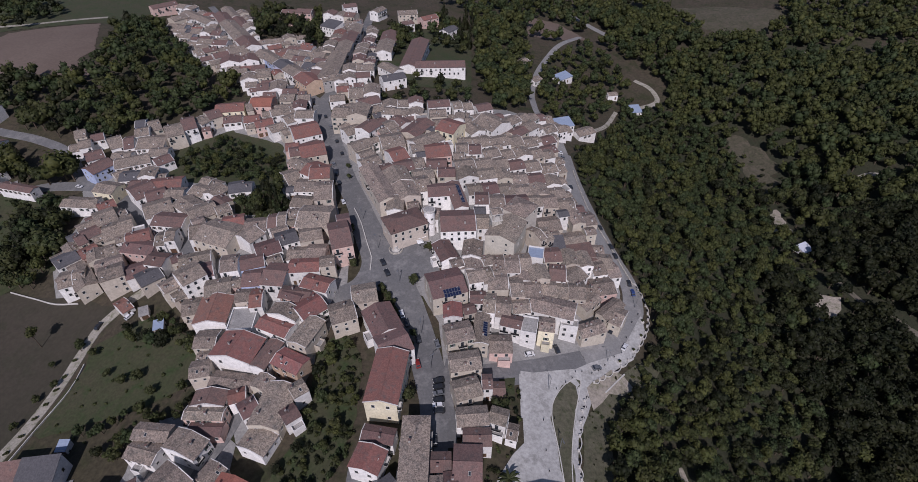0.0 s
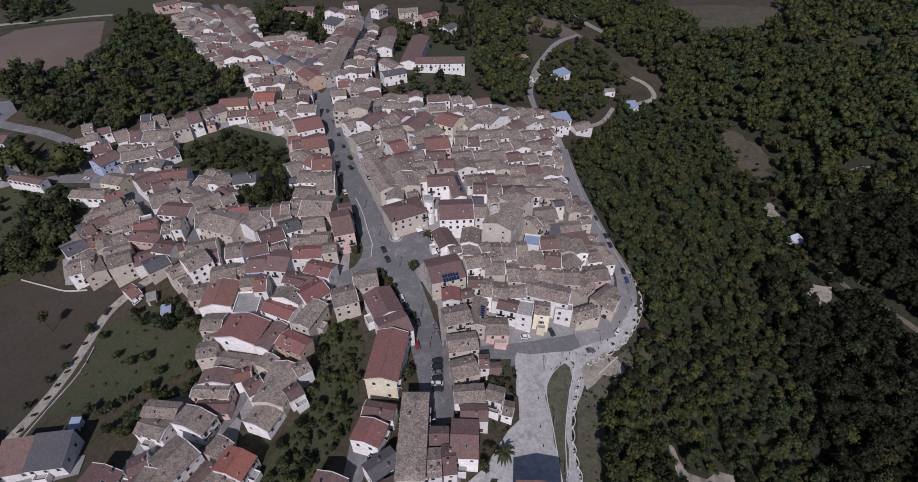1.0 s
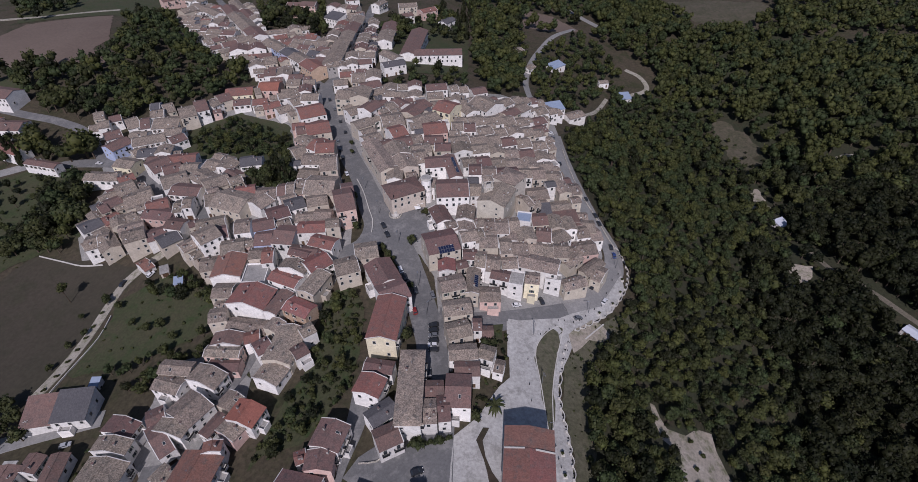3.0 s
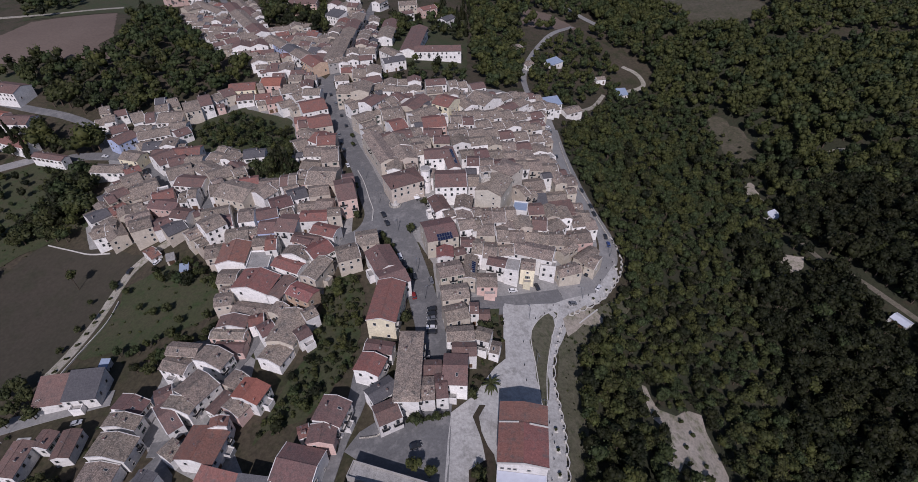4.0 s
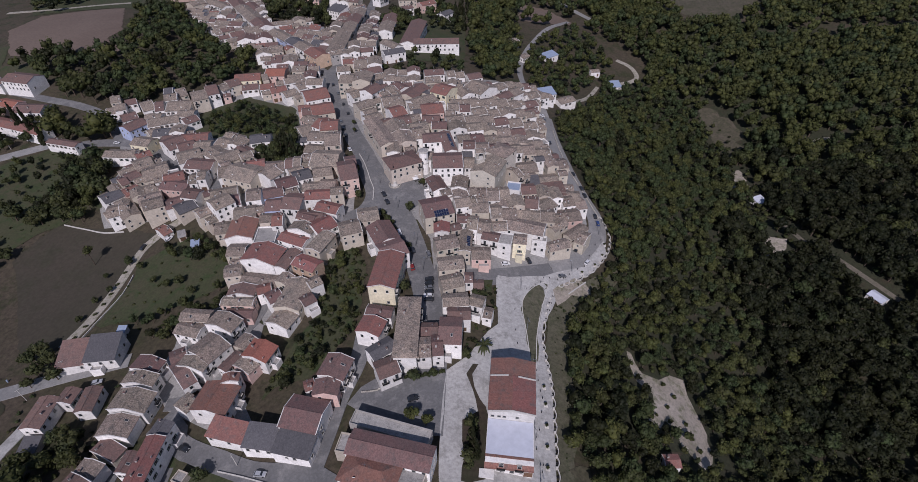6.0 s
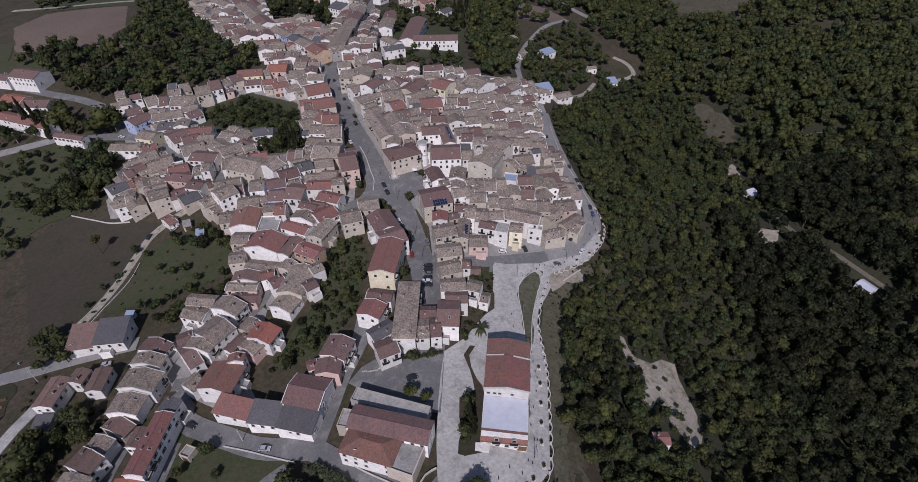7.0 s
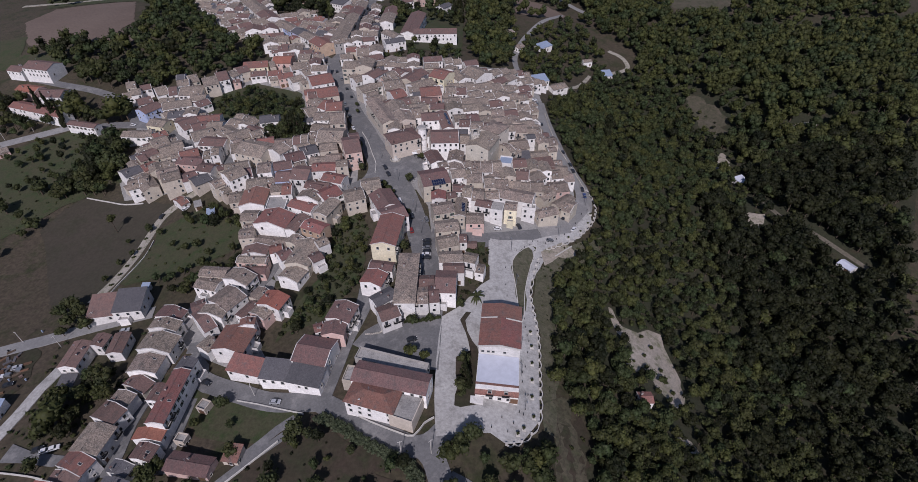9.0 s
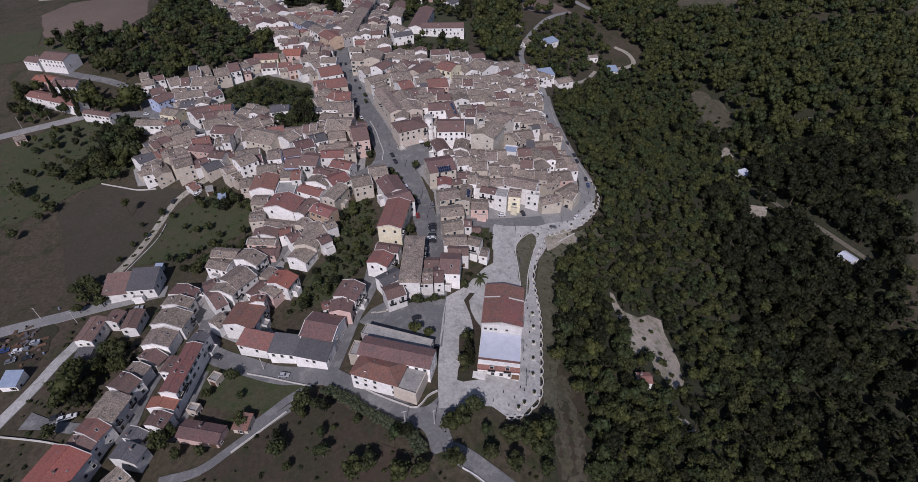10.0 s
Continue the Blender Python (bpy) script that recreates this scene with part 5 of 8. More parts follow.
# the shop row on the lower street and the house in the wood
house(-65.9, 34.1, -13, 12.2, 6.3, 5.5, "r", "w", "m", group="houses of the village")
house(-54.5, 31.1, -7, 9.5, 7.3, 5.5, "g", "w", "m", group="houses of the village")
house(-43.2, 28.1, -12, 11.8, 7.3, 5.5, "g", "w", "m", group="houses of the village")
house(76.4, 34.2, 1, 5.4, 4.2, 4, "r", "w", group="houses of the village")
# the low house above the curved lane
house(-73.6, 0.9, -9, 14.2, 5.8, 3.4, "d", "p", group="houses of the village")
# the block between the main street and the promenade, and the building on the bend
house(-12.4, 67.5, 90, 26.4, 7.6, 9, "t", "w", "h", group="houses of the village")
house(-6.4, 60.3, 4, 4.6, 7.9, 7, "t", "w", group="houses of the village")
house(-2.0, 61.4, 6, 3.8, 8.3, 7, "d", "w", group="houses of the village")
house(-5.3, 68.7, 1, 6.3, 5.4, 6, "d", "w", group="houses of the village")
house(2.4, 67.3, -2, 8.1, 11.5, 8, "d", "w", group="houses of the village")
house(5.3, 76.3, 1, 8.4, 5.3, 7, "d", "w", group="houses of the village")
house(4.0, 82.9, 5, 9.7, 6.0, 7, "t", "w", group="houses of the village")
house(12.1, 83.8, -18, 5.7, 5.3, 7, "t", "w", group="houses of the village")
house(16.2, 80.2, -15, 3.5, 4.8, 5, "t", "w", group="houses of the village")
house(9.0, 95.7, 1, 3.5, 5.0, 7, "d", "w", group="houses of the village")
house(13.0, 95.0, 1, 4.1, 5.7, 4, "d", "b", group="houses of the village")
house(2.4, 92.5, 17, 8.7, 7.1, 7, "t", "b", group="houses of the village")
house(1.9, 102.9, 9, 10.4, 7.2, 7, "t", "b", group="houses of the village")
house(-20.8, 60.2, 38, 9.3, 5.9, 6, "g", "w", group="houses of the village")
house(-18.1, 52.1, 26, 7.4, 6.8, 7, "d", "w", group="houses of the village")
house(-35.2, 53.1, 75, 9.0, 8.9, 7, "d", "w", group="houses of the village")
house(-36.8, 45.7, 89, 6.1, 7.8, 7, "d", "p", group="houses of the village")
house(-43.0, 47.6, 23, 3.5, 3.6, 6, "r", "w", group="houses of the village")
house(-42.0, 36.9, -12, 12.5, 10.9, 7, "d", "w", "g", verge=True, group="houses of the village")
house(-18.9, 18.0, -16, 16.0, 9.2, 7.2, "r", "w", "h", group="houses of the village")
house(-13.9, 23.6, -13, 25.0, 7.4, 7.8, "d", "w", group="houses of the village")
house(-8.5, 14.8, -19, 7.9, 9.9, 5.5, "f", "b", "f", group="houses of the village")
house(-15.0, 32.4, -16, 25.1, 4.8, 4.4, "f", "g", "f", group="houses of the village")
house(-28.1, 27.6, -10, 4.0, 6.0, 5, "f", "b", "f", group="houses of the village")
# small houses and outbuildings between the rows
row(-147.7, 398.7, -138.3, 403.3, 8.4, 4.4, "r", "w")
row(-71.0, 428.2, -71.0, 437.8, 8.5, 6.1, "t", "w")
row(-98.0, 465.3, -88.0, 462.7, 8.4, 5.3, "t", "w")
row(-235.2, 439.0, -224.8, 437.0, 8.6, 5.3, "t", "w")
row(-192.2, 386.2, -183.8, 391.8, 9.2, 6.6, "d", "b")
row(-240.2, 450.0, -229.8, 448.0, 9.2, 5.2, "t", "w")
row(44.7, 171.0, 55.3, 173.0, 9.4, 4.0, "t", "b")
row(45.7, 260.0, 54.3, 264.0, 8.6, 5.8, "d", "w")
row(-226.6, 486.4, -219.4, 479.6, 9.4, 6.7, "r", "w")
row(-71.0, 405.1, -71.0, 414.9, 9.3, 6.0, "d", "w")
row(-157.0, 346.7, -147.0, 349.3, 8.4, 6.4, "t", "b")
row(-118.5, 367.2, -109.5, 364.8, 9.4, 7.0, "d", "w")
row(-40.2, 205.5, -31.8, 210.5, 8.8, 6.6, "d", "b")
row(-223.1, 422.9, -212.9, 421.1, 9.4, 6.1, "t", "w")
row(-72.1, 370.6, -71.9, 381.4, 9.0, 7.8, "t", "p")
row(34.8, 179.0, 45.2, 181.0, 9.4, 4.0, "t", "b")
row(-140.6, 346.8, -131.4, 349.2, 8.3, 5.9, "t", "w")
row(-131.3, 399.9, -122.7, 404.1, 8.8, 4.0, "t", "w")
row(-118.6, 391.2, -109.4, 388.8, 8.5, 7.1, "r", "w")
row(-206.5, 419.8, -197.5, 418.2, 9.3, 5.5, "d", "w")
row(-71.1, 358.8, -70.9, 369.2, 8.6, 7.1, "d", "b")
row(-77.9, 311.1, -68.1, 312.9, 8.7, 6.1, "r", "b")
row(-21.6, 203.6, -12.4, 206.4, 8.5, 6.4, "t", "b")
row(-213.9, 407.9, -204.1, 406.1, 9.3, 4.4, "t", "w")
row(-160.5, 378.9, -151.5, 381.1, 8.9, 6.9, "t", "b")
row(-119.8, 273.8, -110.2, 278.2, 8.7, 6.5, "r", "p")
row(-48.2, 215.5, -39.8, 220.5, 8.4, 6.1, "t", "w")
row(-152.7, 156.4, -143.3, 161.6, 8.8, 8.0, "t", "b")
row(-129.6, 282.9, -120.4, 285.1, 8.7, 5.3, "r", "w")
row(-96.5, 452.2, -87.5, 449.8, 8.7, 5.6, "t", "b")
row(-55.3, 230.9, -46.7, 237.1, 8.7, 7.8, "t", "b")
row(-139.8, 390.7, -130.2, 395.3, 8.4, 4.0, "d", "p")
row(-16.8, 269.3, -7.2, 270.7, 8.5, 7.6, "t", "b")
row(-48.5, 261.0, -41.5, 267.0, 8.4, 5.1, "d", "w")
row(-98.1, 390.7, -97.9, 401.3, 9.2, 7.9, "t", "w")
row(-82.0, 223.7, -74.0, 218.3, 9.4, 6.8, "t", "p")
row(-73.1, 388.4, -72.9, 397.6, 9.4, 6.5, "t", "b")
row(36.5, 266.7, 43.5, 273.3, 9.3, 7.0, "t", "w")
row(-146.6, 355.8, -137.4, 358.2, 9.3, 5.0, "d", "w")
row(-211.8, 443.9, -202.2, 442.1, 9.4, 6.4, "t", "p")
row(20.8, 187.4, 31.2, 188.6, 8.3, 8.0, "d", "w")
row(-236.7, 458.9, -227.3, 457.1, 8.8, 4.2, "t", "p")
row(-224.7, 447.9, -215.3, 446.1, 9.4, 4.4, "r", "b")
row(-63.0, 252.1, -55.0, 257.9, 9.2, 6.7, "t", "w")
row(-98.1, 414.3, -97.9, 423.7, 9.0, 6.1, "t", "p")
row(-71.7, 282.5, -62.3, 287.5, 9.0, 6.4, "t", "b")
row(-194.6, 419.8, -185.4, 418.2, 8.7, 4.0, "t", "b")
row(-98.1, 379.3, -97.9, 388.7, 8.9, 7.0, "t", "b")
row(-104.5, 177.6, -95.5, 180.4, 8.5, 5.3, "r", "b")
row(-72.0, 416.1, -72.0, 425.9, 8.7, 4.4, "t", "p")
row(-178.8, 450.4, -173.2, 441.6, 8.5, 8.0, "t", "w")
row(-153.0, 204.5, -145.0, 209.5, 9.3, 6.8, "d", "w")
row(-137.6, 381.8, -128.4, 386.2, 8.4, 4.0, "r", "w")
row(-98.1, 426.8, -97.9, 437.2, 9.0, 6.0, "r", "p")
row(-199.6, 494.9, -194.4, 487.1, 8.8, 7.0, "t", "b")
row(-201.0, 393.3, -193.0, 398.7, 8.7, 6.2, "t", "b")
row(5.4, 256.2, 10.6, 247.8, 8.9, 8.0, "t", "w")
row(-112.7, 312.9, -103.3, 313.1, 8.3, 6.3, "d", "w")
row(44.5, 248.9, 53.5, 253.1, 8.4, 5.4, "d", "b")
row(53.4, 145.2, 62.6, 146.8, 9.0, 4.9, "t", "p")
row(-182.1, 390.3, -173.9, 395.7, 9.0, 5.2, "t", "p")
row(-69.0, 331.1, -59.0, 332.9, 8.7, 6.7, "d", "w")
row(-96.1, 405.4, -95.9, 414.6, 9.2, 5.4, "d", "w")
row(7.3, 171.9, 16.7, 172.1, 9.1, 6.8, "t", "w")
row(-103.8, 365.5, -94.2, 362.5, 8.7, 5.7, "d", "p")
row(8.1, 274.1, 17.9, 277.9, 8.3, 4.2, "t", "w")
row(-170.4, 372.0, -161.6, 378.0, 9.0, 6.3, "t", "b")
row(-146.4, 171.8, -137.6, 176.2, 8.7, 7.6, "r", "p")
row(-131.6, 329.2, -122.4, 330.8, 8.3, 5.3, "d", "w")
row(-31.6, 211.7, -22.4, 214.3, 9.4, 5.9, "d", "w")
row(-92.6, 173.3, -83.4, 174.7, 9.1, 5.8, "t", "w")
row(-109.7, 267.3, -102.3, 272.7, 9.4, 6.2, "t", "w")
row(-14.1, 259.2, -3.9, 260.8, 9.3, 6.3, "t", "w")
row(-83.8, 243.4, -76.2, 248.6, 8.3, 5.1, "d", "w")
row(29.1, 257.3, 36.9, 264.7, 8.4, 6.4, "d", "b")
row(-76.1, 190.7, -65.9, 189.3, 8.4, 4.0, "t", "w")
row(-128.7, 392.3, -119.3, 389.7, 8.9, 6.2, "d", "p")
row(-235.7, 492.5, -228.3, 485.5, 9.1, 5.7, "t", "w")
row(-80.6, 301.1, -71.4, 302.9, 8.7, 5.1, "t", "w")
row(-142.1, 283.8, -131.9, 286.2, 8.9, 5.1, "d", "w")
row(-138.1, 152.7, -129.9, 157.3, 8.8, 6.0, "d", "w")
row(-127.0, 372.1, -119.0, 369.9, 8.4, 7.0, "t", "w")
row(-169.7, 220.5, -162.3, 221.5, 7.4, 5.6, "d", "b")
row(-141.6, 327.1, -134.4, 328.9, 7.7, 5.6, "t", "w")
row(-104.7, 131.0, -97.3, 133.0, 8.3, 5.7, "t", "b")
row(-193.2, 485.3, -188.8, 478.7, 7.6, 5.6, "t", "b")
row(-116.5, 199.5, -109.5, 194.5, 8.0, 4.8, "d", "b")
row(-179.3, 364.8, -172.7, 369.2, 8.0, 5.4, "t", "b")
row(-60.9, 153.9, -53.1, 154.1, 7.5, 5.8, "t", "w")
row(-189.6, 372.6, -182.4, 377.4, 7.8, 5.0, "d", "w")
row(-52.8, 279.0, -45.2, 283.0, 7.5, 6.3, "t", "b")
row(-106.1, 382.3, -105.9, 389.7, 7.5, 5.2, "t", "w")
row(-76.2, 353.6, -67.8, 354.4, 7.8, 5.2, "t", "w")
row(-163.1, 353.9, -154.9, 356.1, 7.4, 5.5, "t", "p")
row(-168.7, 169.3, -163.3, 174.7, 7.8, 5.4, "r", "p")
row(-183.9, 230.2, -178.1, 235.8, 8.0, 5.1, "t", "b")
row(-10.2, 207.8, -1.8, 208.2, 7.7, 6.2, "d", "b")
row(-100.9, 302.4, -93.1, 303.6, 8.1, 6.5, "t", "w")
row(-0.7, 239.9, 6.7, 240.1, 7.5, 6.3, "t", "w")
row(-100.6, 342.1, -93.4, 339.9, 8.0, 6.3, "d", "w")
row(-94.6, 246.0, -87.4, 248.0, 7.9, 5.4, "r", "p")
row(-73.1, 397.3, -72.9, 404.7, 7.8, 5.7, "d", "b")
row(-92.9, 114.9, -85.1, 115.1, 7.4, 7.5, "t", "b")
row(-172.7, 180.3, -167.3, 185.7, 8.2, 6.8, "d", "w")
row(-176.0, 200.5, -170.0, 205.5, 7.4, 6.6, "r", "b")
row(-248.1, 455.8, -239.9, 454.2, 8.1, 4.2, "t", "b")
row(-2.0, 273.5, 6.0, 272.5, 7.6, 5.2, "t", "w")
row(-125.0, 310.3, -117.0, 311.7, 8.0, 6.1, "d", "w")
row(-50.6, 223.9, -43.4, 228.1, 8.0, 5.8, "t", "w")
row(-71.1, 381.2, -70.9, 388.8, 8.1, 5.8, "t", "w")
row(18.2, 277.5, 25.8, 280.5, 8.2, 4.0, "d", "w")
row(-178.9, 186.1, -173.1, 191.9, 7.7, 6.0, "t", "b")
row(-73.0, 437.9, -73.0, 446.1, 7.7, 5.8, "t", "b")
row(-68.9, 153.9, -61.1, 154.1, 7.5, 5.3, "t", "w")
row(-157.4, 414.3, -150.6, 417.7, 7.4, 4.5, "d", "w")
row(-63.1, 355.3, -62.9, 362.7, 7.4, 6.2, "d", "b")
row(-15.8, 174.6, -8.2, 173.4, 7.4, 7.1, "t", "w")
row(-79.3, 166.4, -72.7, 169.6, 6.8, 5.3, "t", "w")
row(-211.3, 452.6, -204.7, 451.4, 6.9, 6.4, "t", "b")
row(-122.2, 332.5, -115.8, 333.5, 6.7, 4.6, "t", "w")
row(-139.1, 405.5, -132.9, 408.5, 6.6, 5.3, "t", "b")
row(-116.3, 139.7, -111.7, 144.3, 6.9, 8.0, "t", "b")
row(-68.3, 318.4, -61.7, 319.6, 7.0, 5.0, "d", "b")
row(-120.6, 290.1, -113.4, 291.9, 6.6, 4.0, "t", "w")
row(-96.0, 437.7, -96.0, 444.3, 6.6, 5.7, "t", "p")
row(-90.2, 102.3, -83.8, 103.7, 6.5, 8.0, "t", "b")
row(-110.7, 186.2, -105.3, 189.8, 6.6, 6.5, "t", "b")
row(-169.3, 160.3, -164.7, 165.7, 6.5, 5.2, "t", "w")
row(49.7, 232.4, 56.3, 235.6, 7.2, 4.3, "t", "b")
row(-230.2, 429.6, -223.8, 428.4, 6.8, 4.0, "t", "b")
row(-126.4, 343.6, -121.6, 338.4, 6.6, 7.5, "r", "b")
row(-73.5, 66.1, -70.5, 71.9, 6.7, 4.4, "t", "b")
row(19.7, 128.8, 26.3, 129.2, 6.8, 6.9, "t", "w")
row(-100.8, 262.0, -95.2, 266.0, 7.0, 6.2, "t", "b")
row(-198.7, 383.2, -193.3, 386.8, 6.9, 6.4, "t", "w")
row(-84.2, 133.5, -77.8, 134.5, 6.6, 6.5, "t", "b")
row(-120.3, 399.9, -113.7, 398.1, 6.7, 6.4, "r", "w")
row(-154.3, 356.1, -147.7, 357.9, 7.1, 4.8, "r", "b")
row(52.4, 268.7, 57.6, 271.3, 5.9, 5.1, "t", "b")
row(-3.0, 258.4, 3.0, 257.6, 5.8, 6.0, "g", "w")
row(-49.6, 271.6, -44.4, 274.4, 5.5, 5.7, "g", "b")
row(-47.3, 238.3, -42.7, 241.7, 5.7, 6.9, "t", "w")
row(-75.0, 448.2, -75.0, 453.8, 5.7, 4.9, "t", "w")
row(-172.5, 439.4, -169.5, 434.6, 5.8, 6.1, "g", "w")
row(-186.4, 396.4, -181.6, 399.6, 5.7, 4.0, "d", "b")
row(-212.8, 417.5, -207.2, 416.5, 6.2, 5.6, "d", "w")
row(-75.8, 180.6, -70.2, 181.4, 5.9, 4.5, "t", "b")
row(-78.1, 335.4, -71.9, 336.6, 5.9, 5.7, "t", "w")
row(37.9, 171.7, 44.1, 172.3, 5.8, 4.0, "t", "w")
row(-2.9, 222.9, 2.9, 223.1, 5.7, 7.1, "t", "w")
row(-53.8, 145.5, -48.2, 146.5, 5.6, 8.0, "t", "b")
row(-103.8, 311.9, -98.2, 312.1, 5.7, 5.2, "d", "w")
row(-223.8, 437.5, -218.2, 436.5, 5.7, 5.4, "g", "p")
row(-178.3, 403.4, -173.7, 406.6, 5.7, 4.1, "t", "w")
row(-63.0, 367.9, -63.0, 374.1, 5.7, 6.6, "g", "b")
row(4.1, 131.0, 9.9, 131.0, 5.7, 6.9, "d", "w")
row(-136.9, 320.2, -131.1, 321.8, 5.9, 5.1, "d", "w")
row(44.0, 273.1, 48.0, 276.9, 6.2, 5.8, "t", "w")
row(-65.2, 94.4, -62.8, 99.6, 5.6, 6.3, "t", "b")
row(-188.7, 478.5, -185.3, 473.5, 5.5, 5.5, "t", "w")
row(-66.0, 394.2, -66.0, 399.8, 5.7, 5.7, "g", "b")
row(-54.4, 257.9, -49.6, 262.1, 6.0, 5.1, "t", "b")
row(-105.8, 345.9, -100.2, 344.1, 5.8, 5.2, "g", "w")
row(50.5, 213.8, 55.5, 216.2, 5.6, 4.0, "f", "w", "f")
row(51.5, 201.8, 56.5, 204.2, 6.0, 4.0, "t", "b")
row(-129.9, 218.1, -124.1, 215.9, 5.7, 5.8, "t", "b")
row(-24.2, 264.5, -17.8, 265.5, 5.9, 7.1, "f", "b", "f")
row(-86.6, 228.8, -81.4, 225.2, 5.9, 5.6, "t", "p")
row(-85.4, 42.5, -82.6, 47.5, 5.6, 5.5, "t", "w")
row(-220.0, 413.6, -214.0, 412.4, 5.9, 4.7, "t", "w")
row(51.2, 241.7, 56.8, 244.3, 6.3, 4.5, "t", "w")
row(-78.0, 318.4, -72.0, 319.6, 5.7, 5.4, "t", "w")
row(-193.7, 427.5, -188.3, 426.5, 6.2, 4.0, "t", "w")
row(-185.6, 471.4, -182.4, 466.6, 5.9, 4.0, "t", "w")
row(-194.3, 378.4, -189.7, 381.6, 5.8, 6.4, "t", "w")
row(-113.8, 321.9, -108.2, 322.1, 6.2, 4.7, "g", "w")
row(-133.5, 374.8, -128.5, 377.2, 6.0, 4.0, "d", "b")
row(-43.2, 246.4, -38.8, 249.6, 5.6, 8.0, "t", "p")
row(-36.5, 248.2, -31.5, 251.8, 5.7, 6.3, "t", "w")
row(-92.9, 471.7, -87.1, 470.3, 6.1, 4.5, "d", "w")
row(40.4, 256.8, 45.6, 259.2, 5.9, 5.8, "t", "w")
row(26.2, 280.9, 31.8, 283.1, 5.5, 4.0, "f", "w", "f")
row(-98.0, 488.8, -92.0, 487.2, 5.9, 5.4, "t", "w")
row(-68.3, 86.2, -63.7, 89.8, 6.2, 6.9, "d", "w")
row(-185.9, 414.5, -180.1, 413.5, 6.3, 4.0, "g", "b")
row(-103.0, 401.8, -103.0, 408.2, 5.5, 4.1, "t", "b")
row(49.5, 220.8, 54.5, 223.2, 6.0, 4.0, "t", "b")
row(-76.7, 149.5, -71.3, 152.5, 5.9, 5.8, "t", "b")
row(-47.0, 207.8, -43.0, 210.2, 5.0, 5.0, "d", "b")
row(-29.5, 239.1, -24.5, 240.9, 5.1, 5.0, "t", "b")
row(-105.0, 390.5, -105.0, 395.5, 4.6, 5.1, "t", "w")
row(-74.4, 174.6, -69.6, 175.4, 4.7, 4.0, "t", "p")
row(44.6, 184.5, 49.4, 185.5, 4.6, 8.0, "g", "w")
row(3.4, 223.9, 8.6, 224.1, 4.8, 5.4, "t", "w")
row(-229.6, 449.5, -224.4, 448.5, 4.7, 4.0, "g", "w")
row(6.3, 179.0, 11.7, 179.0, 5.0, 6.8, "g", "p")
row(-61.5, 280.1, -56.5, 279.9, 5.0, 8.0, "t", "w")
row(17.8, 237.2, 22.2, 238.8, 4.6, 6.9, "t", "b")
row(-100.4, 458.6, -95.6, 457.4, 4.8, 5.0, "g", "w")
row(-8.5, 235.3, -3.5, 236.7, 5.0, 6.0, "f", "w", "f")
row(-121.1, 158.8, -116.9, 161.2, 4.9, 4.5, "d", "b")
row(-145.3, 343.4, -140.7, 344.6, 4.9, 4.7, "t", "p")
row(53.6, 192.5, 58.4, 193.5, 4.9, 7.5, "d", "p")
row(-221.8, 476.7, -218.2, 473.3, 5.2, 6.2, "d", "p")
row(-65.0, 388.7, -65.0, 393.3, 5.0, 5.8, "d", "b")
row(-3.4, 145.2, 1.4, 146.8, 4.7, 8.0, "t", "w")
row(-118.4, 283.4, -113.6, 284.6, 5.2, 4.0, "t", "b")
row(55.6, 175.5, 60.4, 176.5, 4.6, 8.0, "t", "b")
row(-174.2, 396.5, -169.8, 399.5, 5.1, 4.8, "t", "w")
row(-90.6, 108.9, -85.4, 109.1, 4.8, 6.2, "t", "w")
row(-209.5, 398.5, -204.5, 397.5, 4.8, 4.8, "t", "w")
row(-16.2, 247.9, -13.8, 252.1, 5.0, 6.9, "g", "b")
row(-163.8, 194.5, -160.2, 197.5, 5.0, 5.4, "t", "w")
row(57.3, 167.1, 62.7, 166.9, 5.2, 5.7, "t", "w")
row(-179.9, 194.1, -176.1, 197.9, 5.0, 4.5, "d", "w")
row(48.7, 141.9, 53.3, 142.1, 5.0, 5.3, "t", "b")
row(-179.8, 179.2, -176.2, 182.8, 5.2, 6.9, "g", "b")
row(-153.0, 173.8, -149.0, 176.2, 4.7, 7.0, "t", "w")
row(-173.5, 156.3, -170.5, 159.7, 5.1, 4.0, "t", "b")
row(-97.3, 373.7, -92.7, 372.3, 5.2, 4.6, "t", "p")
row(-109.4, 363.6, -104.6, 362.4, 5.2, 6.2, "t", "b")
row(-91.3, 478.6, -86.7, 477.4, 4.7, 4.0, "t", "p")
row(-165.9, 177.1, -162.1, 180.9, 4.8, 6.2, "t", "b")
row(-88.5, 140.3, -83.5, 141.7, 4.9, 6.0, "t", "p")
row(24.2, 255.3, 27.8, 258.7, 4.6, 4.6, "t", "w")
row(-225.6, 455.5, -220.4, 454.5, 4.7, 4.3, "t", "w")
row(8.8, 148.2, 13.2, 149.8, 5.2, 7.5, "t", "w")
row(-168.3, 433.1, -165.7, 428.9, 4.8, 4.6, "t", "w")
row(-123.4, 215.9, -118.6, 214.1, 4.7, 4.7, "t", "w")
row(-81.6, 200.9, -76.4, 201.1, 4.9, 4.4, "g", "w")
row(-202.4, 439.4, -197.6, 438.6, 5.1, 4.9, "t", "b")
row(-211.4, 423.4, -206.6, 422.6, 5.0, 4.1, "t", "w")
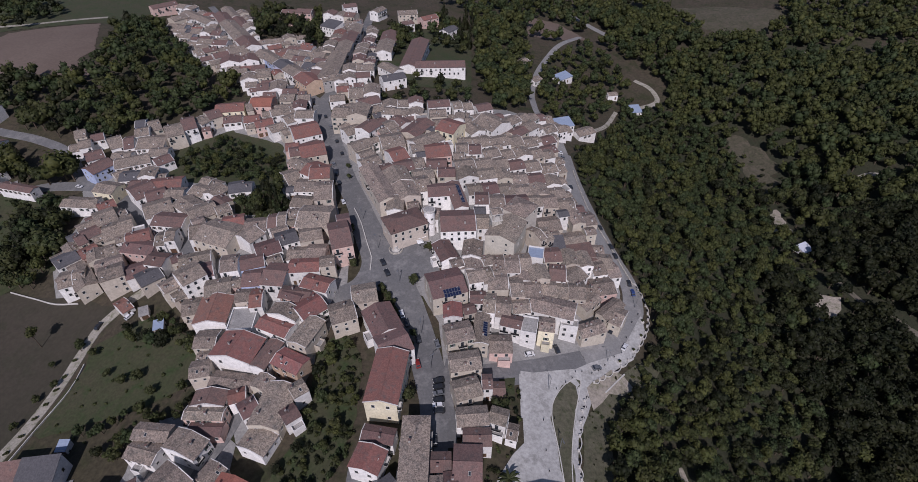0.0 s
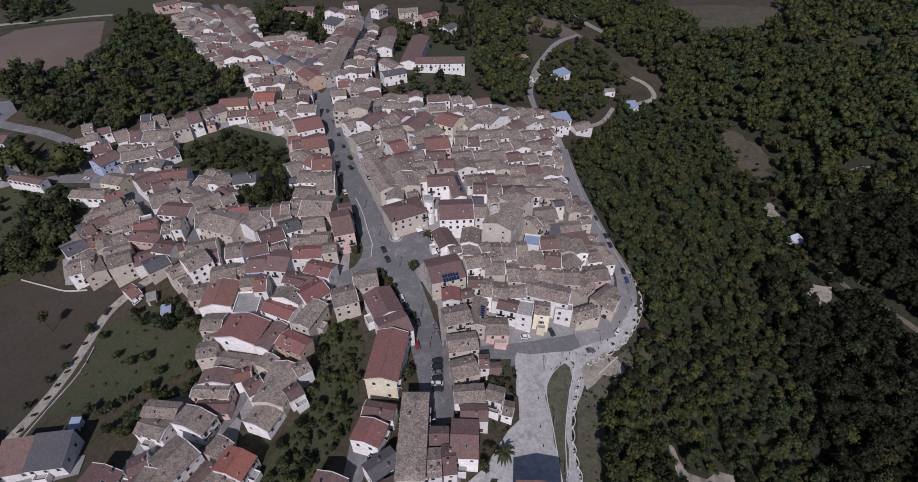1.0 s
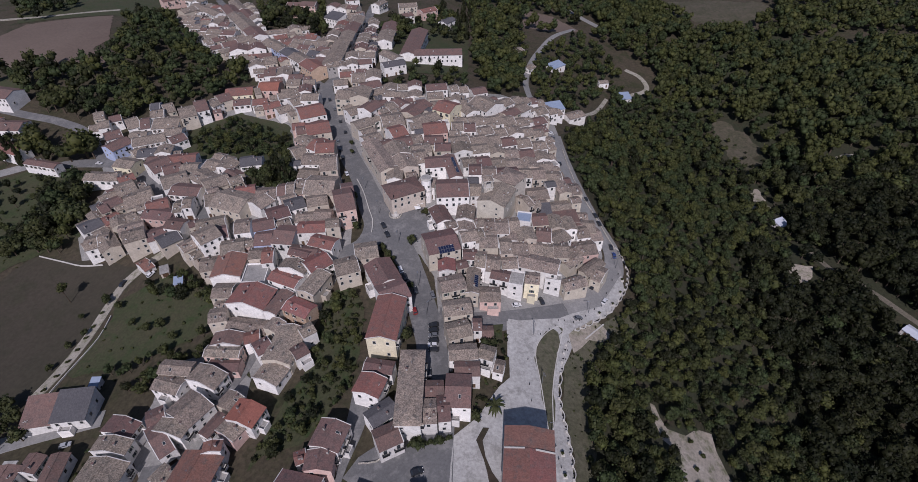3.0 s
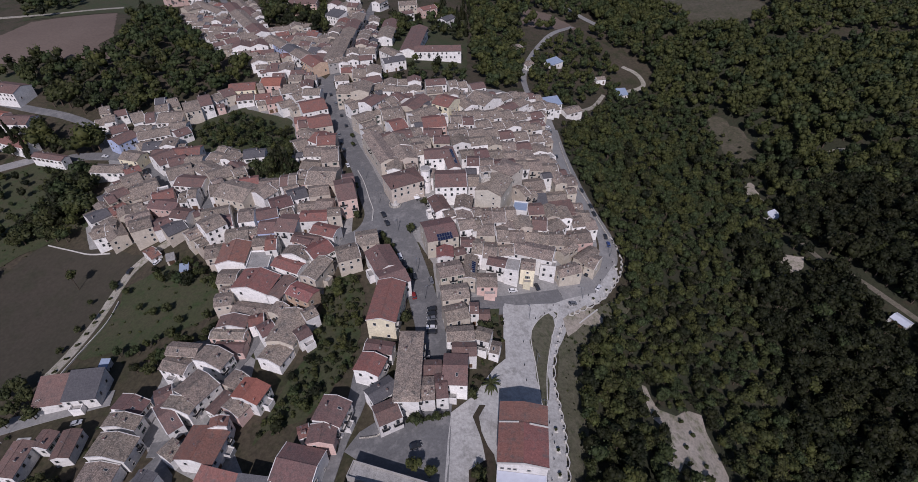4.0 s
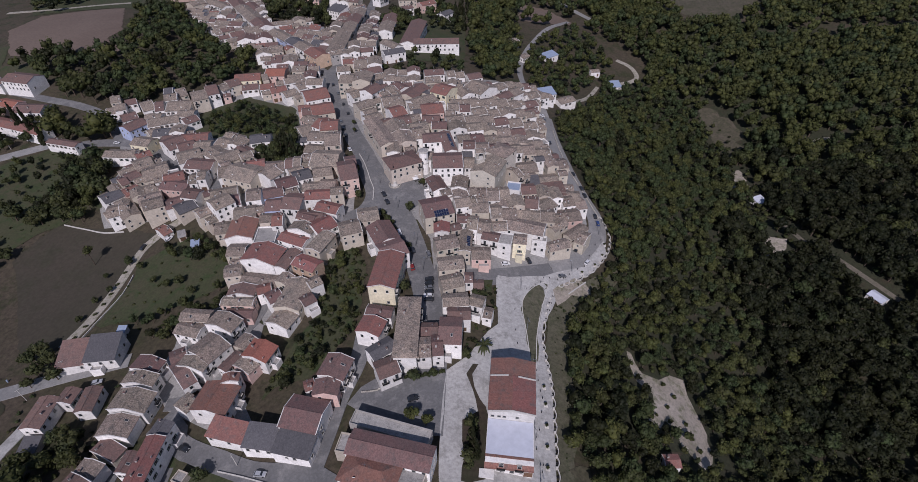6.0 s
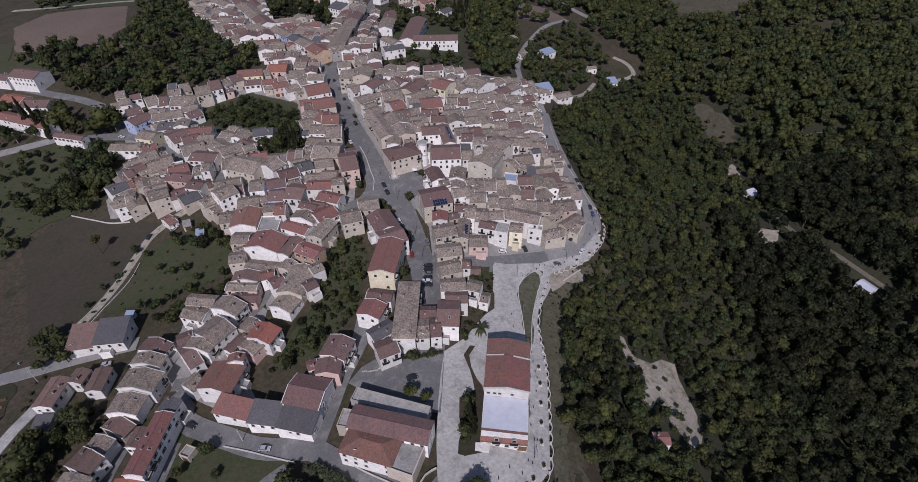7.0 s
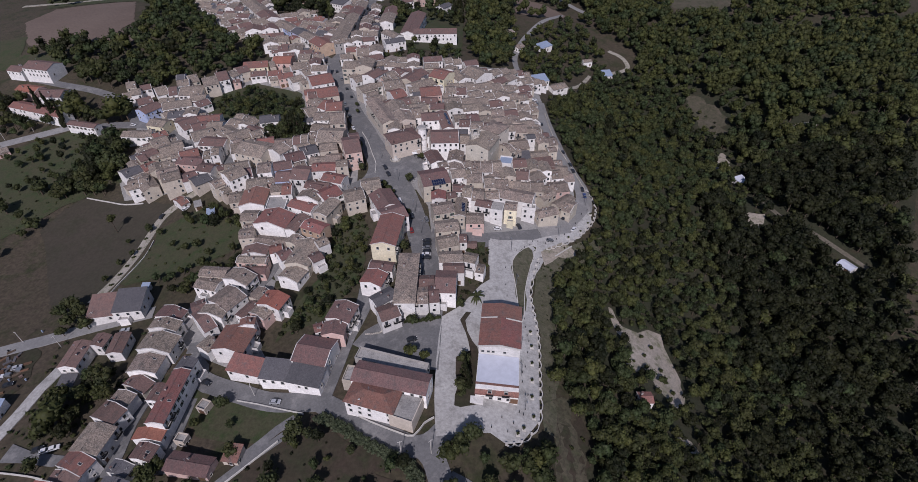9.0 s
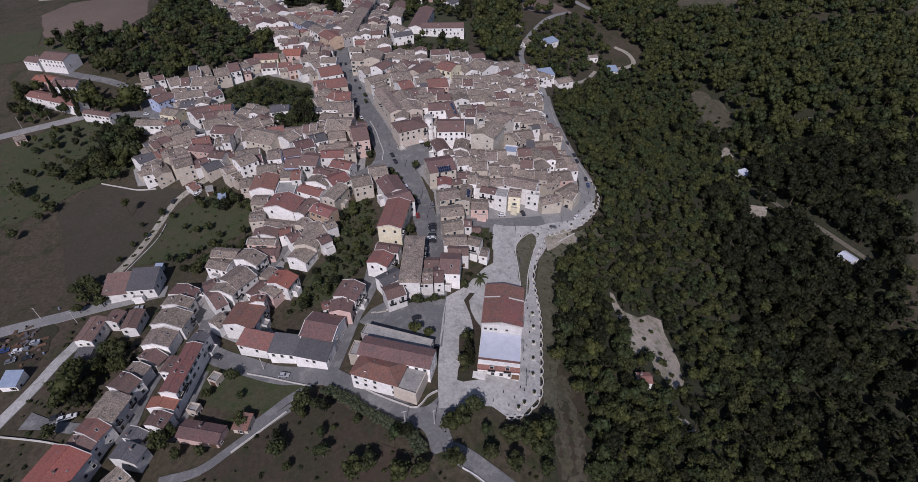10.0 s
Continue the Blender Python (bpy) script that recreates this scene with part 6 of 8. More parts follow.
row(-159.4, 228.7, -154.6, 229.3, 5.0, 4.0, "t", "b")
row(-168.3, 354.4, -163.7, 355.6, 4.7, 5.4, "f", "w", "f")
row(-147.3, 178.9, -142.7, 181.1, 4.9, 6.5, "f", "w", "f")
row(-236.9, 468.8, -233.1, 465.2, 4.9, 6.3, "t", "w")
row(-7.3, 273.3, -2.7, 272.7, 4.7, 4.0, "t", "w")
row(-226.8, 494.7, -223.2, 491.3, 4.9, 4.1, "t", "w")
row(-64.0, 374.5, -64.0, 379.5, 4.8, 5.2, "t", "p")
row(-21.3, 222.4, -16.7, 223.6, 4.7, 6.8, "g", "w")
row(-30.4, 265.6, -25.6, 266.4, 4.8, 6.1, "d", "w")
row(-240.4, 442.4, -235.6, 441.6, 5.2, 4.0, "t", "p")
row(-204.4, 498.1, -201.6, 493.9, 5.1, 5.3, "t", "w")
row(-152.2, 274.2, -147.8, 275.8, 4.8, 5.1, "d", "p")
row(-181.7, 168.1, -178.3, 171.9, 5.2, 5.8, "t", "w")
row(-160.1, 190.3, -155.9, 193.7, 4.8, 5.3, "t", "b")
row(-66.1, 259.5, -61.9, 262.5, 4.6, 6.7, "t", "b")
row(-22.4, 179.5, -17.6, 180.5, 4.6, 6.3, "t", "b")
row(-168.6, 235.6, -163.4, 236.4, 5.2, 4.9, "d", "b")
row(-66.0, 400.5, -66.0, 405.5, 4.8, 4.3, "t", "b")
row(-63.0, 362.5, -63.0, 367.5, 4.7, 5.9, "t", "w")
row(-54.0, 83.4, -50.0, 86.6, 5.2, 6.0, "d", "w")
row(-126.5, 276.4, -121.5, 277.6, 5.0, 4.4, "t", "b")
row(-174.0, 359.7, -170.0, 362.3, 5.0, 4.5, "t", "b")
row(-53.0, 91.5, -49.0, 94.5, 5.2, 6.9, "t", "w")
row(-65.0, 350.4, -65.0, 355.6, 4.9, 4.9, "f", "w", "f")
row(-248.7, 476.0, -245.3, 480.0, 5.2, 5.9, "t", "w")
row(-150.0, 167.8, -146.0, 170.2, 5.0, 5.9, "t", "w")
row(-110.8, 136.2, -107.2, 139.8, 4.8, 6.2, "t", "b")
row(50.8, 207.9, 55.2, 210.1, 4.8, 4.2, "t", "w")

# ---- trees ----


def ico():
    bm = bmesh.new()
    bmesh.ops.create_icosphere(bm, subdivisions=1, radius=1.0)
    bm.verts.ensure_lookup_table()
    v = np.array([p.co[:] for p in bm.verts])
    f = np.array([[q.index for q in p.verts] for p in bm.faces])
    bm.free()
    return v, f


ICO_V, ICO_F = ico()


def crown_arrays(rs, clumps, leaves, tall=1.0, cone=False):
    """A crown about 2 across and 2 tall round z = 0: a loose heap of leaf clumps, each clothed in small sprays that face all ways."""
    if cone:
        z = np.linspace(-.85, .95, clumps)
        a = rs.uniform(0, 6.28, clumps)
        reach = (.95 - z) * .24
        at = np.stack([np.cos(a) * reach, np.sin(a) * reach, z * 1.05], -1)
        size = .2 + (.95 - z) * .22
    else:
        d = rs.normal(size=(clumps, 3))
        d[:, 2] = abs(d[:, 2]) * .9 - .25
        d /= np.linalg.norm(d, axis=1)[:, None]
        at = d * rs.uniform(.28, .62, (clumps, 1)) * np.array([1, 1, .85 * tall])
        at[0] = (0, 0, -.05)
        size = rs.uniform(.3, .5, clumps)
        size[0] = .58
    v0 = ICO_V / np.linalg.norm(ICO_V[0])
    vs, fs, k = [], [], 0
    for p, q in zip(at, size):
        vs.append(p + v0 * q * .88 * (1 + rs.uniform(-.22, .14, (len(v0), 1))) * np.array([1, 1, .85]))
        fs.append(ICO_F + k)
        k += len(v0)
    own = rs.choice(clumps, leaves, p=size ** 2 / (size ** 2).sum())
    d = rs.normal(size=(leaves, 3))
    d[:, 2] = np.where(d[:, 2] < -.5, -d[:, 2], d[:, 2])
    d /= np.linalg.norm(d, axis=1)[:, None]
    spot = at[own] + d * (size[own] * rs.uniform(.8, 1.16, leaves))[:, None]
    face = d * .8 + np.array([0, 0, .35]) + rs.normal(size=(leaves, 3)) * .5
    face /= np.linalg.norm(face, axis=1)[:, None]
    a = np.cross(face, rs.normal(size=(leaves, 3)))
    a /= np.linalg.norm(a, axis=1)[:, None]
    b = np.cross(face, a)
    q = (rs.uniform(.05, .15, leaves) * (1.25 if leaves < 150 else 1))[:, None]
    quad = np.stack([spot - a * q, spot + b * q * .75 + face * q * .25, spot + a * q, spot - b * q * .75 - face * q * .25], 1).reshape(-1, 3)
    vs.append(quad)
    fs.append((np.array([[0, 1, 2], [0, 2, 3]])[None] + k + 4 * np.arange(leaves)[:, None, None]).reshape(-1, 3))
    return np.concatenate(vs), np.concatenate(fs)


def trunk_arrays(h, r):
    """A tapered trunk with three limbs."""
    vs, fs, k = [], [], 0
    for a, b, r0, r1 in (((0, 0, -.5), (0.03, 0.02, h), r, r * .55), ((0, 0, h * .6), (.5, .1, h * 1.3), r * .5, r * .2),
                         ((0, 0, h * .7), (-.4, .3, h * 1.35), r * .5, r * .2), ((0, 0, h * .8), (0, -.5, h * 1.4), r * .4, r * .2)):
        a, b, n = np.array(a), np.array(b), 5
        ring = np.array([(math.cos(2 * math.pi * i / n), math.sin(2 * math.pi * i / n), 0) for i in range(n)])
        vs.append(np.concatenate([a + ring * r0, b + ring * r1]))
        fs.append(np.array([t for i in range(n) for t in ((i, (i + 1) % n, n + (i + 1) % n), (i, n + (i + 1) % n, n + i))]) + k)
        k += 2 * n
    return np.concatenate(vs), np.concatenate(fs)


def raw_mesh(name, v, f, mats, mi=None):
    me = bpy.data.meshes.new(name)
    me.vertices.add(len(v))
    me.vertices.foreach_set("co", np.ascontiguousarray(v, dtype=np.float32).ravel())
    me.loops.add(f.size)
    me.loops.foreach_set("vertex_index", np.ascontiguousarray(f, dtype=np.int32).ravel())
    me.polygons.add(len(f))
    me.polygons.foreach_set("loop_start", np.arange(0, f.size, 3, dtype=np.int32))
    for m in mats:
        me.materials.append(m)
    if mi is not None:
        me.polygons.foreach_set("material_index", mi)
    me.update(calc_edges=True)
    return me


rs = np.random.default_rng(11)
CROWNS = [crown_arrays(rs, 7, 150, t) for t in (0.9, 1.0, 1.15, 1.3, 1.0, 1.2)]
CROWNS_FAR = [crown_arrays(rs, 5, 70, t) for t in (0.9, 1.0, 1.15, 1.3)]
CROWNS_OPEN = [crown_arrays(rs, 9, 260, t) for t in (0.9, 1.0, 1.15, 1.3, 1.0, 1.2)]
CONES = [crown_arrays(rs, 12, 320, cone=True) for _ in range(2)]
CROWN_ME = [raw_mesh("crown", v, f, [LEAF]) for v, f in CROWNS_OPEN]
CROWN_DARK = [raw_mesh("crown", v, f, [LEAF_S]) for v, f in CROWNS_OPEN]
CROWN_LIGHT = [raw_mesh("crown", v, f, [LEAF_L]) for v, f in CROWNS_OPEN]
CONE_ME = [raw_mesh("crown", v, f, [LEAF_D]) for v, f in CONES]
TRUNK_V, TRUNK_F = trunk_arrays(1.0, 0.09)
TRUNK_ME = raw_mesh("trunk", TRUNK_V, TRUNK_F, [BARK])


def free_of_built(x, y, margin):
    """True where no house, street or open field stands within the margin."""
    ok = np.ones(len(x), bool)
    for hx, hy, l, d, turn in FOOT:
        c, s = math.cos(radians(turn)), math.sin(radians(turn))
        u, v = (x - hx) * c + (y - hy) * s, -(x - hx) * s + (y - hy) * c
        ok &= ~((abs(u) < l + margin) & (abs(v) < d + margin))
    for line, width in ROADS:
        near = (x > line[:, 0].min() - 9) & (x < line[:, 0].max() + 9) & (y > line[:, 1].min() - 9) & (y < line[:, 1].max() + 9) & ok
        i = np.nonzero(near)[0]
        if len(i):
            dist = np.sqrt(((np.stack([x[i], y[i]], -1)[:, None] - line[None]) ** 2).sum(-1)).min(1)
            ok[i[dist < width / 2 + margin]] = False
    for poly in OPEN:
        ok &= ~inside(poly, x, y)
    return ok


def near_edge(poly, x, y, gap):
    """Which of the points lie in the polygon or within the gap of its edge."""
    r = inside(poly, x, y)
    for (x0, y0), (x1, y1) in zip(poly, poly[1:] + poly[:1]):
        dx, dy = x1 - x0, y1 - y0
        t = np.clip(((x - x0) * dx + (y - y0) * dy) / max(dx * dx + dy * dy, 1e-9), 0, 1)
        r |= np.hypot(x - x0 - t * dx, y - y0 - t * dy) < gap
    return r


def scatter(poly, spacing, seed, margin):
    g = np.random.default_rng(seed)
    xs, ys = [p[0] for p in poly], [p[1] for p in poly]
    gx, gy = np.meshgrid(np.arange(min(xs), max(xs), spacing), np.arange(min(ys), max(ys), spacing))
    x = (gx + g.uniform(-.6, .6, gx.shape) * spacing).ravel()
    y = (gy + g.uniform(-.6, .6, gy.shape) * spacing).ravel()
    k = inside(poly, x, y)
    x, y = x[k], y[k]
    k = free_of_built(x, y, margin)
    for p in SPARSE:
        k &= ~near_edge(p, x, y, 1.2)
    return x[k], y[k], g


WOOD_LEAVES = [LEAF, BARK, LEAF_D, LEAF_L, LEAF_O, LEAF_B]


def wood(name, poly, spacing, size, dark=0.3, light=0.06, fresh=0.15):
    """Woodland: many crowns and trunks in one mesh, uneven in size, height and tone. dark: share of dark crowns, high
    where shade is put into the leaf colour.
    """
    close = 0.83
    x, y, g = scatter(poly, spacing * close, len(name) * 7 + int(abs(poly[0][0])), 1.0 * size + 0.6)
    vs, fs, mi, k = [], [], [], 0
    z = land(x, y)
    for i in range(len(x)):
        far = y[i] > 290
        cv, cf = (CROWNS_FAR if far else CROWNS)[g.integers(4 if far else 6)]
        stand = noise.noise((x[i] * .045, y[i] * .045, 5.0)) + .6 * noise.noise((x[i] * .13, y[i] * .13, 8.0))
        r = size * (g.uniform(.6, 1.2) + .2 * stand) * spacing / 6 * 3.7
        r = max(r, 1.1)
        h = r * g.uniform(.85, 1.35)
        a = g.uniform(0, 6.28)
        c, s = math.cos(a), math.sin(a)
        lift = h * g.uniform(.9, 1.2) + 0.3
        v = np.stack([x[i] + (cv[:, 0] * c - cv[:, 1] * s) * r, y[i] + (cv[:, 0] * s + cv[:, 1] * c) * r, z[i] + lift + cv[:, 2] * h], -1)
        vs.append(v)
        fs.append(cf + k)
        u, tone = g.random(), stand + g.normal() * .35
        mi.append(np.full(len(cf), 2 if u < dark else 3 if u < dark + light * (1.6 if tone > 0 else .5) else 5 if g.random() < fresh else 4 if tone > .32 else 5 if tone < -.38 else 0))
        k += len(v)
        if not far:
            v = TRUNK_V * np.array([r * .9, r * .9, lift]) + np.array([x[i], y[i], z[i]])
            vs.append(v)
            fs.append(TRUNK_F + k)
            mi.append(np.ones(len(TRUNK_F), int))
            k += len(v)
    if not vs:
        return
    me = raw_mesh(name, np.concatenate(vs), np.concatenate(fs), WOOD_LEAVES, np.concatenate(mi).astype(np.int32))
    return tagged(new(name, me), "dense dark green broadleaf trees and shrubs on the slope", "woodland", kind="stuff")


wood("east_slope", [(63, 260), (64, 222), (68, 191), (71, 172), (75, 158), (79, 148), (79, 132), (75, 117), (111, 154), (152, 189), (181, 175), (202, 241), (218, 290), (198, 346), (171, 388), (126, 368), (92, 295), (71, 272)], 6.16, 1, 0.1, 0.26, 0.55)
# shade over the valley is painted in: nine crowns in ten take the dark leaves
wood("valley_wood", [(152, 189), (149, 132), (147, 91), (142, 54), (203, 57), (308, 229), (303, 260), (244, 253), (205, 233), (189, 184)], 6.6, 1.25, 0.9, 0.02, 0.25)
wood("near_wood", [(52, 96), (63, 95), (71, 75), (76, 49), (74, 32), (86, 27), (94, -3), (31, -13), (27, 4), (36, 9), (41, 38), (45, 66)], 5.28, 1.05, 0.16, 0.14, 0.15)
# same painted shade lower down: 0.92 of the crowns in dark leaf colour
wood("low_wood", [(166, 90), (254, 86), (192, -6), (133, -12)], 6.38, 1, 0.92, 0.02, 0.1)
wood("low_slope", [(51, 15), (67, 18), (92, 36), (101, 31), (135, 83), (166, 91), (133, -12), (39, -27)], 5.72, 1, 0.4, 0.16, 0.1)
wood("far_wood", [(201, 543), (210, 498), (235, 470), (271, 472), (316, 507), (335, 473), (352, 442), (433, 416), (303, 219), (250, 251), (221, 289), (198, 345), (171, 387), (172, 414), (143, 453), (125, 477), (141, 498), (140, 523), (140, 559)], 8.25, 1.2, 0, 0.48, 0.4)
wood("garden_wood", [(61, 383), (80, 432), (116, 475), (137, 420), (138, 373), (111, 341), (88, 307), (76, 301), (67, 314), (54, 314)], 8.25, 0.8, 0.04, 0.32, 0.5)
wood("school_wood", [(12, 511), (63, 519), (58, 434), (60, 394), (48, 321), (38, 300), (22, 300), (12, 334), (14, 413)], 8.25, 1.1, 0.02, 0.4, 0.5)
wood("school_garden", [(-48, 323), (-24, 339), (6, 331), (10, 303), (-14, 292), (-37, 292), (-50, 304)], 9.9, 0.6)
wood("upper_wood", [(-196, 508), (-169, 508), (-123, 487), (-107, 431), (-105, 395), (-141, 423), (-164, 433)], 8.8, 1.1)
wood("west_wood", [(-269, 362), (-266, 387), (-295, 465), (-263, 474), (-207, 391), (-177, 356), (-152, 339), (-144, 314), (-155, 302), (-186, 289), (-204, 276), (-223, 269), (-244, 287), (-265, 313), (-286, 329), (-272, 343)], 8.8, 1, 0.08, 0.2, 0.55)
wood("far_west_wood", [(-325, 321), (-311, 342), (-290, 343), (-266, 306), (-223, 282), (-249, 273), (-287, 299), (-308, 315)], 8.8, 1.1, 0.3, 0.08)
wood("hill_garden", [(-162, 247), (-149, 261), (-134, 273), (-110, 253), (-95, 241), (-90, 220), (-98, 215), (-119, 224), (-140, 227)], 5.06, 0.85, 0.15, 0.2, 0.5)
wood("pine_garden", [(-106, 207), (-87, 211), (-76, 189), (-79, 179), (-92, 181), (-105, 189)], 6.6, 1)
wood("west_trees", [(-222, 207), (-206, 211), (-192, 193), (-186, 173), (-180, 156), (-193, 162), (-217, 160), (-215, 173), (-208, 181)], 7.7, 1.2)
wood("terrace_garden", [(-48, 89), (-49, 112), (-40, 116), (-33, 108), (-32, 90), (-33, 74), (-39, 61), (-46, 55), (-54, 50), (-61, 47), (-56, 63), (-51, 76)], 6.4, 0.62, 0.15, 0.1)
wood("orchard", [(-131, 134), (-111, 134), (-93, 118), (-91, 108), (-111, 117), (-122, 119)], 5.5, 0.8)
wood("orchard_low", [(-130, 88), (-109, 94), (-90, 102), (-89, 91), (-104, 82), (-110, 75), (-122, 84)], 6.05, 0.75)
wood("lower_bushes", [(-135, 30), (-133, 37), (-118, 39), (-111, 26), (-121, 23), (-120, 10), (-127, 9), (-134, 13)], 5.5, 0.8)
wood("bank_bushes", [(-53, 10), (-40, 13), (-20, 1), (3, 6), (16, 9), (21, 4), (28, 5), (27, -5), (-53, -5)], 9.9, 0.5)
wood("mid_slope", [(75, 124), (111, 154), (152, 189), (149, 132), (147, 91), (143, 54), (68, 38), (64, 62), (60, 81), (53, 94), (50, 99), (63, 108)], 5.72, 0.95, 0.24, 0.22, 0.3)
wood("left_wood", [(-310, 259), (-266, 262), (-236, 243), (-231, 230), (-251, 234), (-262, 217), (-285, 211)], 7.7, 1, 0.4, 0.1)
wood("left_low", [(-221, 173), (-218, 183), (-198, 182), (-181, 157), (-207, 159), (-218, 158)], 7.7, 0.9)
wood("edge_wood", [(22, 2), (29, 4), (36, 8), (37, -6), (22, -7)], 6.6, 0.9, 0.1, 0.1)
wood("top_wood", [(-19, 555), (91, 581), (125, 529), (127, 505), (86, 461), (60, 466), (61, 524), (25, 492), (9, 526)], 8.8, 1.1, 0.04, 0.35, 0.45)
wood("top_wood_west", [(-446, 532), (-390, 525), (-356, 488), (-361, 454), (-384, 443)], 8.8, 1)
wood("top_wood_east", [(94, 582), (171, 580), (198, 568), (211, 531), (226, 492), (199, 488), (153, 499), (147, 522)], 8.8, 1.1, 0.02, 0.4, 0.45)
wood("top_wood_far", [(316, 552), (485, 530), (423, 440), (326, 474), (302, 505)], 8.8, 1.1, 0, 0.5, 0.4)
wood("street_wood", [(-63, 432), (-60, 471), (-47, 453), (-35, 465), (-31, 440), (-44, 416), (-49, 374), (-55, 382)], 7.7, 0.9)
wood("villa_wood", [(-26, 475), (-14, 520), (8, 451), (7, 396), (-7, 414), (-21, 418)], 7.7, 0.9)
wood("upper_green", [(-70, 433), (-52, 456), (-31, 441), (-23, 410), (-39, 415), (-50, 387), (-58, 375)], 7.7, 0.8)
wood("clearing_wood", [(217, 288), (233, 289), (253, 250), (233, 232), (204, 230), (201, 241), (196, 262), (202, 273)], 7.15, 1.1, 0.3, 0.05)
wood("plot_bushes", [(-279, 210), (-261, 214), (-244, 220), (-224, 214), (-214, 193), (-208, 185), (-214, 170), (-228, 163), (-248, 164)], 11, 0.4, 0.2, 0.2)


CROWNS_LOW = [crown_arrays(rs, 3, 36, t) for t in (0.8, 0.9, 1.0, 0.85)]


def scrub(name, poly, spacing, size, share=1.0, leaves=(0.25, 0.15), tall=.45):
    """Undergrowth: low bushes between and in front of the trees, one mesh."""
    g = np.random.default_rng(int(abs(poly[0][0])) + len(name))
    xs, ys = [p[0] for p in poly], [p[1] for p in poly]
    gx, gy = np.meshgrid(np.arange(min(xs), max(xs), spacing), np.arange(min(ys), max(ys), spacing))
    x = (gx + g.uniform(-.6, .6, gx.shape) * spacing).ravel()
    y = (gy + g.uniform(-.6, .6, gy.shape) * spacing).ravel()
    k = inside(poly, x, y) & (g.random(len(x)) < share)
    x, y = x[k], y[k]
    k = free_of_built(x, y, .8)
    for p in SPARSE:
        k &= ~inside(p, x, y) | (g.random(len(x)) < (.35 if p in THIN else .1))
    x, y = x[k], y[k]
    z = land(x, y)
    vs, fs, mi, n = [], [], [], 0
    for i in range(len(x)):
        cv, cf = CROWNS_LOW[g.integers(4)]
        r = size * g.uniform(.6, 1.4)
        a = g.uniform(0, 6.28)
        c, q = math.cos(a), math.sin(a)
        vs.append(np.stack([x[i] + (cv[:, 0] * c - cv[:, 1] * q) * r, y[i] + (cv[:, 0] * q + cv[:, 1] * c) * r, z[i] + r * tall + cv[:, 2] * r * .8], -1))
        fs.append(cf + n)
        u = g.random()
        mi.append(np.full(len(cf), 2 if u < leaves[0] else 4 if u < leaves[0] + leaves[1] else 5 if u < .65 else 0))
        n += len(cv)
    me = raw_mesh(name, np.concatenate(vs), np.concatenate(fs), WOOD_LEAVES, np.concatenate(mi).astype(np.int32))
    return tagged(new(name, me), "low dark green bushes and brambles under the trees", "undergrowth", kind="stuff")


scrub("slope_scrub", [(51, 15), (41, 38), (46, 66), (52, 96), (63, 108), (75, 121), (82, 140), (76, 158), (70, 190), (66, 230), (66, 262), (92, 295), (126, 366), (172, 388), (222, 290), (255, 88), (192, -6), (39, -27)], 5.2, 2.2, tall=.9)
scrub("belvedere_scrub", [(43, 88), (46, 100), (56, 110), (66, 118), (76, 128), (74, 112), (62, 98), (50, 84)], 2.6, .9, .55, tall=.3)
scrub("verge_scrub", [(40, 90), (46, 96), (50, 94), (48, 71), (44, 41), (40, 12), (37, 13), (39.5, 50), (38.5, 71)], 2.4, .5, .3, tall=.3)
scrub("road_scrub", [(-152, 56), (-140, 58), (-139, 30), (-143, 10), (-149, 8), (-147, 30)], 2.6, 1.0, .55)
scrub("row_scrub", [(-128, 40), (-112, 36), (-112, 8), (-124, 10)], 2.8, 1.4, .6, tall=.7)
scrub("court_scrub", [(9, 62), (16, 74), (20, 80), (21, 103), (15, 103), (12, 92), (13, 80), (8, 68)], 2.1, 1.2, .7, tall=.7)
scrub("terrace_scrub", [(-48, 89), (-49, 112), (-40, 116), (-33, 108), (-32, 90), (-33, 74), (-39, 61), (-46, 55), (-54, 50), (-61, 47), (-56, 63), (-51, 76)], 2.4, 1.3, .9, tall=.6)
scrub("meadow_scrub", [(-142, 120), (-124, 132), (-97, 120), (-88, 104), (-92, 88), (-108, 78), (-124, 84), (-142, 90)], 4.5, 0.9, .35)
scrub("bank_scrub", [(-69, -4), (-51, 9), (-40, 12), (-21, 3), (0, -8), (28, 6), (40, 12), (50, 20), (46, -5), (38, -20), (-68, -22)], 4.0, 0.9, .4)
scrub("plot_scrub", [(-288, 201), (-245, 227), (-204, 217), (-184, 168), (-198, 160), (-223, 133), (-237, 124)], 5.0, 0.9, .5)
scrub("yard_scrub", [(-135, 30), (-133, 52), (-112, 60), (-110, 26), (-112, -4), (-122, -22), (-145, -10), (-143, 30)], 3.4, 1.1, .5)

# ---- single trees ----


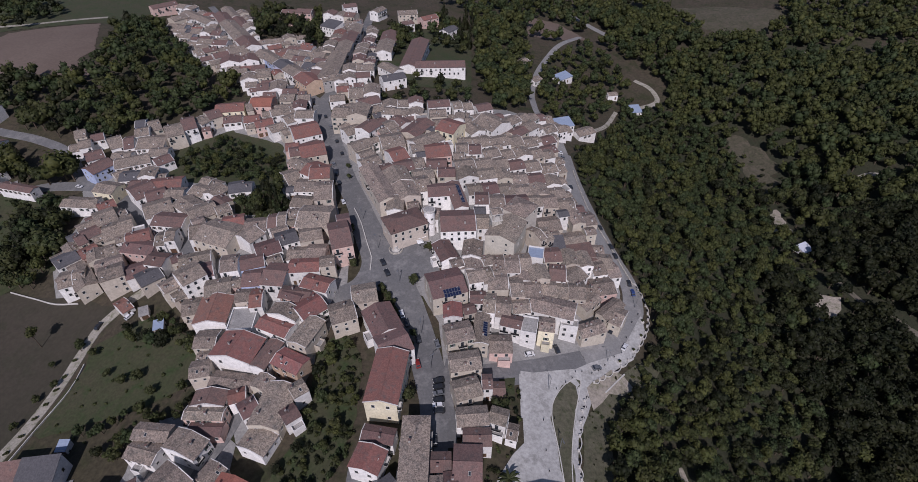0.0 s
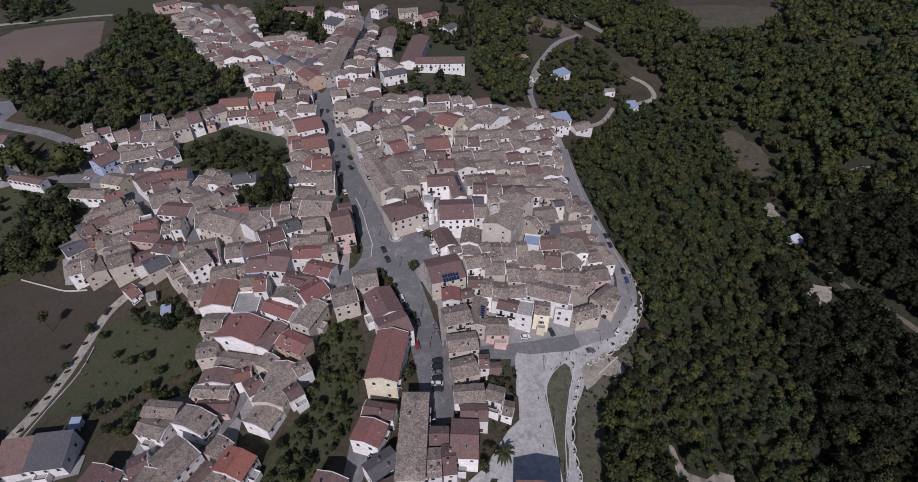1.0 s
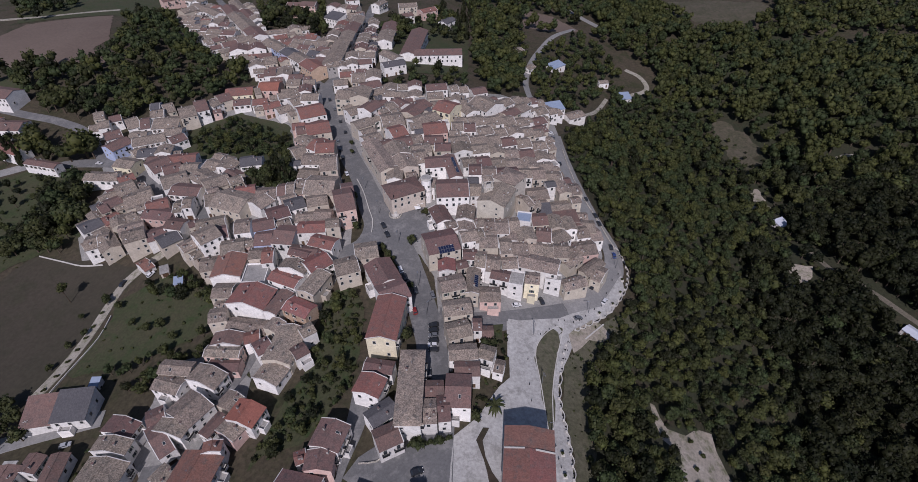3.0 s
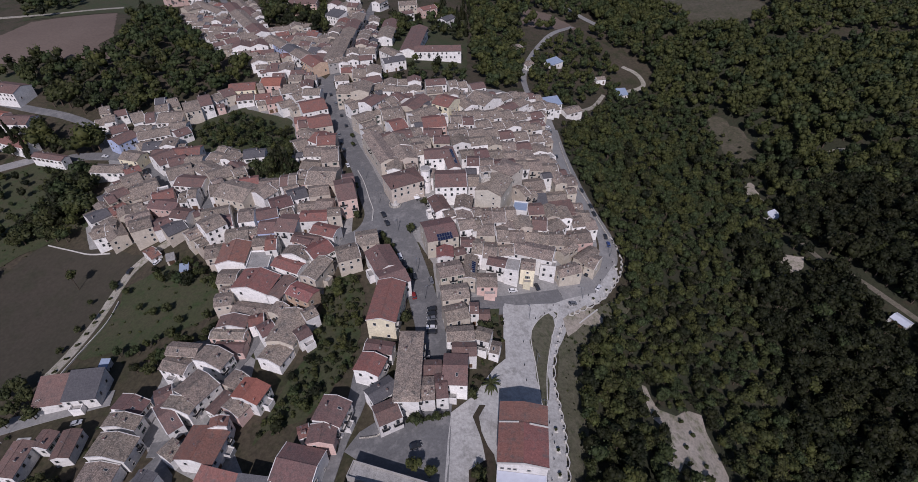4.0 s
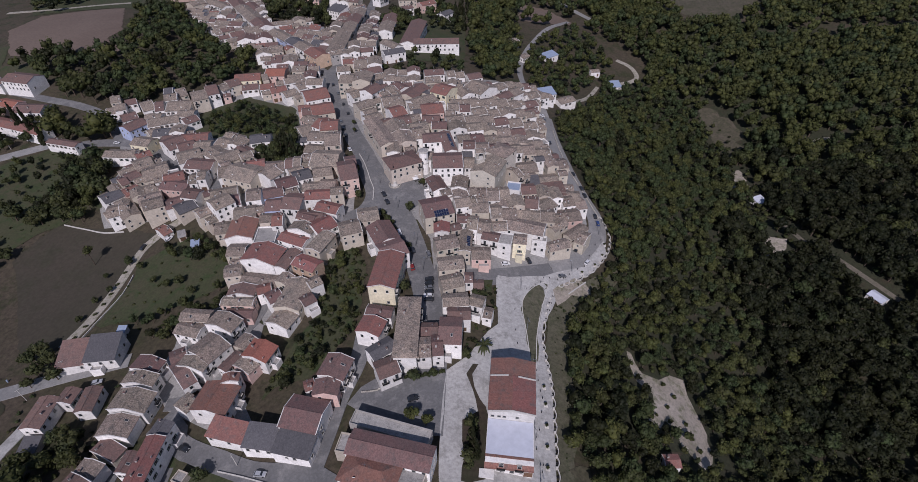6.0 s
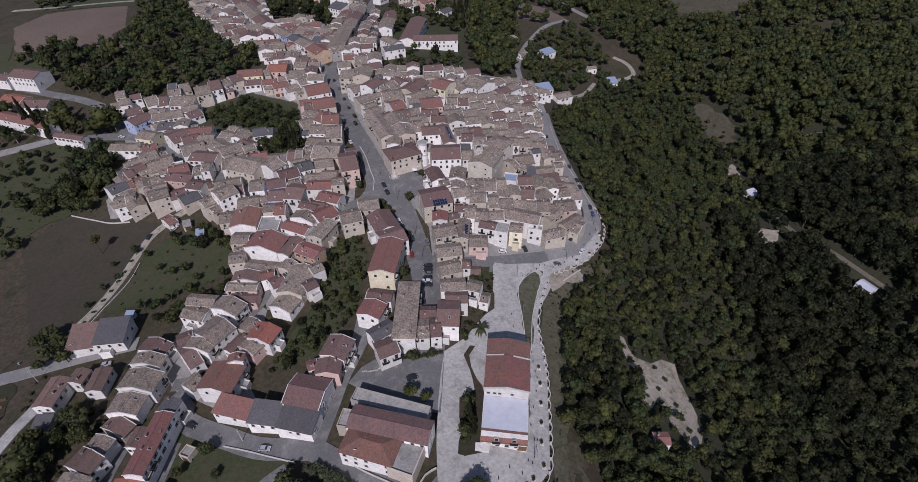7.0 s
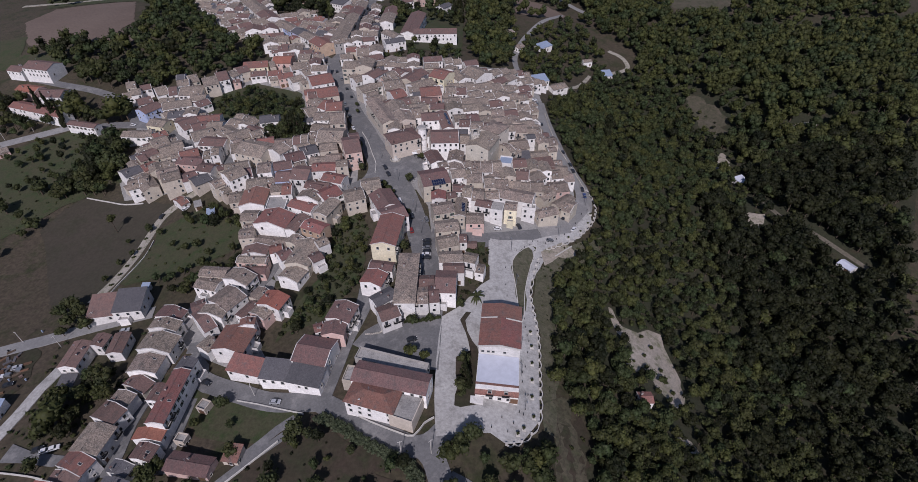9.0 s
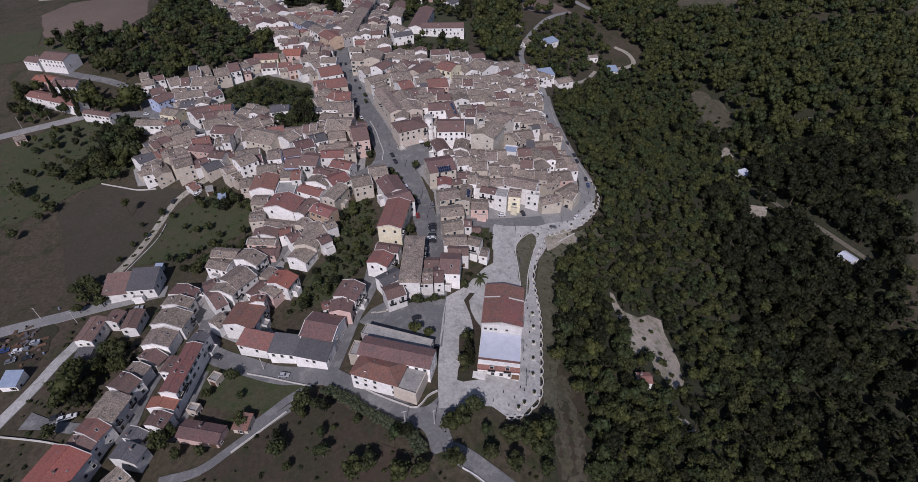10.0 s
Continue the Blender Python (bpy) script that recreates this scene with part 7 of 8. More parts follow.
def tree(x, y, r, kind="m", bare=None):
    """A trunk with limbs under one crown. kind: m mixed, d dark, l light broadleaf, c conifer."""
    z = float(land(x, y))
    word = {"m": "leafy green broadleaf tree", "d": "dark green broadleaf tree or large shrub", "l": "light green spreading broadleaf tree", "c": "dark conical conifer"}[kind]
    ob = thing("tree", pose(x, y, z, 0, 0, rnd.uniform(0, 360)), word + " on open ground", "tree", "trees about the village")
    lift, h = (r * (1.2 if r < 4 else .95), r * rnd.uniform(.9, 1.15)) if kind != "c" else (r * 1.5, r * 1.5)
    lift = bare or lift
    pool = {"m": CROWN_ME, "d": CROWN_DARK, "l": CROWN_LIGHT, "c": CONE_ME}[kind]
    part("trunk", TRUNK_ME, ob, m=Matrix.Diagonal((r * .9, r * .9, lift, 1)))
    part("crown", rnd.choice(pool), ob, m=Matrix.Translation((0, 0, lift)) @ Matrix.Diagonal((r * (.62 if kind == "c" else 1), r * (.62 if kind == "c" else 1), h, 1)))
    return ob


tree(-17.7, 140.5, 2.64, "d")
tree(-41.9, 149.4, 2.288, "d")
tree(-45.8, 167.6, 2.288, "d")
tree(-45.9, 171.0, 1.936, "d")
tree(-29.0, 137.0, 1.76, "d")
tree(-26.8, 133.3, 1.936, "d")
tree(-25.1, 130.5, 1.936, "d")
tree(-23.8, 127.3, 1.76, "d")
tree(-16.3, 91.6, 2.816, "d")
tree(-16.8, 108.0, 1.936, "d")
tree(-17.2, 112.4, 1.76, "d")
tree(-16.4, 116.8, 1.76, "d")
tree(-12.2, 158.3, 2.464, "d")
tree(-48.6, 147.6, 1.76, "d")
tree(-56.1, 222.7, 1.584, "d")
tree(-50.2, 234.4, 1.936, "d")
tree(-53.9, 211.6, 1.76, "d")
tree(-9.3, 37.9, 2.992, "l")
tree(-4.6, 35.7, 2.64, "l")
tree(-9.6, 52.0, 2.464, "d")
tree(-3.1, 53.5, 2.288, "d")
tree(13.1, 89.3, 3.52, "d")
tree(16.2, 80.5, 1.936, "d")
tree(8.1, 62.2, 2.112, "d")
tree(9.4, 36.0, 2.6, "d")
tree(9.6, 30.0, 3.2, "c")
tree(10.6, 26.5, 3.0, "c")
tree(8.6, 24.5, 2.8, "d")
tree(-10.5, 52.3, 2.112, "d")
tree(-216.0, 237.8, 10.5, "l")
tree(-212.0, 237.5, 8, "m")
tree(-224.1, 234.3, 7, "m")
tree(-248.2, 241.5, 8.5, "l")
tree(-250.0, 253.1, 4.4, "c")
tree(-261.2, 238.1, 6.5, "c")
tree(-272.0, 244.2, 6.5, "c")
tree(-252.7, 233.5, 4.84, "c")
tree(-193.7, 180.9, 7.5, "d")
tree(-194.9, 200.8, 4.4, "d")
tree(-208.9, 200.3, 6, "d")
tree(-207.7, 214.4, 3.96, "d")
tree(-200.5, 160.6, 6, "d")
tree(-213.9, 158.1, 4.4, "d")
tree(-165.6, 127.2, 3.0, "m", 8.6)
tree(-145.5, 122.7, 2.288, "d")
tree(-138.1, 119.9, 2.112, "d")
tree(-146.9, 125.0, 1.936, "d")
tree(-153.8, 116.6, 1.76, "d")
tree(-147.4, 107.7, 1.76, "d")
tree(-151.1, 102.3, 1.584, "d")
tree(-152.4, 91.9, 1.76, "d")
tree(-157.3, 75.0, 4.4, "d")
tree(-150.8, 71.3, 3.52, "d")
tree(-159.7, 70.9, 3.52, "d")
tree(-86.9, 193.9, 4.4, "c")
tree(-80.9, 185.9, 4.84, "c")
tree(-91.5, 193.0, 3.96, "c")
tree(-95.2, 189.8, 3.96, "d")
tree(-101.7, 195.4, 3.96, "d")
tree(-85.2, 181.3, 3.52, "d")
tree(-13.5, 487.1, 6, "c")
tree(6.1, 476.9, 7, "c")
tree(0.9, 436.8, 6.5, "c")
tree(8.5, 423.3, 6, "c")
tree(11.6, 473.1, 6, "c")
tree(-127.4, 19.0, 7, "m")
tree(-130.2, 16.9, 4.4, "m")
tree(-132.9, 28.3, 3.96, "m")
tree(-124.4, 28.0, 3.52, "m")
tree(-119.3, 34.2, 3.96, "d")
tree(-124.8, 37.5, 3.52, "d")
tree(-71.4, 21.7, 2.816, "d")
tree(-78.0, 15.3, 2.288, "m")
tree(-66.2, 14.1, 1.76, "d")
tree(-42.7, 9.5, 3.52, "d")
tree(-44.0, 7.1, 3.08, "d")
tree(-39.1, 8.9, 2.64, "d")
tree(-24.7, 2.9, 2.288, "d")
tree(-47.5, -5.9, 3.52, "d")
tree(-33.0, -7.1, 2.992, "d")
tree(-43.1, -10.5, 2.112, "d")
tree(-23.1, -13.0, 3.96, "m")
tree(-19.3, -11.2, 3.52, "d")
tree(-9.7, -13.8, 3.96, "m")
tree(-3.2, -12.7, 3.52, "d")
tree(4.6, 1.0, 3.96, "m")
tree(8.1, 3.4, 3.52, "d")
tree(11.7, 7.6, 3.52, "d")
tree(5.8, -9.3, 3.96, "d")
tree(16.8, -6.5, 3.52, "d")
tree(22.4, -0.4, 3.168, "d")
tree(23.6, -9.1, 3.52, "m")
tree(-130.9, 23.8, 4.4, "m")
tree(-85.5, -2.9, 3.96, "m")
tree(-84.6, 0.6, 3.08, "m")
tree(-79.1, -5.9, 2.64, "d")
tree(-72.1, -5.0, 2.288, "d")
tree(-126.2, 2.3, 3.08, "d")
tree(-125.1, 28.0, 3.52, "d")
tree(-62.4, 4.9, 2.64, "d")
tree(-226.9, 142.8, 3.168, "d")
tree(-214.8, 135.3, 4.4, "d")
tree(-239.0, 149.0, 6, "d")
tree(-227.6, 163.8, 6, "d")
tree(-211.1, 159.6, 6, "d")
tree(-204.1, 169.3, 6, "d")
tree(-187.2, 179.3, 6.5, "d")
tree(-199.7, 210.3, 4.84, "d")
tree(-220.7, 114.1, 3.52, "d")
tree(-216.8, 128.8, 2.64, "d")
tree(-114.2, 106.9, 2.288, "d")
tree(-119.8, 106.3, 2.112, "m")
tree(-127.1, 109.8, 1.936, "d")
tree(-106.2, 100.4, 2.112, "d")
tree(-97.3, 90.6, 1.936, "d")
tree(-119.6, 89.0, 1.76, "d")
tree(-108.8, 85.7, 1.76, "d")
tree(-152.8, 65.2, 3.52, "d")
tree(-150.5, 69.7, 3.52, "d")
tree(-143.6, 62.7, 3.52, "d")
tree(-152.5, 60.0, 2.64, "d")
tree(86.1, 69.5, 1.056, "m")
tree(89.5, 64.8, 1.32, "m")
tree(84.5, 59.1, 0.968, "m")
tree(90.4, 53.5, 1.144, "m")
tree(90.2, 47.3, 1.408, "m")
tree(78.3, 54.0, 0.88, "m")
tree(92.3, 43.2, 1.056, "m")
tree(76.5, 62.0, 1.056, "m")


def palm(x, y, h, r):
    """A palm: ringed trunk under arching fronds."""
    ob = thing("palm", pose(x, y, float(land(x, y)) + .3), "green fan palm beside the pale promenade", "tree")
    m = Mesh()
    for k in range(4):
        m.tube(0, 0, h * k / 4 - (.4 if k == 0 else 0), h * (k + 1) / 4, .3 - .03 * k, .24 - .02 * k, BARK, 8)
    part("trunk", m, ob)
    g = random.Random(5)
    for k in range(16):
        a, up = 2 * math.pi * k / 16 + g.uniform(-.15, .15), g.uniform(.1, .9)
        v, n = [], 6
        for i in range(n + 1):
            t = i / n
            out, z = r * t, h + r * (up * t - .75 * t * t)
            w = .42 * math.sin(math.pi * (.15 + .8 * t))
            for sgn, dz in ((-1, -.12), (0, .05), (1, -.12)):
                v.append((out * math.cos(a) - sgn * w * math.sin(a), out * math.sin(a) + sgn * w * math.cos(a), z + dz))
        f = []
        for i in range(n):
            o = i * 3
            f += [(o, o + 3, o + 4, o + 1), (o + 1, o + 4, o + 5, o + 2)]
        part("frond", Mesh().add(v, f, LEAF_S), ob)
    return ob


palm(14.2, 66.6, 2.6, 3.4)

# ---- parked cars ----
PAINT = {"dark": (0.03, 0.032, 0.037), "grey": (0.16, 0.165, 0.175), "white": (0.75, 0.75, 0.75), "red": (0.25, 0.03, 0.025), "blue": (0.04, 0.07, 0.2), "silver": (0.42, 0.43, 0.45)}


def car_model(colour):
    paint = shade("car_paint_" + colour, PAINT[colour], tuple(c * .93 for c in PAINT[colour]), 0.3, 0.5, 1.0, metal=0.2, spread=0.04, spec=0.6)
    ob = thing("car", pose(0, 0, -50), f"{colour} small hatchback car parked on the street", "car", "parked cars")
    b = Mesh()
    side = [(-2.02, .32), (2.02, .32), (2.06, .62), (1.9, .82), (1.0, .94), (.45, 1.38), (-1.25, 1.42), (-1.85, .98), (-2.05, .9)]
    # body in three slices across, the cabin drawn in
    def outline(y, inset):
        return [(x * (1 - .02 * inset), y * (1 - (.16 if z > 1.2 else .04 if z > .9 else 0) * 1), z) for x, z in side]
    left, right = outline(-.84, 1), outline(.84, 1)
    n = len(side)
    b.add(left + right, [tuple(range(n)), tuple(range(2 * n - 1, n - 1, -1))] + [(i, n + i, n + (i + 1) % n, (i + 1) % n) for i in range(n)], paint)
    part("body", b, ob)
    g = Mesh()
    g.add([(1.0, -.72, .965), (1.0, .72, .965), (.5, .66, 1.36), (.5, -.66, 1.36)], [(0, 1, 2, 3)], GLASS)
    part("windscreen", g, ob)
    g = Mesh()
    g.add([(-1.82, -.7, 1.02), (-1.82, .7, 1.02), (-1.31, .66, 1.405), (-1.31, -.66, 1.405)], [(3, 2, 1, 0)], GLASS)
    part("rear_window", g, ob)
    for s in (-1, 1):
        g = Mesh()
        g.add([(.85, s * .815, .97), (-1.6, s * .815, 1.0), (-1.2, s * .722, 1.36), (.42, s * .722, 1.34)], [(0, 1, 2, 3) if s > 0 else (3, 2, 1, 0)], GLASS)
        part("side_window", g, ob)
        for x in (-1.3, 1.28):
            w = Mesh()
            k = 10
            ring = [(x + .31 * math.cos(2 * math.pi * i / k), .31 + .31 * math.sin(2 * math.pi * i / k)) for i in range(k)]
            v = [(a, s * .66, c) for a, c in ring] + [(a, s * .86, c) for a, c in ring]
            w.add(v, [tuple(range(k)), tuple(range(2 * k - 1, k - 1, -1))] + [(i, k + i, k + (i + 1) % k, (i + 1) % k) for i in range(k)], TYRE)
            part("wheel", w, ob)
        h = Mesh()
        h.box(1.93, 2.07, s * .6 - .16, s * .6 + .16, .64, .76, WHITE)
        part("headlight", h, ob)
    return ob


CARS = {}


def park(x, y, turn, colour):
    a = radians(turn)
    dz = float(land(x + 2 * math.cos(a), y + 2 * math.sin(a)) - land(x - 2 * math.cos(a), y - 2 * math.sin(a)))
    m = Matrix.Translation((x, y, float(land(x, y)) + 0.36)) @ Matrix.Rotation(a, 4, "Z") @ Matrix.Rotation(-math.atan2(dz, 4), 4, "Y")
    if colour not in CARS:
        CARS[colour] = car_model(colour)
        CARS[colour].matrix_world = m
        CARS[colour].scale = (.93, .93, .93)
        return CARS[colour]
    return copy_thing(CARS[colour], m)


park(-30.6, 151.2, 116, "dark")
park(-28.5, 145.9, 116, "dark")
park(-21.1, 126.3, 109, "white")
park(-19.1, 122.3, 109, "dark")
park(-14.5, 115.4, 106, "dark")
park(-7.7, 113.7, 106, "grey")
park(-14.0, 105.0, 106, "red")
park(-6.8, 98.7, 193, "dark")
park(-6.7, 96.3, 193, "dark")
park(-6.6, 93.9, 193, "grey")
park(-6.5, 91.5, 193, "dark")
park(-6.6, 89.5, 184, "white")
park(-6.3, 87.6, 184, "dark")
park(-7.3, 77.6, 94, "dark")
park(-81.3, 287.4, 108, "dark")
park(-75.2, 273.6, 110, "grey")
park(-68.5, 255.3, 110, "dark")
park(-62.7, 239.7, 109, "dark")
park(-61.4, 217.6, 109, "dark")
park(-58.4, 208.5, 113, "dark")
park(-64.8, 228.3, 109, "grey")
park(-53.2, 191.3, 113, "white")
park(-46.0, 168.7, -68, "dark")
park(67.9, 192.1, 96, "dark")
park(70.1, 178.7, 100, "dark")
park(70.7, 172.4, 100, "dark")
park(73.3, 156.4, 88, "dark")
park(73.7, 151.2, 88, "blue")
park(59.0, 128.2, 55, "dark")
park(63.0, 121.9, 55, "white")
park(49.7, 110.7, 18, "grey")
park(25.1, 112.9, 16, "white")
park(35.5, 116.5, 108, "dark")
park(58.7, 261.8, 182, "white")
park(59.2, 256.5, 182, "grey")
park(57.8, 241.0, 92, "dark")
park(59.1, 224.8, 93, "dark")
park(-205.7, 230.7, -14, "white")
park(-143.6, 133.3, 81, "dark")
park(-131.4, 136.0, 55, "white")
park(-126.2, 59.7, 15, "silver")
park(-113.9, 64.4, 22, "white")
park(-9.4, 44.6, 20, "dark")
park(-53.3, 21.9, -5, "silver")
park(-81.0, 31.4, -22, "dark")
park(-126.6, 9.1, 20, "white")
park(-124.1, 9.8, 20, "white")
park(-129.6, 9.7, 20, "dark")
park(-68.8, 392.2, 181, "dark")
park(-65.3, 390.7, 181, "dark")
park(-62.1, 390.8, 181, "dark")
park(-157.5, 216.7, -42, "white")
park(-162.5, 198.1, -42, "dark")
park(-157.6, 193.4, -42, "grey")
park(-166.9, 40.8, 20, "white")
park(-166.0, 35.6, 20, "grey")
park(-160.0, 36.9, 20, "dark")
park(-172.8, 41.3, 20, "blue")
park(-162.3, 44.9, 20, "silver")

# ---- the hall on the promenade: red tiled back, pale sheet front ----


def hall():
    ob = thing("hall", pose(21.5, 37.7, 1.2, 0, 0, -5.8), "long white hall with red tile and pale sheet roofs", "building")
    ob.scale = (1.14, 1.03, 1.1)
    FOOT.append((21.5, 37.7, 7.1, 16.6, -5.8))
    w = Mesh()
    w.prism([(-6.1, -4), (6.1, -4), (6.1, 9.9), (0.2, 11.2), (-6.1, 10.2)], -15.8, 3.0, WALL["w"])
    # the profile runs along x here, so the parts are turned a quarter
    part("wall", w, ob, m=pose(0, 0, 0, 0, 0, -90))
    w = Mesh()
    w.prism([(-6.1, -4), (6.1, -4), (6.1, 6.6), (-6.1, 7.0)], 3.0, 15.8, WALL["w"])
    part("front_wall", w, ob, m=pose(0, 0, 0, 0, 0, -90))
    for x0, x1, up in ((-16.0, -9.2, 0.0), (-9.2, 2.8, .22)):
        for y0, y1, z0, z1 in ((-6.3, .05, 10.2, 11.25), (.05, 6.4, 11.25, 9.85)):
            r = Mesh()
            r.prism([(y0, z0 + up), (y1, z1 + up), (y1, z1 + up + .25), (y0, z0 + up + .25)], x0, x1 + .1, ROOF["r"])
            part("roof", r, ob, "red clay tile slope", m=pose(0, 0, 0, 0, 0, -90))
    for x, y0, y1, z0, z1 in ((-9.2, -6.2, -1.2, 10.5, 11.35), (-9.0, 1.5, 6.4, 11.3, 10.2), (3.0, -6.3, .05, 10.5, 11.6), (3.0, .05, 6.45, 11.6, 10.15)):
        k = Mesh()
        k.prism([(y0, z0), (y1, z1), (y1, z1 + .35), (y0, z0 + .35)], x - .2, x + .2, KERB)
        part("parapet", k, ob, m=pose(0, 0, 0, 0, 0, -90))
    r = Mesh()
    r.prism([(-6.0, 7.02), (6.0, 6.62), (6.0, 6.8), (-6.0, 7.2)], 3.1, 13.9, ROOF["l"])
    part("sheet_roof", r, ob, "pale blue-grey metal sheet roof", m=pose(0, 0, 0, 0, 0, -90))
    r = Mesh()
    r.prism([(-6.2, 7.04), (6.2, 6.6), (6.2, 6.85), (-6.2, 7.25)], 13.9, 14.6, ROOF["r"])
    part("eave", r, ob, m=pose(0, 0, 0, 0, 0, -90))
    f = Mesh()
    f.box(-6.2, 6.2, -16.9, -15.6, 5.0, 5.2, ROOF["r"])
    f.add([(-6.2, -17.0, 4.9), (6.2, -17.0, 4.9), (6.2, -15.7, 6.3), (-6.2, -15.7, 6.3)], [(0, 1, 2, 3)], ROOF["r"])
    part("canopy", f, ob, "sloping red tile canopy")
    for x in (-2.0, 2.6):
        window(ob, pose(x, -16.5, 5.2), 0)
        balcony(ob, 0, pose(x, -16.2, 4.6))
    for x in (-4, -1.6, .9, 3.4):
        window(ob, pose(x, -15.8, 1.3), 0)
    part("door", DOORS[1], ob, m=pose(5.0, -15.8, 0.1))
    for i in range(8):
        window(ob, pose(6.1, -13 + i * 3.8, 3.2, 0, 0, 90), 0)
    for y in (-4.9, -3.2, -1.8, 1.6):
        window(ob, pose(y, -3.0, 8.1), 3)
    p = Mesh()
    p.box(-7.4, -3.6, -18.4, -15.9, -1, 2.6, WALL["w"])
    part("porch", p, ob)
    return ob


hall()


def bell_tower(x, y, z, h):
    ob = thing("bell_tower", pose(x, y, z, 0, 0, 12), "square stone bell tower with arched openings beside the church", "tower")
    w = Mesh()
    w.box(-2.1, 2.1, -2.1, 2.1, -2, h - 4.2, STONE)
    part("shaft", w, ob)
    w = Mesh()
    w.box(-2.3, 2.3, -2.3, 2.3, h - 4.2, h - 3.9, KERB)
    part("cornice", w, ob)
    for a in range(4):
        p = Mesh()
        p.box(-2.1, -1.2, -2.1, -1.2, h - 3.9, h - .9, STONE)
        part("pier", p, ob, m=pose(0, 0, 0, 0, 0, 90 * a))
        arch = Mesh()
        n = 8
        pts = [(-1.2, h - .9), (1.2, h - .9)] + [(1.2 * math.cos(math.pi * i / n), h - 2.1 + 1.2 * math.sin(math.pi * i / n)) for i in range(n + 1)]
        arch.add([(q, -2.1, z2) for q, z2 in pts] + [(q, -1.6, z2) for q, z2 in pts], [tuple(range(n + 3)), tuple(range(2 * n + 5, n + 2, -1))]
                 + [(i, n + 3 + i, n + 3 + (i + 1) % (n + 3), (i + 1) % (n + 3)) for i in range(n + 3)], STONE)
        part("arch", arch, ob, m=pose(0, 0, 0, 0, 0, 90 * a))
    r = Mesh()
    r.box(-2.35, 2.35, -2.35, 2.35, h - .9, h - .6, KERB)
    r.add([(-2.2, -2.2, h - .6), (2.2, -2.2, h - .6), (2.2, 2.2, h - .6), (-2.2, 2.2, h - .6), (0, 0, h + .5)], [(0, 1, 4), (1, 2, 4), (2, 3, 4), (3, 0, 4)], ROOF["t"])
    part("roof", r, ob)
    b = Mesh()
    b.tube(0, 0, h - 2.6, h - 1.6, .55, .3, IRON, 10)
    part("bell", b, ob, "dark bronze bell")
    return ob


bell_tower(15.0, 164.6, float(land(15.0, 164.6)), 19.5)


def round_turret(x, y):
    ob = thing("round_turret", pose(x, y, float(land(x, y))), "round cream corner turret of the palace on the square", "tower")
    w = Mesh()
    w.tube(0, 0, -1, 12.5, 2.3, 2.2, WALL["w"], 20)
    part("wall", w, ob)
    for z in (6.2, 12.2):
        c = Mesh()
        c.tube(0, 0, z, z + .35, 2.55, 2.55, KERB, 20)
        part("cornice", c, ob)
    r = Mesh()
    r.tube(0, 0, 12.55, 13.0, 2.1, 2.0, ROOF["f"], 20)
    part("roof", r, ob)
    for a in (-30, 30):
        window(ob, Matrix.Rotation(radians(a), 4, "Z") @ pose(0, -2.24, 8.4), 3)
    return ob


round_turret(-12.3, 169.6)


def monument(x, y):
    """A column with a plain figure on a stepped base inside a low round kerb."""
    ob = thing("monument", pose(x, y, float(land(x, y)) + .3), "tall pale stone column on a stepped base inside a round kerb", "monument")
    for r, z0, z1 in ((1.6, 0, .3), (1.2, .3, .6), (.85, .6, 1.6)):
        s = Mesh()
        s.tube(0, 0, z0, z1, r, r * .96, KERB, 12)
        part("step", s, ob)
    s = Mesh()
    s.tube(0, 0, 1.5, 6.4, .38, .3, KERB, 14)
    part("column", s, ob)
    s = Mesh()
    s.tube(0, 0, 6.4, 6.75, .5, .55, KERB, 12)
    part("capital", s, ob)
    s = Mesh()
    s.tube(0, 0, 6.75, 8.0, .26, .16, IRON, 8)
    s.tube(0, 0, 8.0, 8.35, .14, .1, IRON, 8)
    part("figure", s, ob, "small dark metal figure shape")
    n = 22
    for i in range(n):
        a = 2 * math.pi * i / n
        k = Mesh()
        k.box(-.33, .33, -.15, .15, -.3, .4, STONE)
        part("kerb_stone", k, ob, m=Matrix.Translation((2.4 * math.cos(a), 2.4 * math.sin(a), 0)) @ Matrix.Rotation(a + math.pi / 2, 4, "Z"))
    return ob


monument(-26.0, 158.6).scale = (1.15, 1.15, 1.3)


# ---- walls, rails, poles and hedges ----


def low_wall(name, pts, height, width, mat, label, step=3.0):
    """A wall of separate lengths that follows the land."""
    line = smooth_line(pts, step)
    ob = thing(name, Matrix(), label, "wall")
    for a, b in zip(line[:-1], line[1:]):
        t = (b - a)
        n = Vector((-t.y, t.x)).normalized() * width / 2
        v = []
        for p in (a, b):
            z = float(land(p.x, p.y))
            for s in (-1, 1):
                q = p + n * s
                v += [(q.x, q.y, z - .8), (q.x, q.y, z + height)]
        m = Mesh()
        m.add(v, [(0, 1, 3, 2), (4, 6, 7, 5), (0, 4, 5, 1), (2, 3, 7, 6), (1, 5, 7, 3), (0, 2, 6, 4)], mat)
        part("wall_length", m, ob)
    return ob


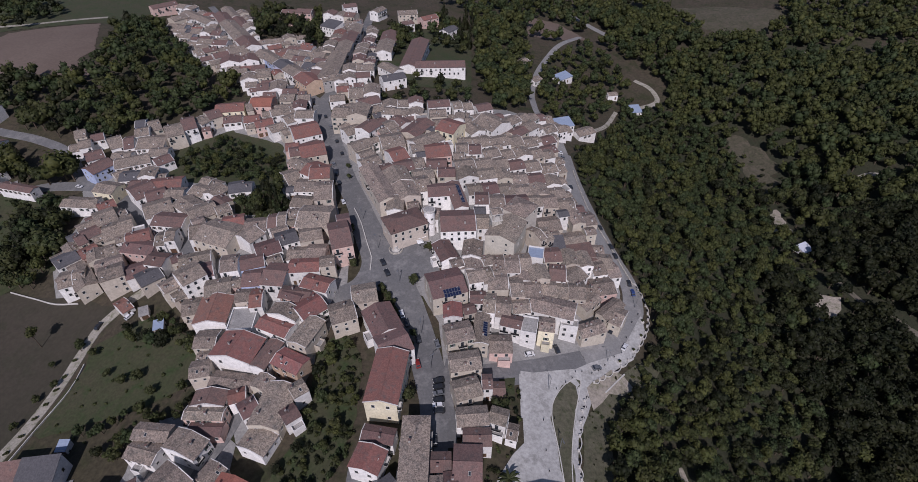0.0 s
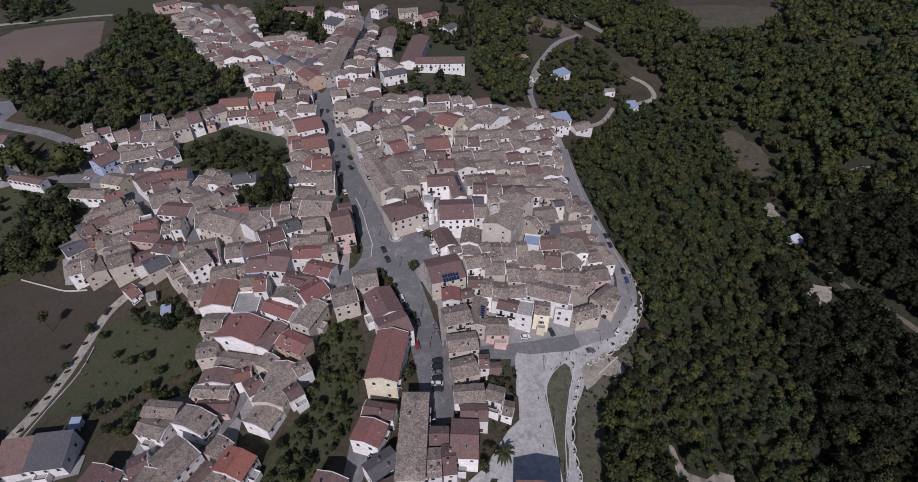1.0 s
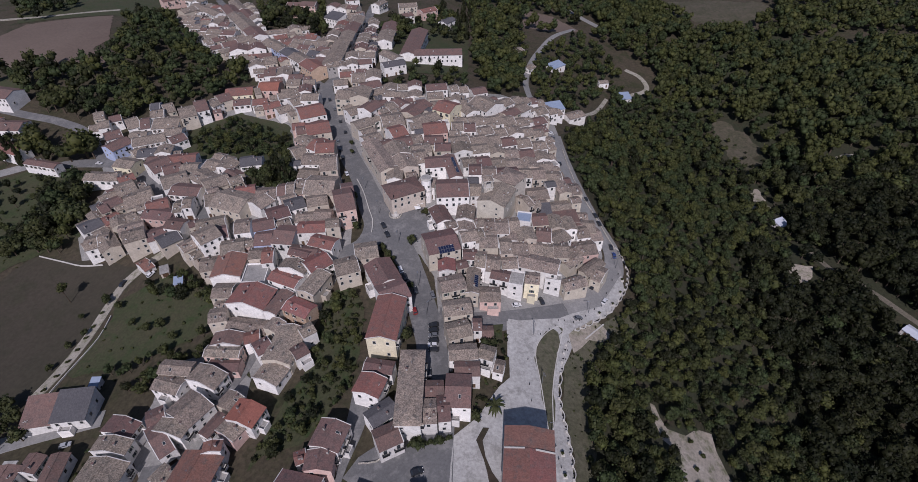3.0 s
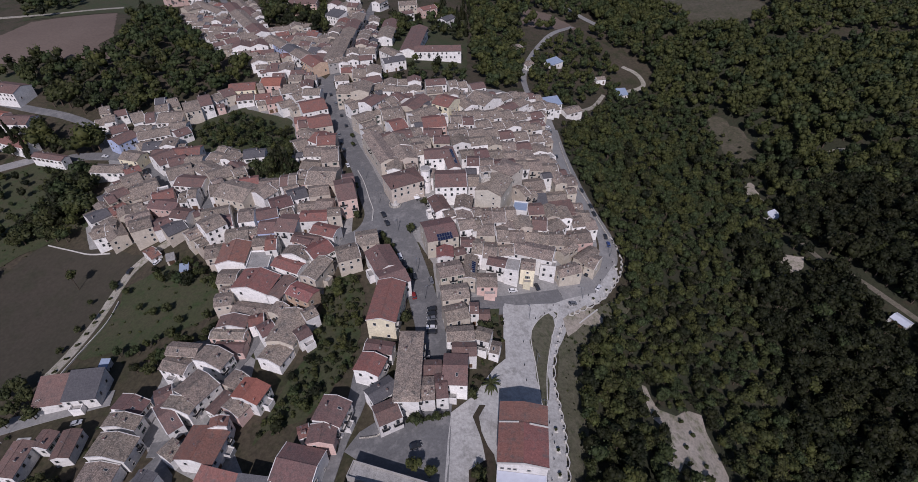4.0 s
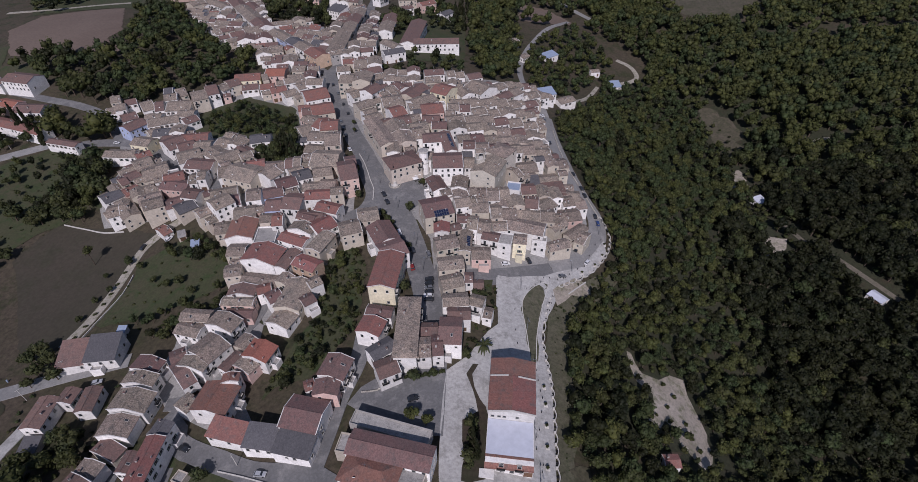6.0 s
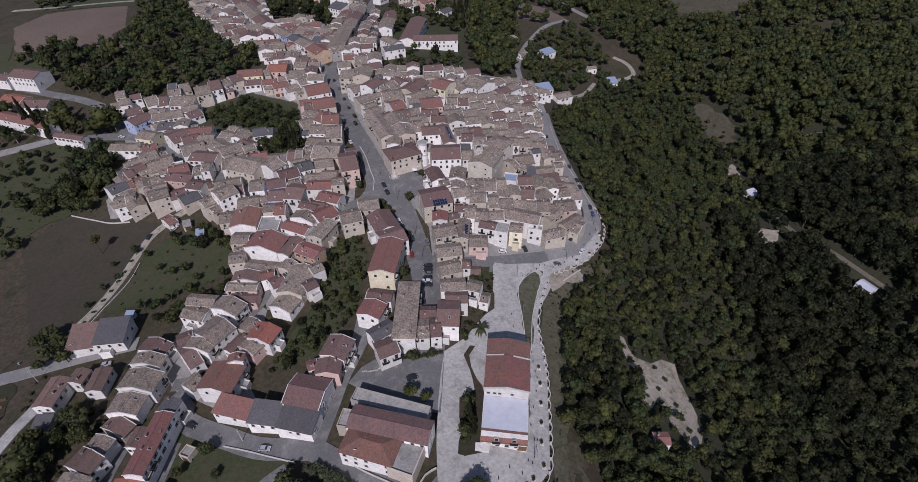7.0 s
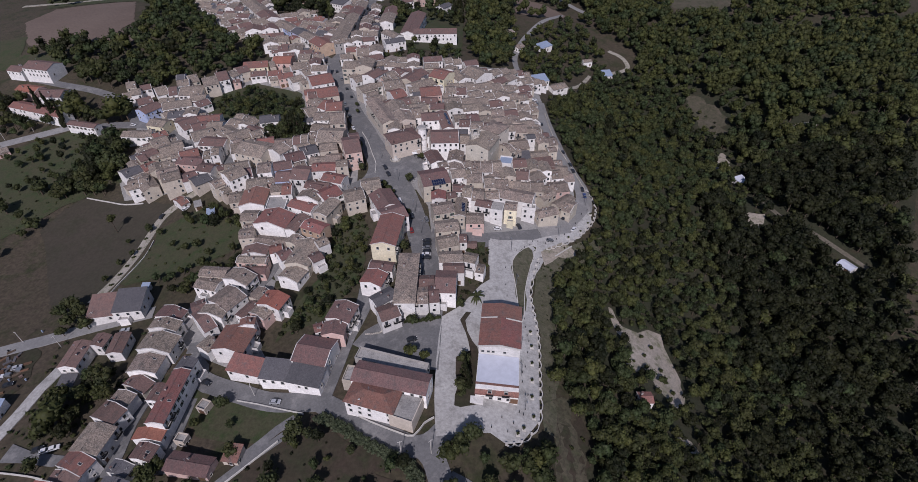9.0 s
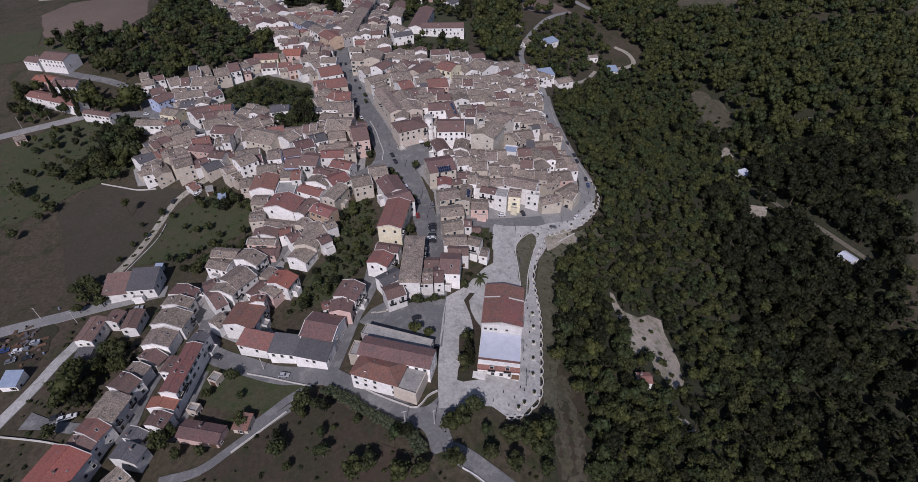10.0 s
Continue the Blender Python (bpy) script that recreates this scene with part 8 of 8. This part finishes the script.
low_wall("divider_wall", [(-47.3, 185.9), (-42.8, 175.6), (-38.1, 161.5), (-35.6, 154.4), (-35.3, 147.5)], 0.9, 0.35, KERB, "pale concrete dividing wall between two levels of the street")
low_wall("retaining_wall", [(75.3, 156.4), (72.3, 167.4), (69.4, 180.9), (66.0, 197.7), (64.4, 223.9), (64.2, 246.0)], 0.8, 0.4, STONE, "stone parapet wall along the loop road")
low_wall("field_wall", [(-198.2, 157.5), (-182.9, 152.2), (-171.7, 148.3), (-160.4, 147.0)], 0.8, 0.3, KERB, "low pale concrete wall by the field track")
low_wall("track_wall", [(-147.1, 77.9), (-144.3, 91.2), (-140.6, 105.4), (-140.8, 116.3)], 0.7, 0.25, KERB, "low pale wall beside the farm track")
low_wall("bend_wall", [(-28.4, 17.2), (-20.3, 12.8), (-10.9, 8.8), (-6.2, 7.7), (-3.1, 11.9), (-0.1, 13.9)], 1.0, 0.25, KERB, "low white wall around the corner building")
low_wall("meadow_wall", [(-67.3, 23.7), (-58.5, 21.5), (-49.9, 19.0), (-42.6, 17.0)], 0.8, 0.25, KERB, "low pale wall along the lower street")
low_wall("rail_wall", [(8.3, -10.2), (12.6, -12.3), (17.6, -15.8)], 0.8, 0.2, WHITE, "white rail beside the lower road")
low_wall("yard_wall", [(-26.7, 47.4), (-21.3, 47.9), (-19.5, 51.2), (-22.1, 58.6)], 0.9, 0.25, STONE, "stone garden wall of the white corner house")
low_wall("promenade_kerb", [(41.0, 105.7), (42.8, 105.1), (41.8, 101.2), (37.9, 89.0), (34.8, 75.9), (33.0, 61.3), (31.7, 59.4), (31.3, 63.6), (31.0, 77.9), (30.4, 90.4), (32.2, 96.7), (36.5, 102.4), (41.0, 105.7)], 0.45, 0.3, KERB, "pale kerb edging the planted strip")
low_wall("forecourt_line", [(-20.1, 41.1), (-14.1, 42.7), (-7.0, 45.1), (-0.2, 47.5)], 0.16, 0.3, WHITE, "pale paved line across the forecourt")
low_wall("lane_wall", [(-62.8, -4.9), (-56.3, 1.1), (-48.7, 8.1)], 0.9, 0.3, KERB, "pale wall beside the gravel lane")
low_wall("ramp_wall", [(51.3, 101.7), (55.8, 106.1), (60.4, 110.5)], 0.7, 0.5, KERB, "pale concrete ramp wall below the belvedere")
low_wall("west_wall", [(-146.2, 3.6), (-136.8, 2.4), (-127.6, 1.0), (-121.6, -0.3)], 0.8, 0.3, KERB, "low wall along the western road")


def scalloped_parapet(pts):
    """White parapet of the belvedere: bays that bow out between piers."""
    line = smooth_line(pts, 3.6)
    ob = thing("belvedere_parapet", Matrix(), "white scalloped parapet with piers along the belvedere edge", "parapet")
    for a, b in zip(line[:-1], line[1:]):
        t = b - a
        n = Vector((t.y, -t.x)).normalized()
        m, k, v = Mesh(), 7, []
        for i in range(k):
            f = i / (k - 1)
            p = a + t * f + n * math.sin(math.pi * f) * .7
            z = float(land(p.x, p.y))
            q = p + n * .28
            v += [(p.x, p.y, z - 1.5), (p.x, p.y, z + .75), (q.x, q.y, z - 1.5), (q.x, q.y, z + .75)]
        fc = []
        for i in range(k - 1):
            o = i * 4
            fc += [(o, o + 4, o + 5, o + 1), (o + 2, o + 3, o + 7, o + 6), (o + 1, o + 5, o + 7, o + 3)]
        m.add(v, fc + [(0, 1, 3, 2), (k * 4 - 4, k * 4 - 2, k * 4 - 1, k * 4 - 3)], KERB)
        part("bay", m, ob)
        m = Mesh()
        z = float(land(a.x, a.y))
        m.box(a.x - .32, a.x + .32, a.y - .32, a.y + .32, z - .8, z + 1.1, KERB)
        part("pier", m, ob)
        m = Mesh()
        c = a + t * .5 + n * .5
        z = float(land(c.x, c.y))
        m.box(c.x - .7, c.x + .7, c.y - .25, c.y + .25, z + .1, z + .5, IRON)
        part("bench", m, ob, "dark bench in the bay")
    return ob


scalloped_parapet([(47.6, 104.9), (52.5, 108.1), (59.7, 113.4), (67.0, 121.0), (74.3, 131.6), (78.1, 142.0), (77.9, 150.3), (75.8, 157.5)])
scalloped_parapet([(22.3, 6.7), (27.3, 8.0), (33.5, 15.2), (35.1, 24.9), (36.2, 36.9), (37.4, 50.2), (37.3, 61.7), (36.7, 73.8), (38.8, 84.3), (41.3, 93.5), (44.3, 101.0)])


def pole(x, y, h=8.0, lamp=False, name="utility_pole"):
    ob = thing(name, pose(x, y, float(land(x, y)), 0, 0, rnd.uniform(0, 360)),
               "grey street lamp on a slim steel mast" if lamp else "grey concrete utility pole beside the road", "lamp" if lamp else "pole", "street poles")
    m = Mesh()
    m.tube(0, 0, -.5, h, .14, .08, STEEL if lamp else KERB, 7)
    part("mast", m, ob)
    m = Mesh()
    if lamp:
        m.box(-.06, 1.3, -.05, .05, h - .1, h, STEEL)
        part("arm", m, ob)
        m = Mesh()
        m.box(.9, 1.6, -.14, .14, h - .2, h - .05, STEEL)
        part("lamp_head", m, ob)
    else:
        m.box(-.7, .7, -.06, .06, h - .5, h - .38, KERB)
        part("crossarm", m, ob)
    return ob


pole(-9.4, 2.1, 8)
pole(-0.5, 2.5, 8)
pole(-150.7, 54.5, 7)
pole(-141.6, 66.1, 7)
pole(-169.6, 58.4, 7)
pole(-61.7, 25.3, 7)
pole(-86.6, 24.9, 7)
pole(32.3, 60.4, 7, True, "street_lamp")
pole(30.5, 45.9, 7, True, "street_lamp")
pole(29.3, 33.0, 7, True, "street_lamp")
pole(29.4, 19.6, 7, True, "street_lamp")
pole(30.7, 99.8, 7, True, "street_lamp")
pole(31.3, 78.9, 7, True, "street_lamp")
pole(-9.6, 103.8, 7, True, "street_lamp")
pole(-13.5, 118.2, 7, True, "street_lamp")
pole(-23.2, 142.0, 7, True, "street_lamp")
pole(-33.4, 159.3, 7, True, "street_lamp")
pole(-42.3, 178.0, 7, True, "street_lamp")
pole(54.7, 114.5, 7, True, "street_lamp")
pole(72.8, 143.4, 7, True, "street_lamp")
pole(-271.4, 228.5, 8)
pole(-285.2, 219.7, 8)


def hedge(name, pts, width, height, step, leaf, label):
    """A clipped or wild hedge: overlapping ragged clumps along a line."""
    line = smooth_line(pts, step)
    g = np.random.default_rng(len(pts) * 13)
    vs, fs, k = [], [], 0
    for p in line:
        for s in (-.3, .05, .3):
            cv, cf = CROWNS[g.integers(6)]
            q = np.array([p.x + s * width * g.uniform(.6, 1.2), p.y + s * width * .5 * g.uniform(.6, 1.2), 0])
            q[2] = float(land(q[0], q[1])) + height * .45
            v = cv * np.array([width * .5, width * .5, height * .55]) * g.uniform(.8, 1.15) + q
            vs.append(v)
            fs.append(cf + k)
            k += len(v)
    me = raw_mesh(name, np.concatenate(vs), np.concatenate(fs), [leaf])
    return tagged(new(name, me), label, "hedge")


hedge("road_hedge", [(-36.2, 14.6), (-29.0, 10.9), (-21.0, 5.7), (-13.6, 1.7), (-6.4, -2.6), (-3.7, -6.3)], 3.4, 3.0, 1.5, LEAF_H, "wild grey-green hedge along the bend of the road")
hedge("garden_hedge", [(-11.9, 52.8), (-6.4, 53.5), (-0.5, 55.3)], 2.2, 1.6, 1.8, LEAF_S, "dark clipped hedge by the white house")
hedge("track_hedge", [(-149.7, 82.7), (-147.4, 95.1), (-146.1, 111.6), (-146.2, 125.2)], 1.6, 1.4, 5.0, LEAF_S, "scattered dark shrubs along the farm track")
hedge("strip_hedge", [(9.6, 34.0), (9.0, 29.0), (8.8, 22.8)], 2.6, 2.2, 2.0, LEAF_S, "row of shrubs in the planting strip beside the hall")
hedge("main_hedge", [(-30.4, 139.7), (-27.6, 134.8), (-25.1, 129.9), (-22.6, 124.5)], 2.0, 1.8, 1.8, LEAF_S, "dark clipped hedge beside the main street")


def solar_array(x, y, z, turn, tilt, nx, ny):
    ob = thing("solar_array", pose(x, y, z, tilt, 0, turn), "dark blue photovoltaic panels lying on a tiled roof", "solar panels")
    cell = shade("solar_cell", (0.012, 0.018, 0.045), (0.015, 0.02, 0.05), 0.2, 0.5, 2.0, spread=0.05, spec=0.6)
    for i in range(nx):
        for j in range(ny):
            m = Mesh()
            px, py = (i - nx / 2) * 1.05, (j - ny / 2) * 1.7
            m.box(px, px + 1.0, py, py + 1.62, 0, .05, STEEL)
            m.box(px + .05, px + .95, py + .05, py + 1.57, .05, .055, cell)
            part("panel", m, ob)
    return ob


def on_roof(x0, y0, x1, y1, depth, h, f, v, nx, ny):
    """Panels on the near slope of the house under this ridge."""
    a = math.atan2(y1 - y0, x1 - x0)
    cx, cy = x0 + (x1 - x0) * f, y0 + (y1 - y0) * f
    px, py = cx + math.sin(a) * v * depth / 2, cy - math.cos(a) * v * depth / 2
    mid = ((x0 + x1) / 2, (y0 + y1) / 2)
    z = float(land(*mid)) + h + depth / 2 * PITCH * (1 - v) + .28
    solar_array(px, py, z, math.degrees(a), math.degrees(math.atan(PITCH)), nx, ny)


on_roof(-11.1, 130.7, 1.4, 134.6, 13, 9, 0.6, 0.62, 6, 2)
on_roof(7.4, 110.3, 8.6, 124.3, 4.9, 7, 0.45, 0.5, 6, 1)
on_roof(1.2, 176.0, -3.2, 195.0, 6.0, 9, 0.5, 0.5, 13, 1)


def bollard(x, y):
    ob = thing("bollard", pose(x, y, float(land(x, y)) + .34), "short dark metal bollard on the pale promenade", "bollard", "promenade bollards")
    m = Mesh()
    m.tube(0, 0, -.2, .75, .16, .13, IRON, 8)
    part("post", m, ob)
    m = Mesh()
    m.tube(0, 0, .75, .95, .17, .06, IRON, 8)
    part("cap", m, ob)
    return ob


bollard(26.3, 42.4)
bollard(25.5, 37.2)
bollard(29.8, 34.3)
bollard(31.1, 37.0)
bollard(29.4, 30.2)
bollard(27.3, 18.2)
bollard(25.1, 13.9)
bollard(17.9, 11.7)
bollard(21.4, 15.4)
bollard(30.9, 25.2)
bollard(30.3, 22.9)
bollard(29.4, 19.6)
bollard(32.7, 43.7)
bollard(33.7, 49.3)
bollard(33.3, 52.0)
bollard(33.0, 56.2)
bollard(33.0, 60.5)
bollard(27.3, 88.1)
bollard(26.8, 77.7)
bollard(26.9, 71.3)
bollard(31.1, 89.1)
bollard(33.3, 100.4)
bollard(28.6, 17.4)
bollard(23.0, 10.8)
bollard(14.0, 12.7)
bollard(39.7, 105.4)
bollard(43.8, 108.5)
bollard(47.5, 108.4)
bollard(50.2, 109.9)
bollard(57.7, 116.8)
bollard(61.3, 119.3)
bollard(64.8, 126.6)
bollard(69.2, 134.9)
bollard(73.2, 139.9)
bollard(53.2, 112.6)
bollard(37.1, 103.4)
bollard(41.3, 108.1)


def planter(x, y, turn):
    ob = thing("planter", pose(x, y, float(land(x, y)) + .34, 0, 0, turn), "pale stone planter with a dark green shrub", "planter", "promenade planters")
    m = Mesh()
    m.box(-.7, .7, -.7, .7, -.2, .55, KERB, 0.05)
    part("box", m, ob)
    part("shrub", CROWN_DARK[0], ob, m=Matrix.Translation((0, 0, 1.0)) @ Matrix.Diagonal((.75, .75, .7, 1)))
    return ob


planter(32.0, 16.9, 0)
planter(32.2, 24.4, 0)
planter(33.0, 31.3, 0)
planter(33.8, 38.8, 0)
planter(34.5, 46.8, 0)
planter(34.8, 53.8, 0)
planter(28.3, 12.4, 0)
planter(26.2, 10.3, 0)
planter(71.7, 129.0, 0)
planter(74.3, 136.8, 0)
planter(66.6, 121.5, 0)
planter(59.5, 115.1, 0)


def cafe_umbrella(x, y, turn):
    ob = thing("parasol", pose(x, y, float(land(x, y)) + .34, 0, 0, turn), "white square cafe parasol on the paved square", "parasol", "cafe parasols")
    m = Mesh()
    m.tube(0, 0, 0, 2.5, .03, .03, STEEL, 6)
    part("pole", m, ob)
    m = Mesh()
    m.tube(0, 0, 0, .08, .35, .3, IRON, 10)
    part("base", m, ob)
    m = Mesh()
    c = [(-1.3, -1.3, 2.1), (1.3, -1.3, 2.1), (1.3, 1.3, 2.1), (-1.3, 1.3, 2.1), (0, 0, 2.7), (0, 0, 2.62)]
    m.add(c, [(0, 1, 4), (1, 2, 4), (2, 3, 4), (3, 0, 4), (1, 0, 5), (2, 1, 5), (3, 2, 5), (0, 3, 5)], WHITE)
    part("canopy", m, ob)
    return ob


cafe_umbrella(-18.9, 167.3, 20)
cafe_umbrella(-17.3, 163.9, 20)
cafe_umbrella(-15.2, 164.9, 20)
cafe_umbrella(-16.1, 161.4, 20)
cafe_umbrella(-19.5, 163.7, 20)


def scrap_yard(cx, cy, n):
    """Loose boards, drums and crates left about a yard."""
    g = random.Random(3)
    for i in range(n):
        x, y = cx + g.gauss(0, 6), cy + g.gauss(0, 6.5)
        kind = g.choice(("crate", "drum", "board_stack"))
        ob = thing(kind, pose(x, y, float(land(x, y)) + .2, 0, 0, g.uniform(0, 180)),
                   {"crate": "weathered wooden crate lying in the yard", "drum": "rusty metal drum lying in the yard", "board_stack": "stack of grey boards lying in the yard"}[kind], kind.replace("_", " "), "yard clutter")
        m = Mesh()
        if kind == "drum":
            m.tube(0, 0, -.1, .9, .32, .32, g.choice((IRON, ROOF["d"], ROOF["b"])), 12)
            part("barrel", m, ob)
        elif kind == "crate":
            a = g.uniform(.5, 1.1)
            m.box(-a, a, -a * .7, a * .7, -.1, a, g.choice((WOOD, IRON, ROOF["d"], ROOF["g"], STEEL)), 0.03)
            part("box", m, ob)
        else:
            for k in range(3):
                q = Mesh()
                q.box(-1.6 + k * .1, 1.5, -.5, .5, k * .14, k * .14 + .11, g.choice((ROOF["g"], WOOD, BARK)))
                part("board", q, ob)


scrap_yard(-166.8, 42.4, 64)


# far houses beyond the nearest become one joined mesh


def join_far(keep=255):
    hs = [o for o in scene.objects if o.parent is None and o.name.split(".")[0] == "house"]
    hs.sort(key=lambda o: math.hypot(o.location.x, o.location.y + 20))
    below = {}
    for o in scene.objects:
        if o.parent:
            below.setdefault(o.parent.name, []).append(o)
    vs, fs, mats, mi, k, gone = [], [], [], [], 0, []
    for o in hs[keep:]:
        pieces = [(c, o.matrix_basis @ c.matrix_basis) for c in below.get(o.name, [])]
        pieces += [(s, w @ s.matrix_basis) for c, w in pieces for s in below.get(c.name, [])]
        for c, w in pieces:
            me = c.data
            w = np.array(w)
            v = np.empty(len(me.vertices) * 3, np.float32)
            me.vertices.foreach_get("co", v)
            v = v.reshape(-1, 3) @ w[:3, :3].T + w[:3, 3]
            for p in me.polygons:
                fs.append([i + k for i in p.vertices])
                m = me.materials[p.material_index]
                if m not in mats:
                    mats.append(m)
                mi.append(mats.index(m))
            vs.append(v)
            k += len(v)
        gone += [c for c, w in pieces] + [o]
    if not vs:
        return
    bpy.data.batch_remove(gone)
    me = bpy.data.meshes.new("far_houses")
    me.from_pydata(np.concatenate(vs).tolist(), [], fs)
    for m in mats:
        me.materials.append(m)
    me.polygons.foreach_set("material_index", mi)
    me.update()
    tagged(new("far_houses", me), "tightly packed white and beige houses with clay tile roofs further up the ridge", "houses", kind="stuff")


join_far()
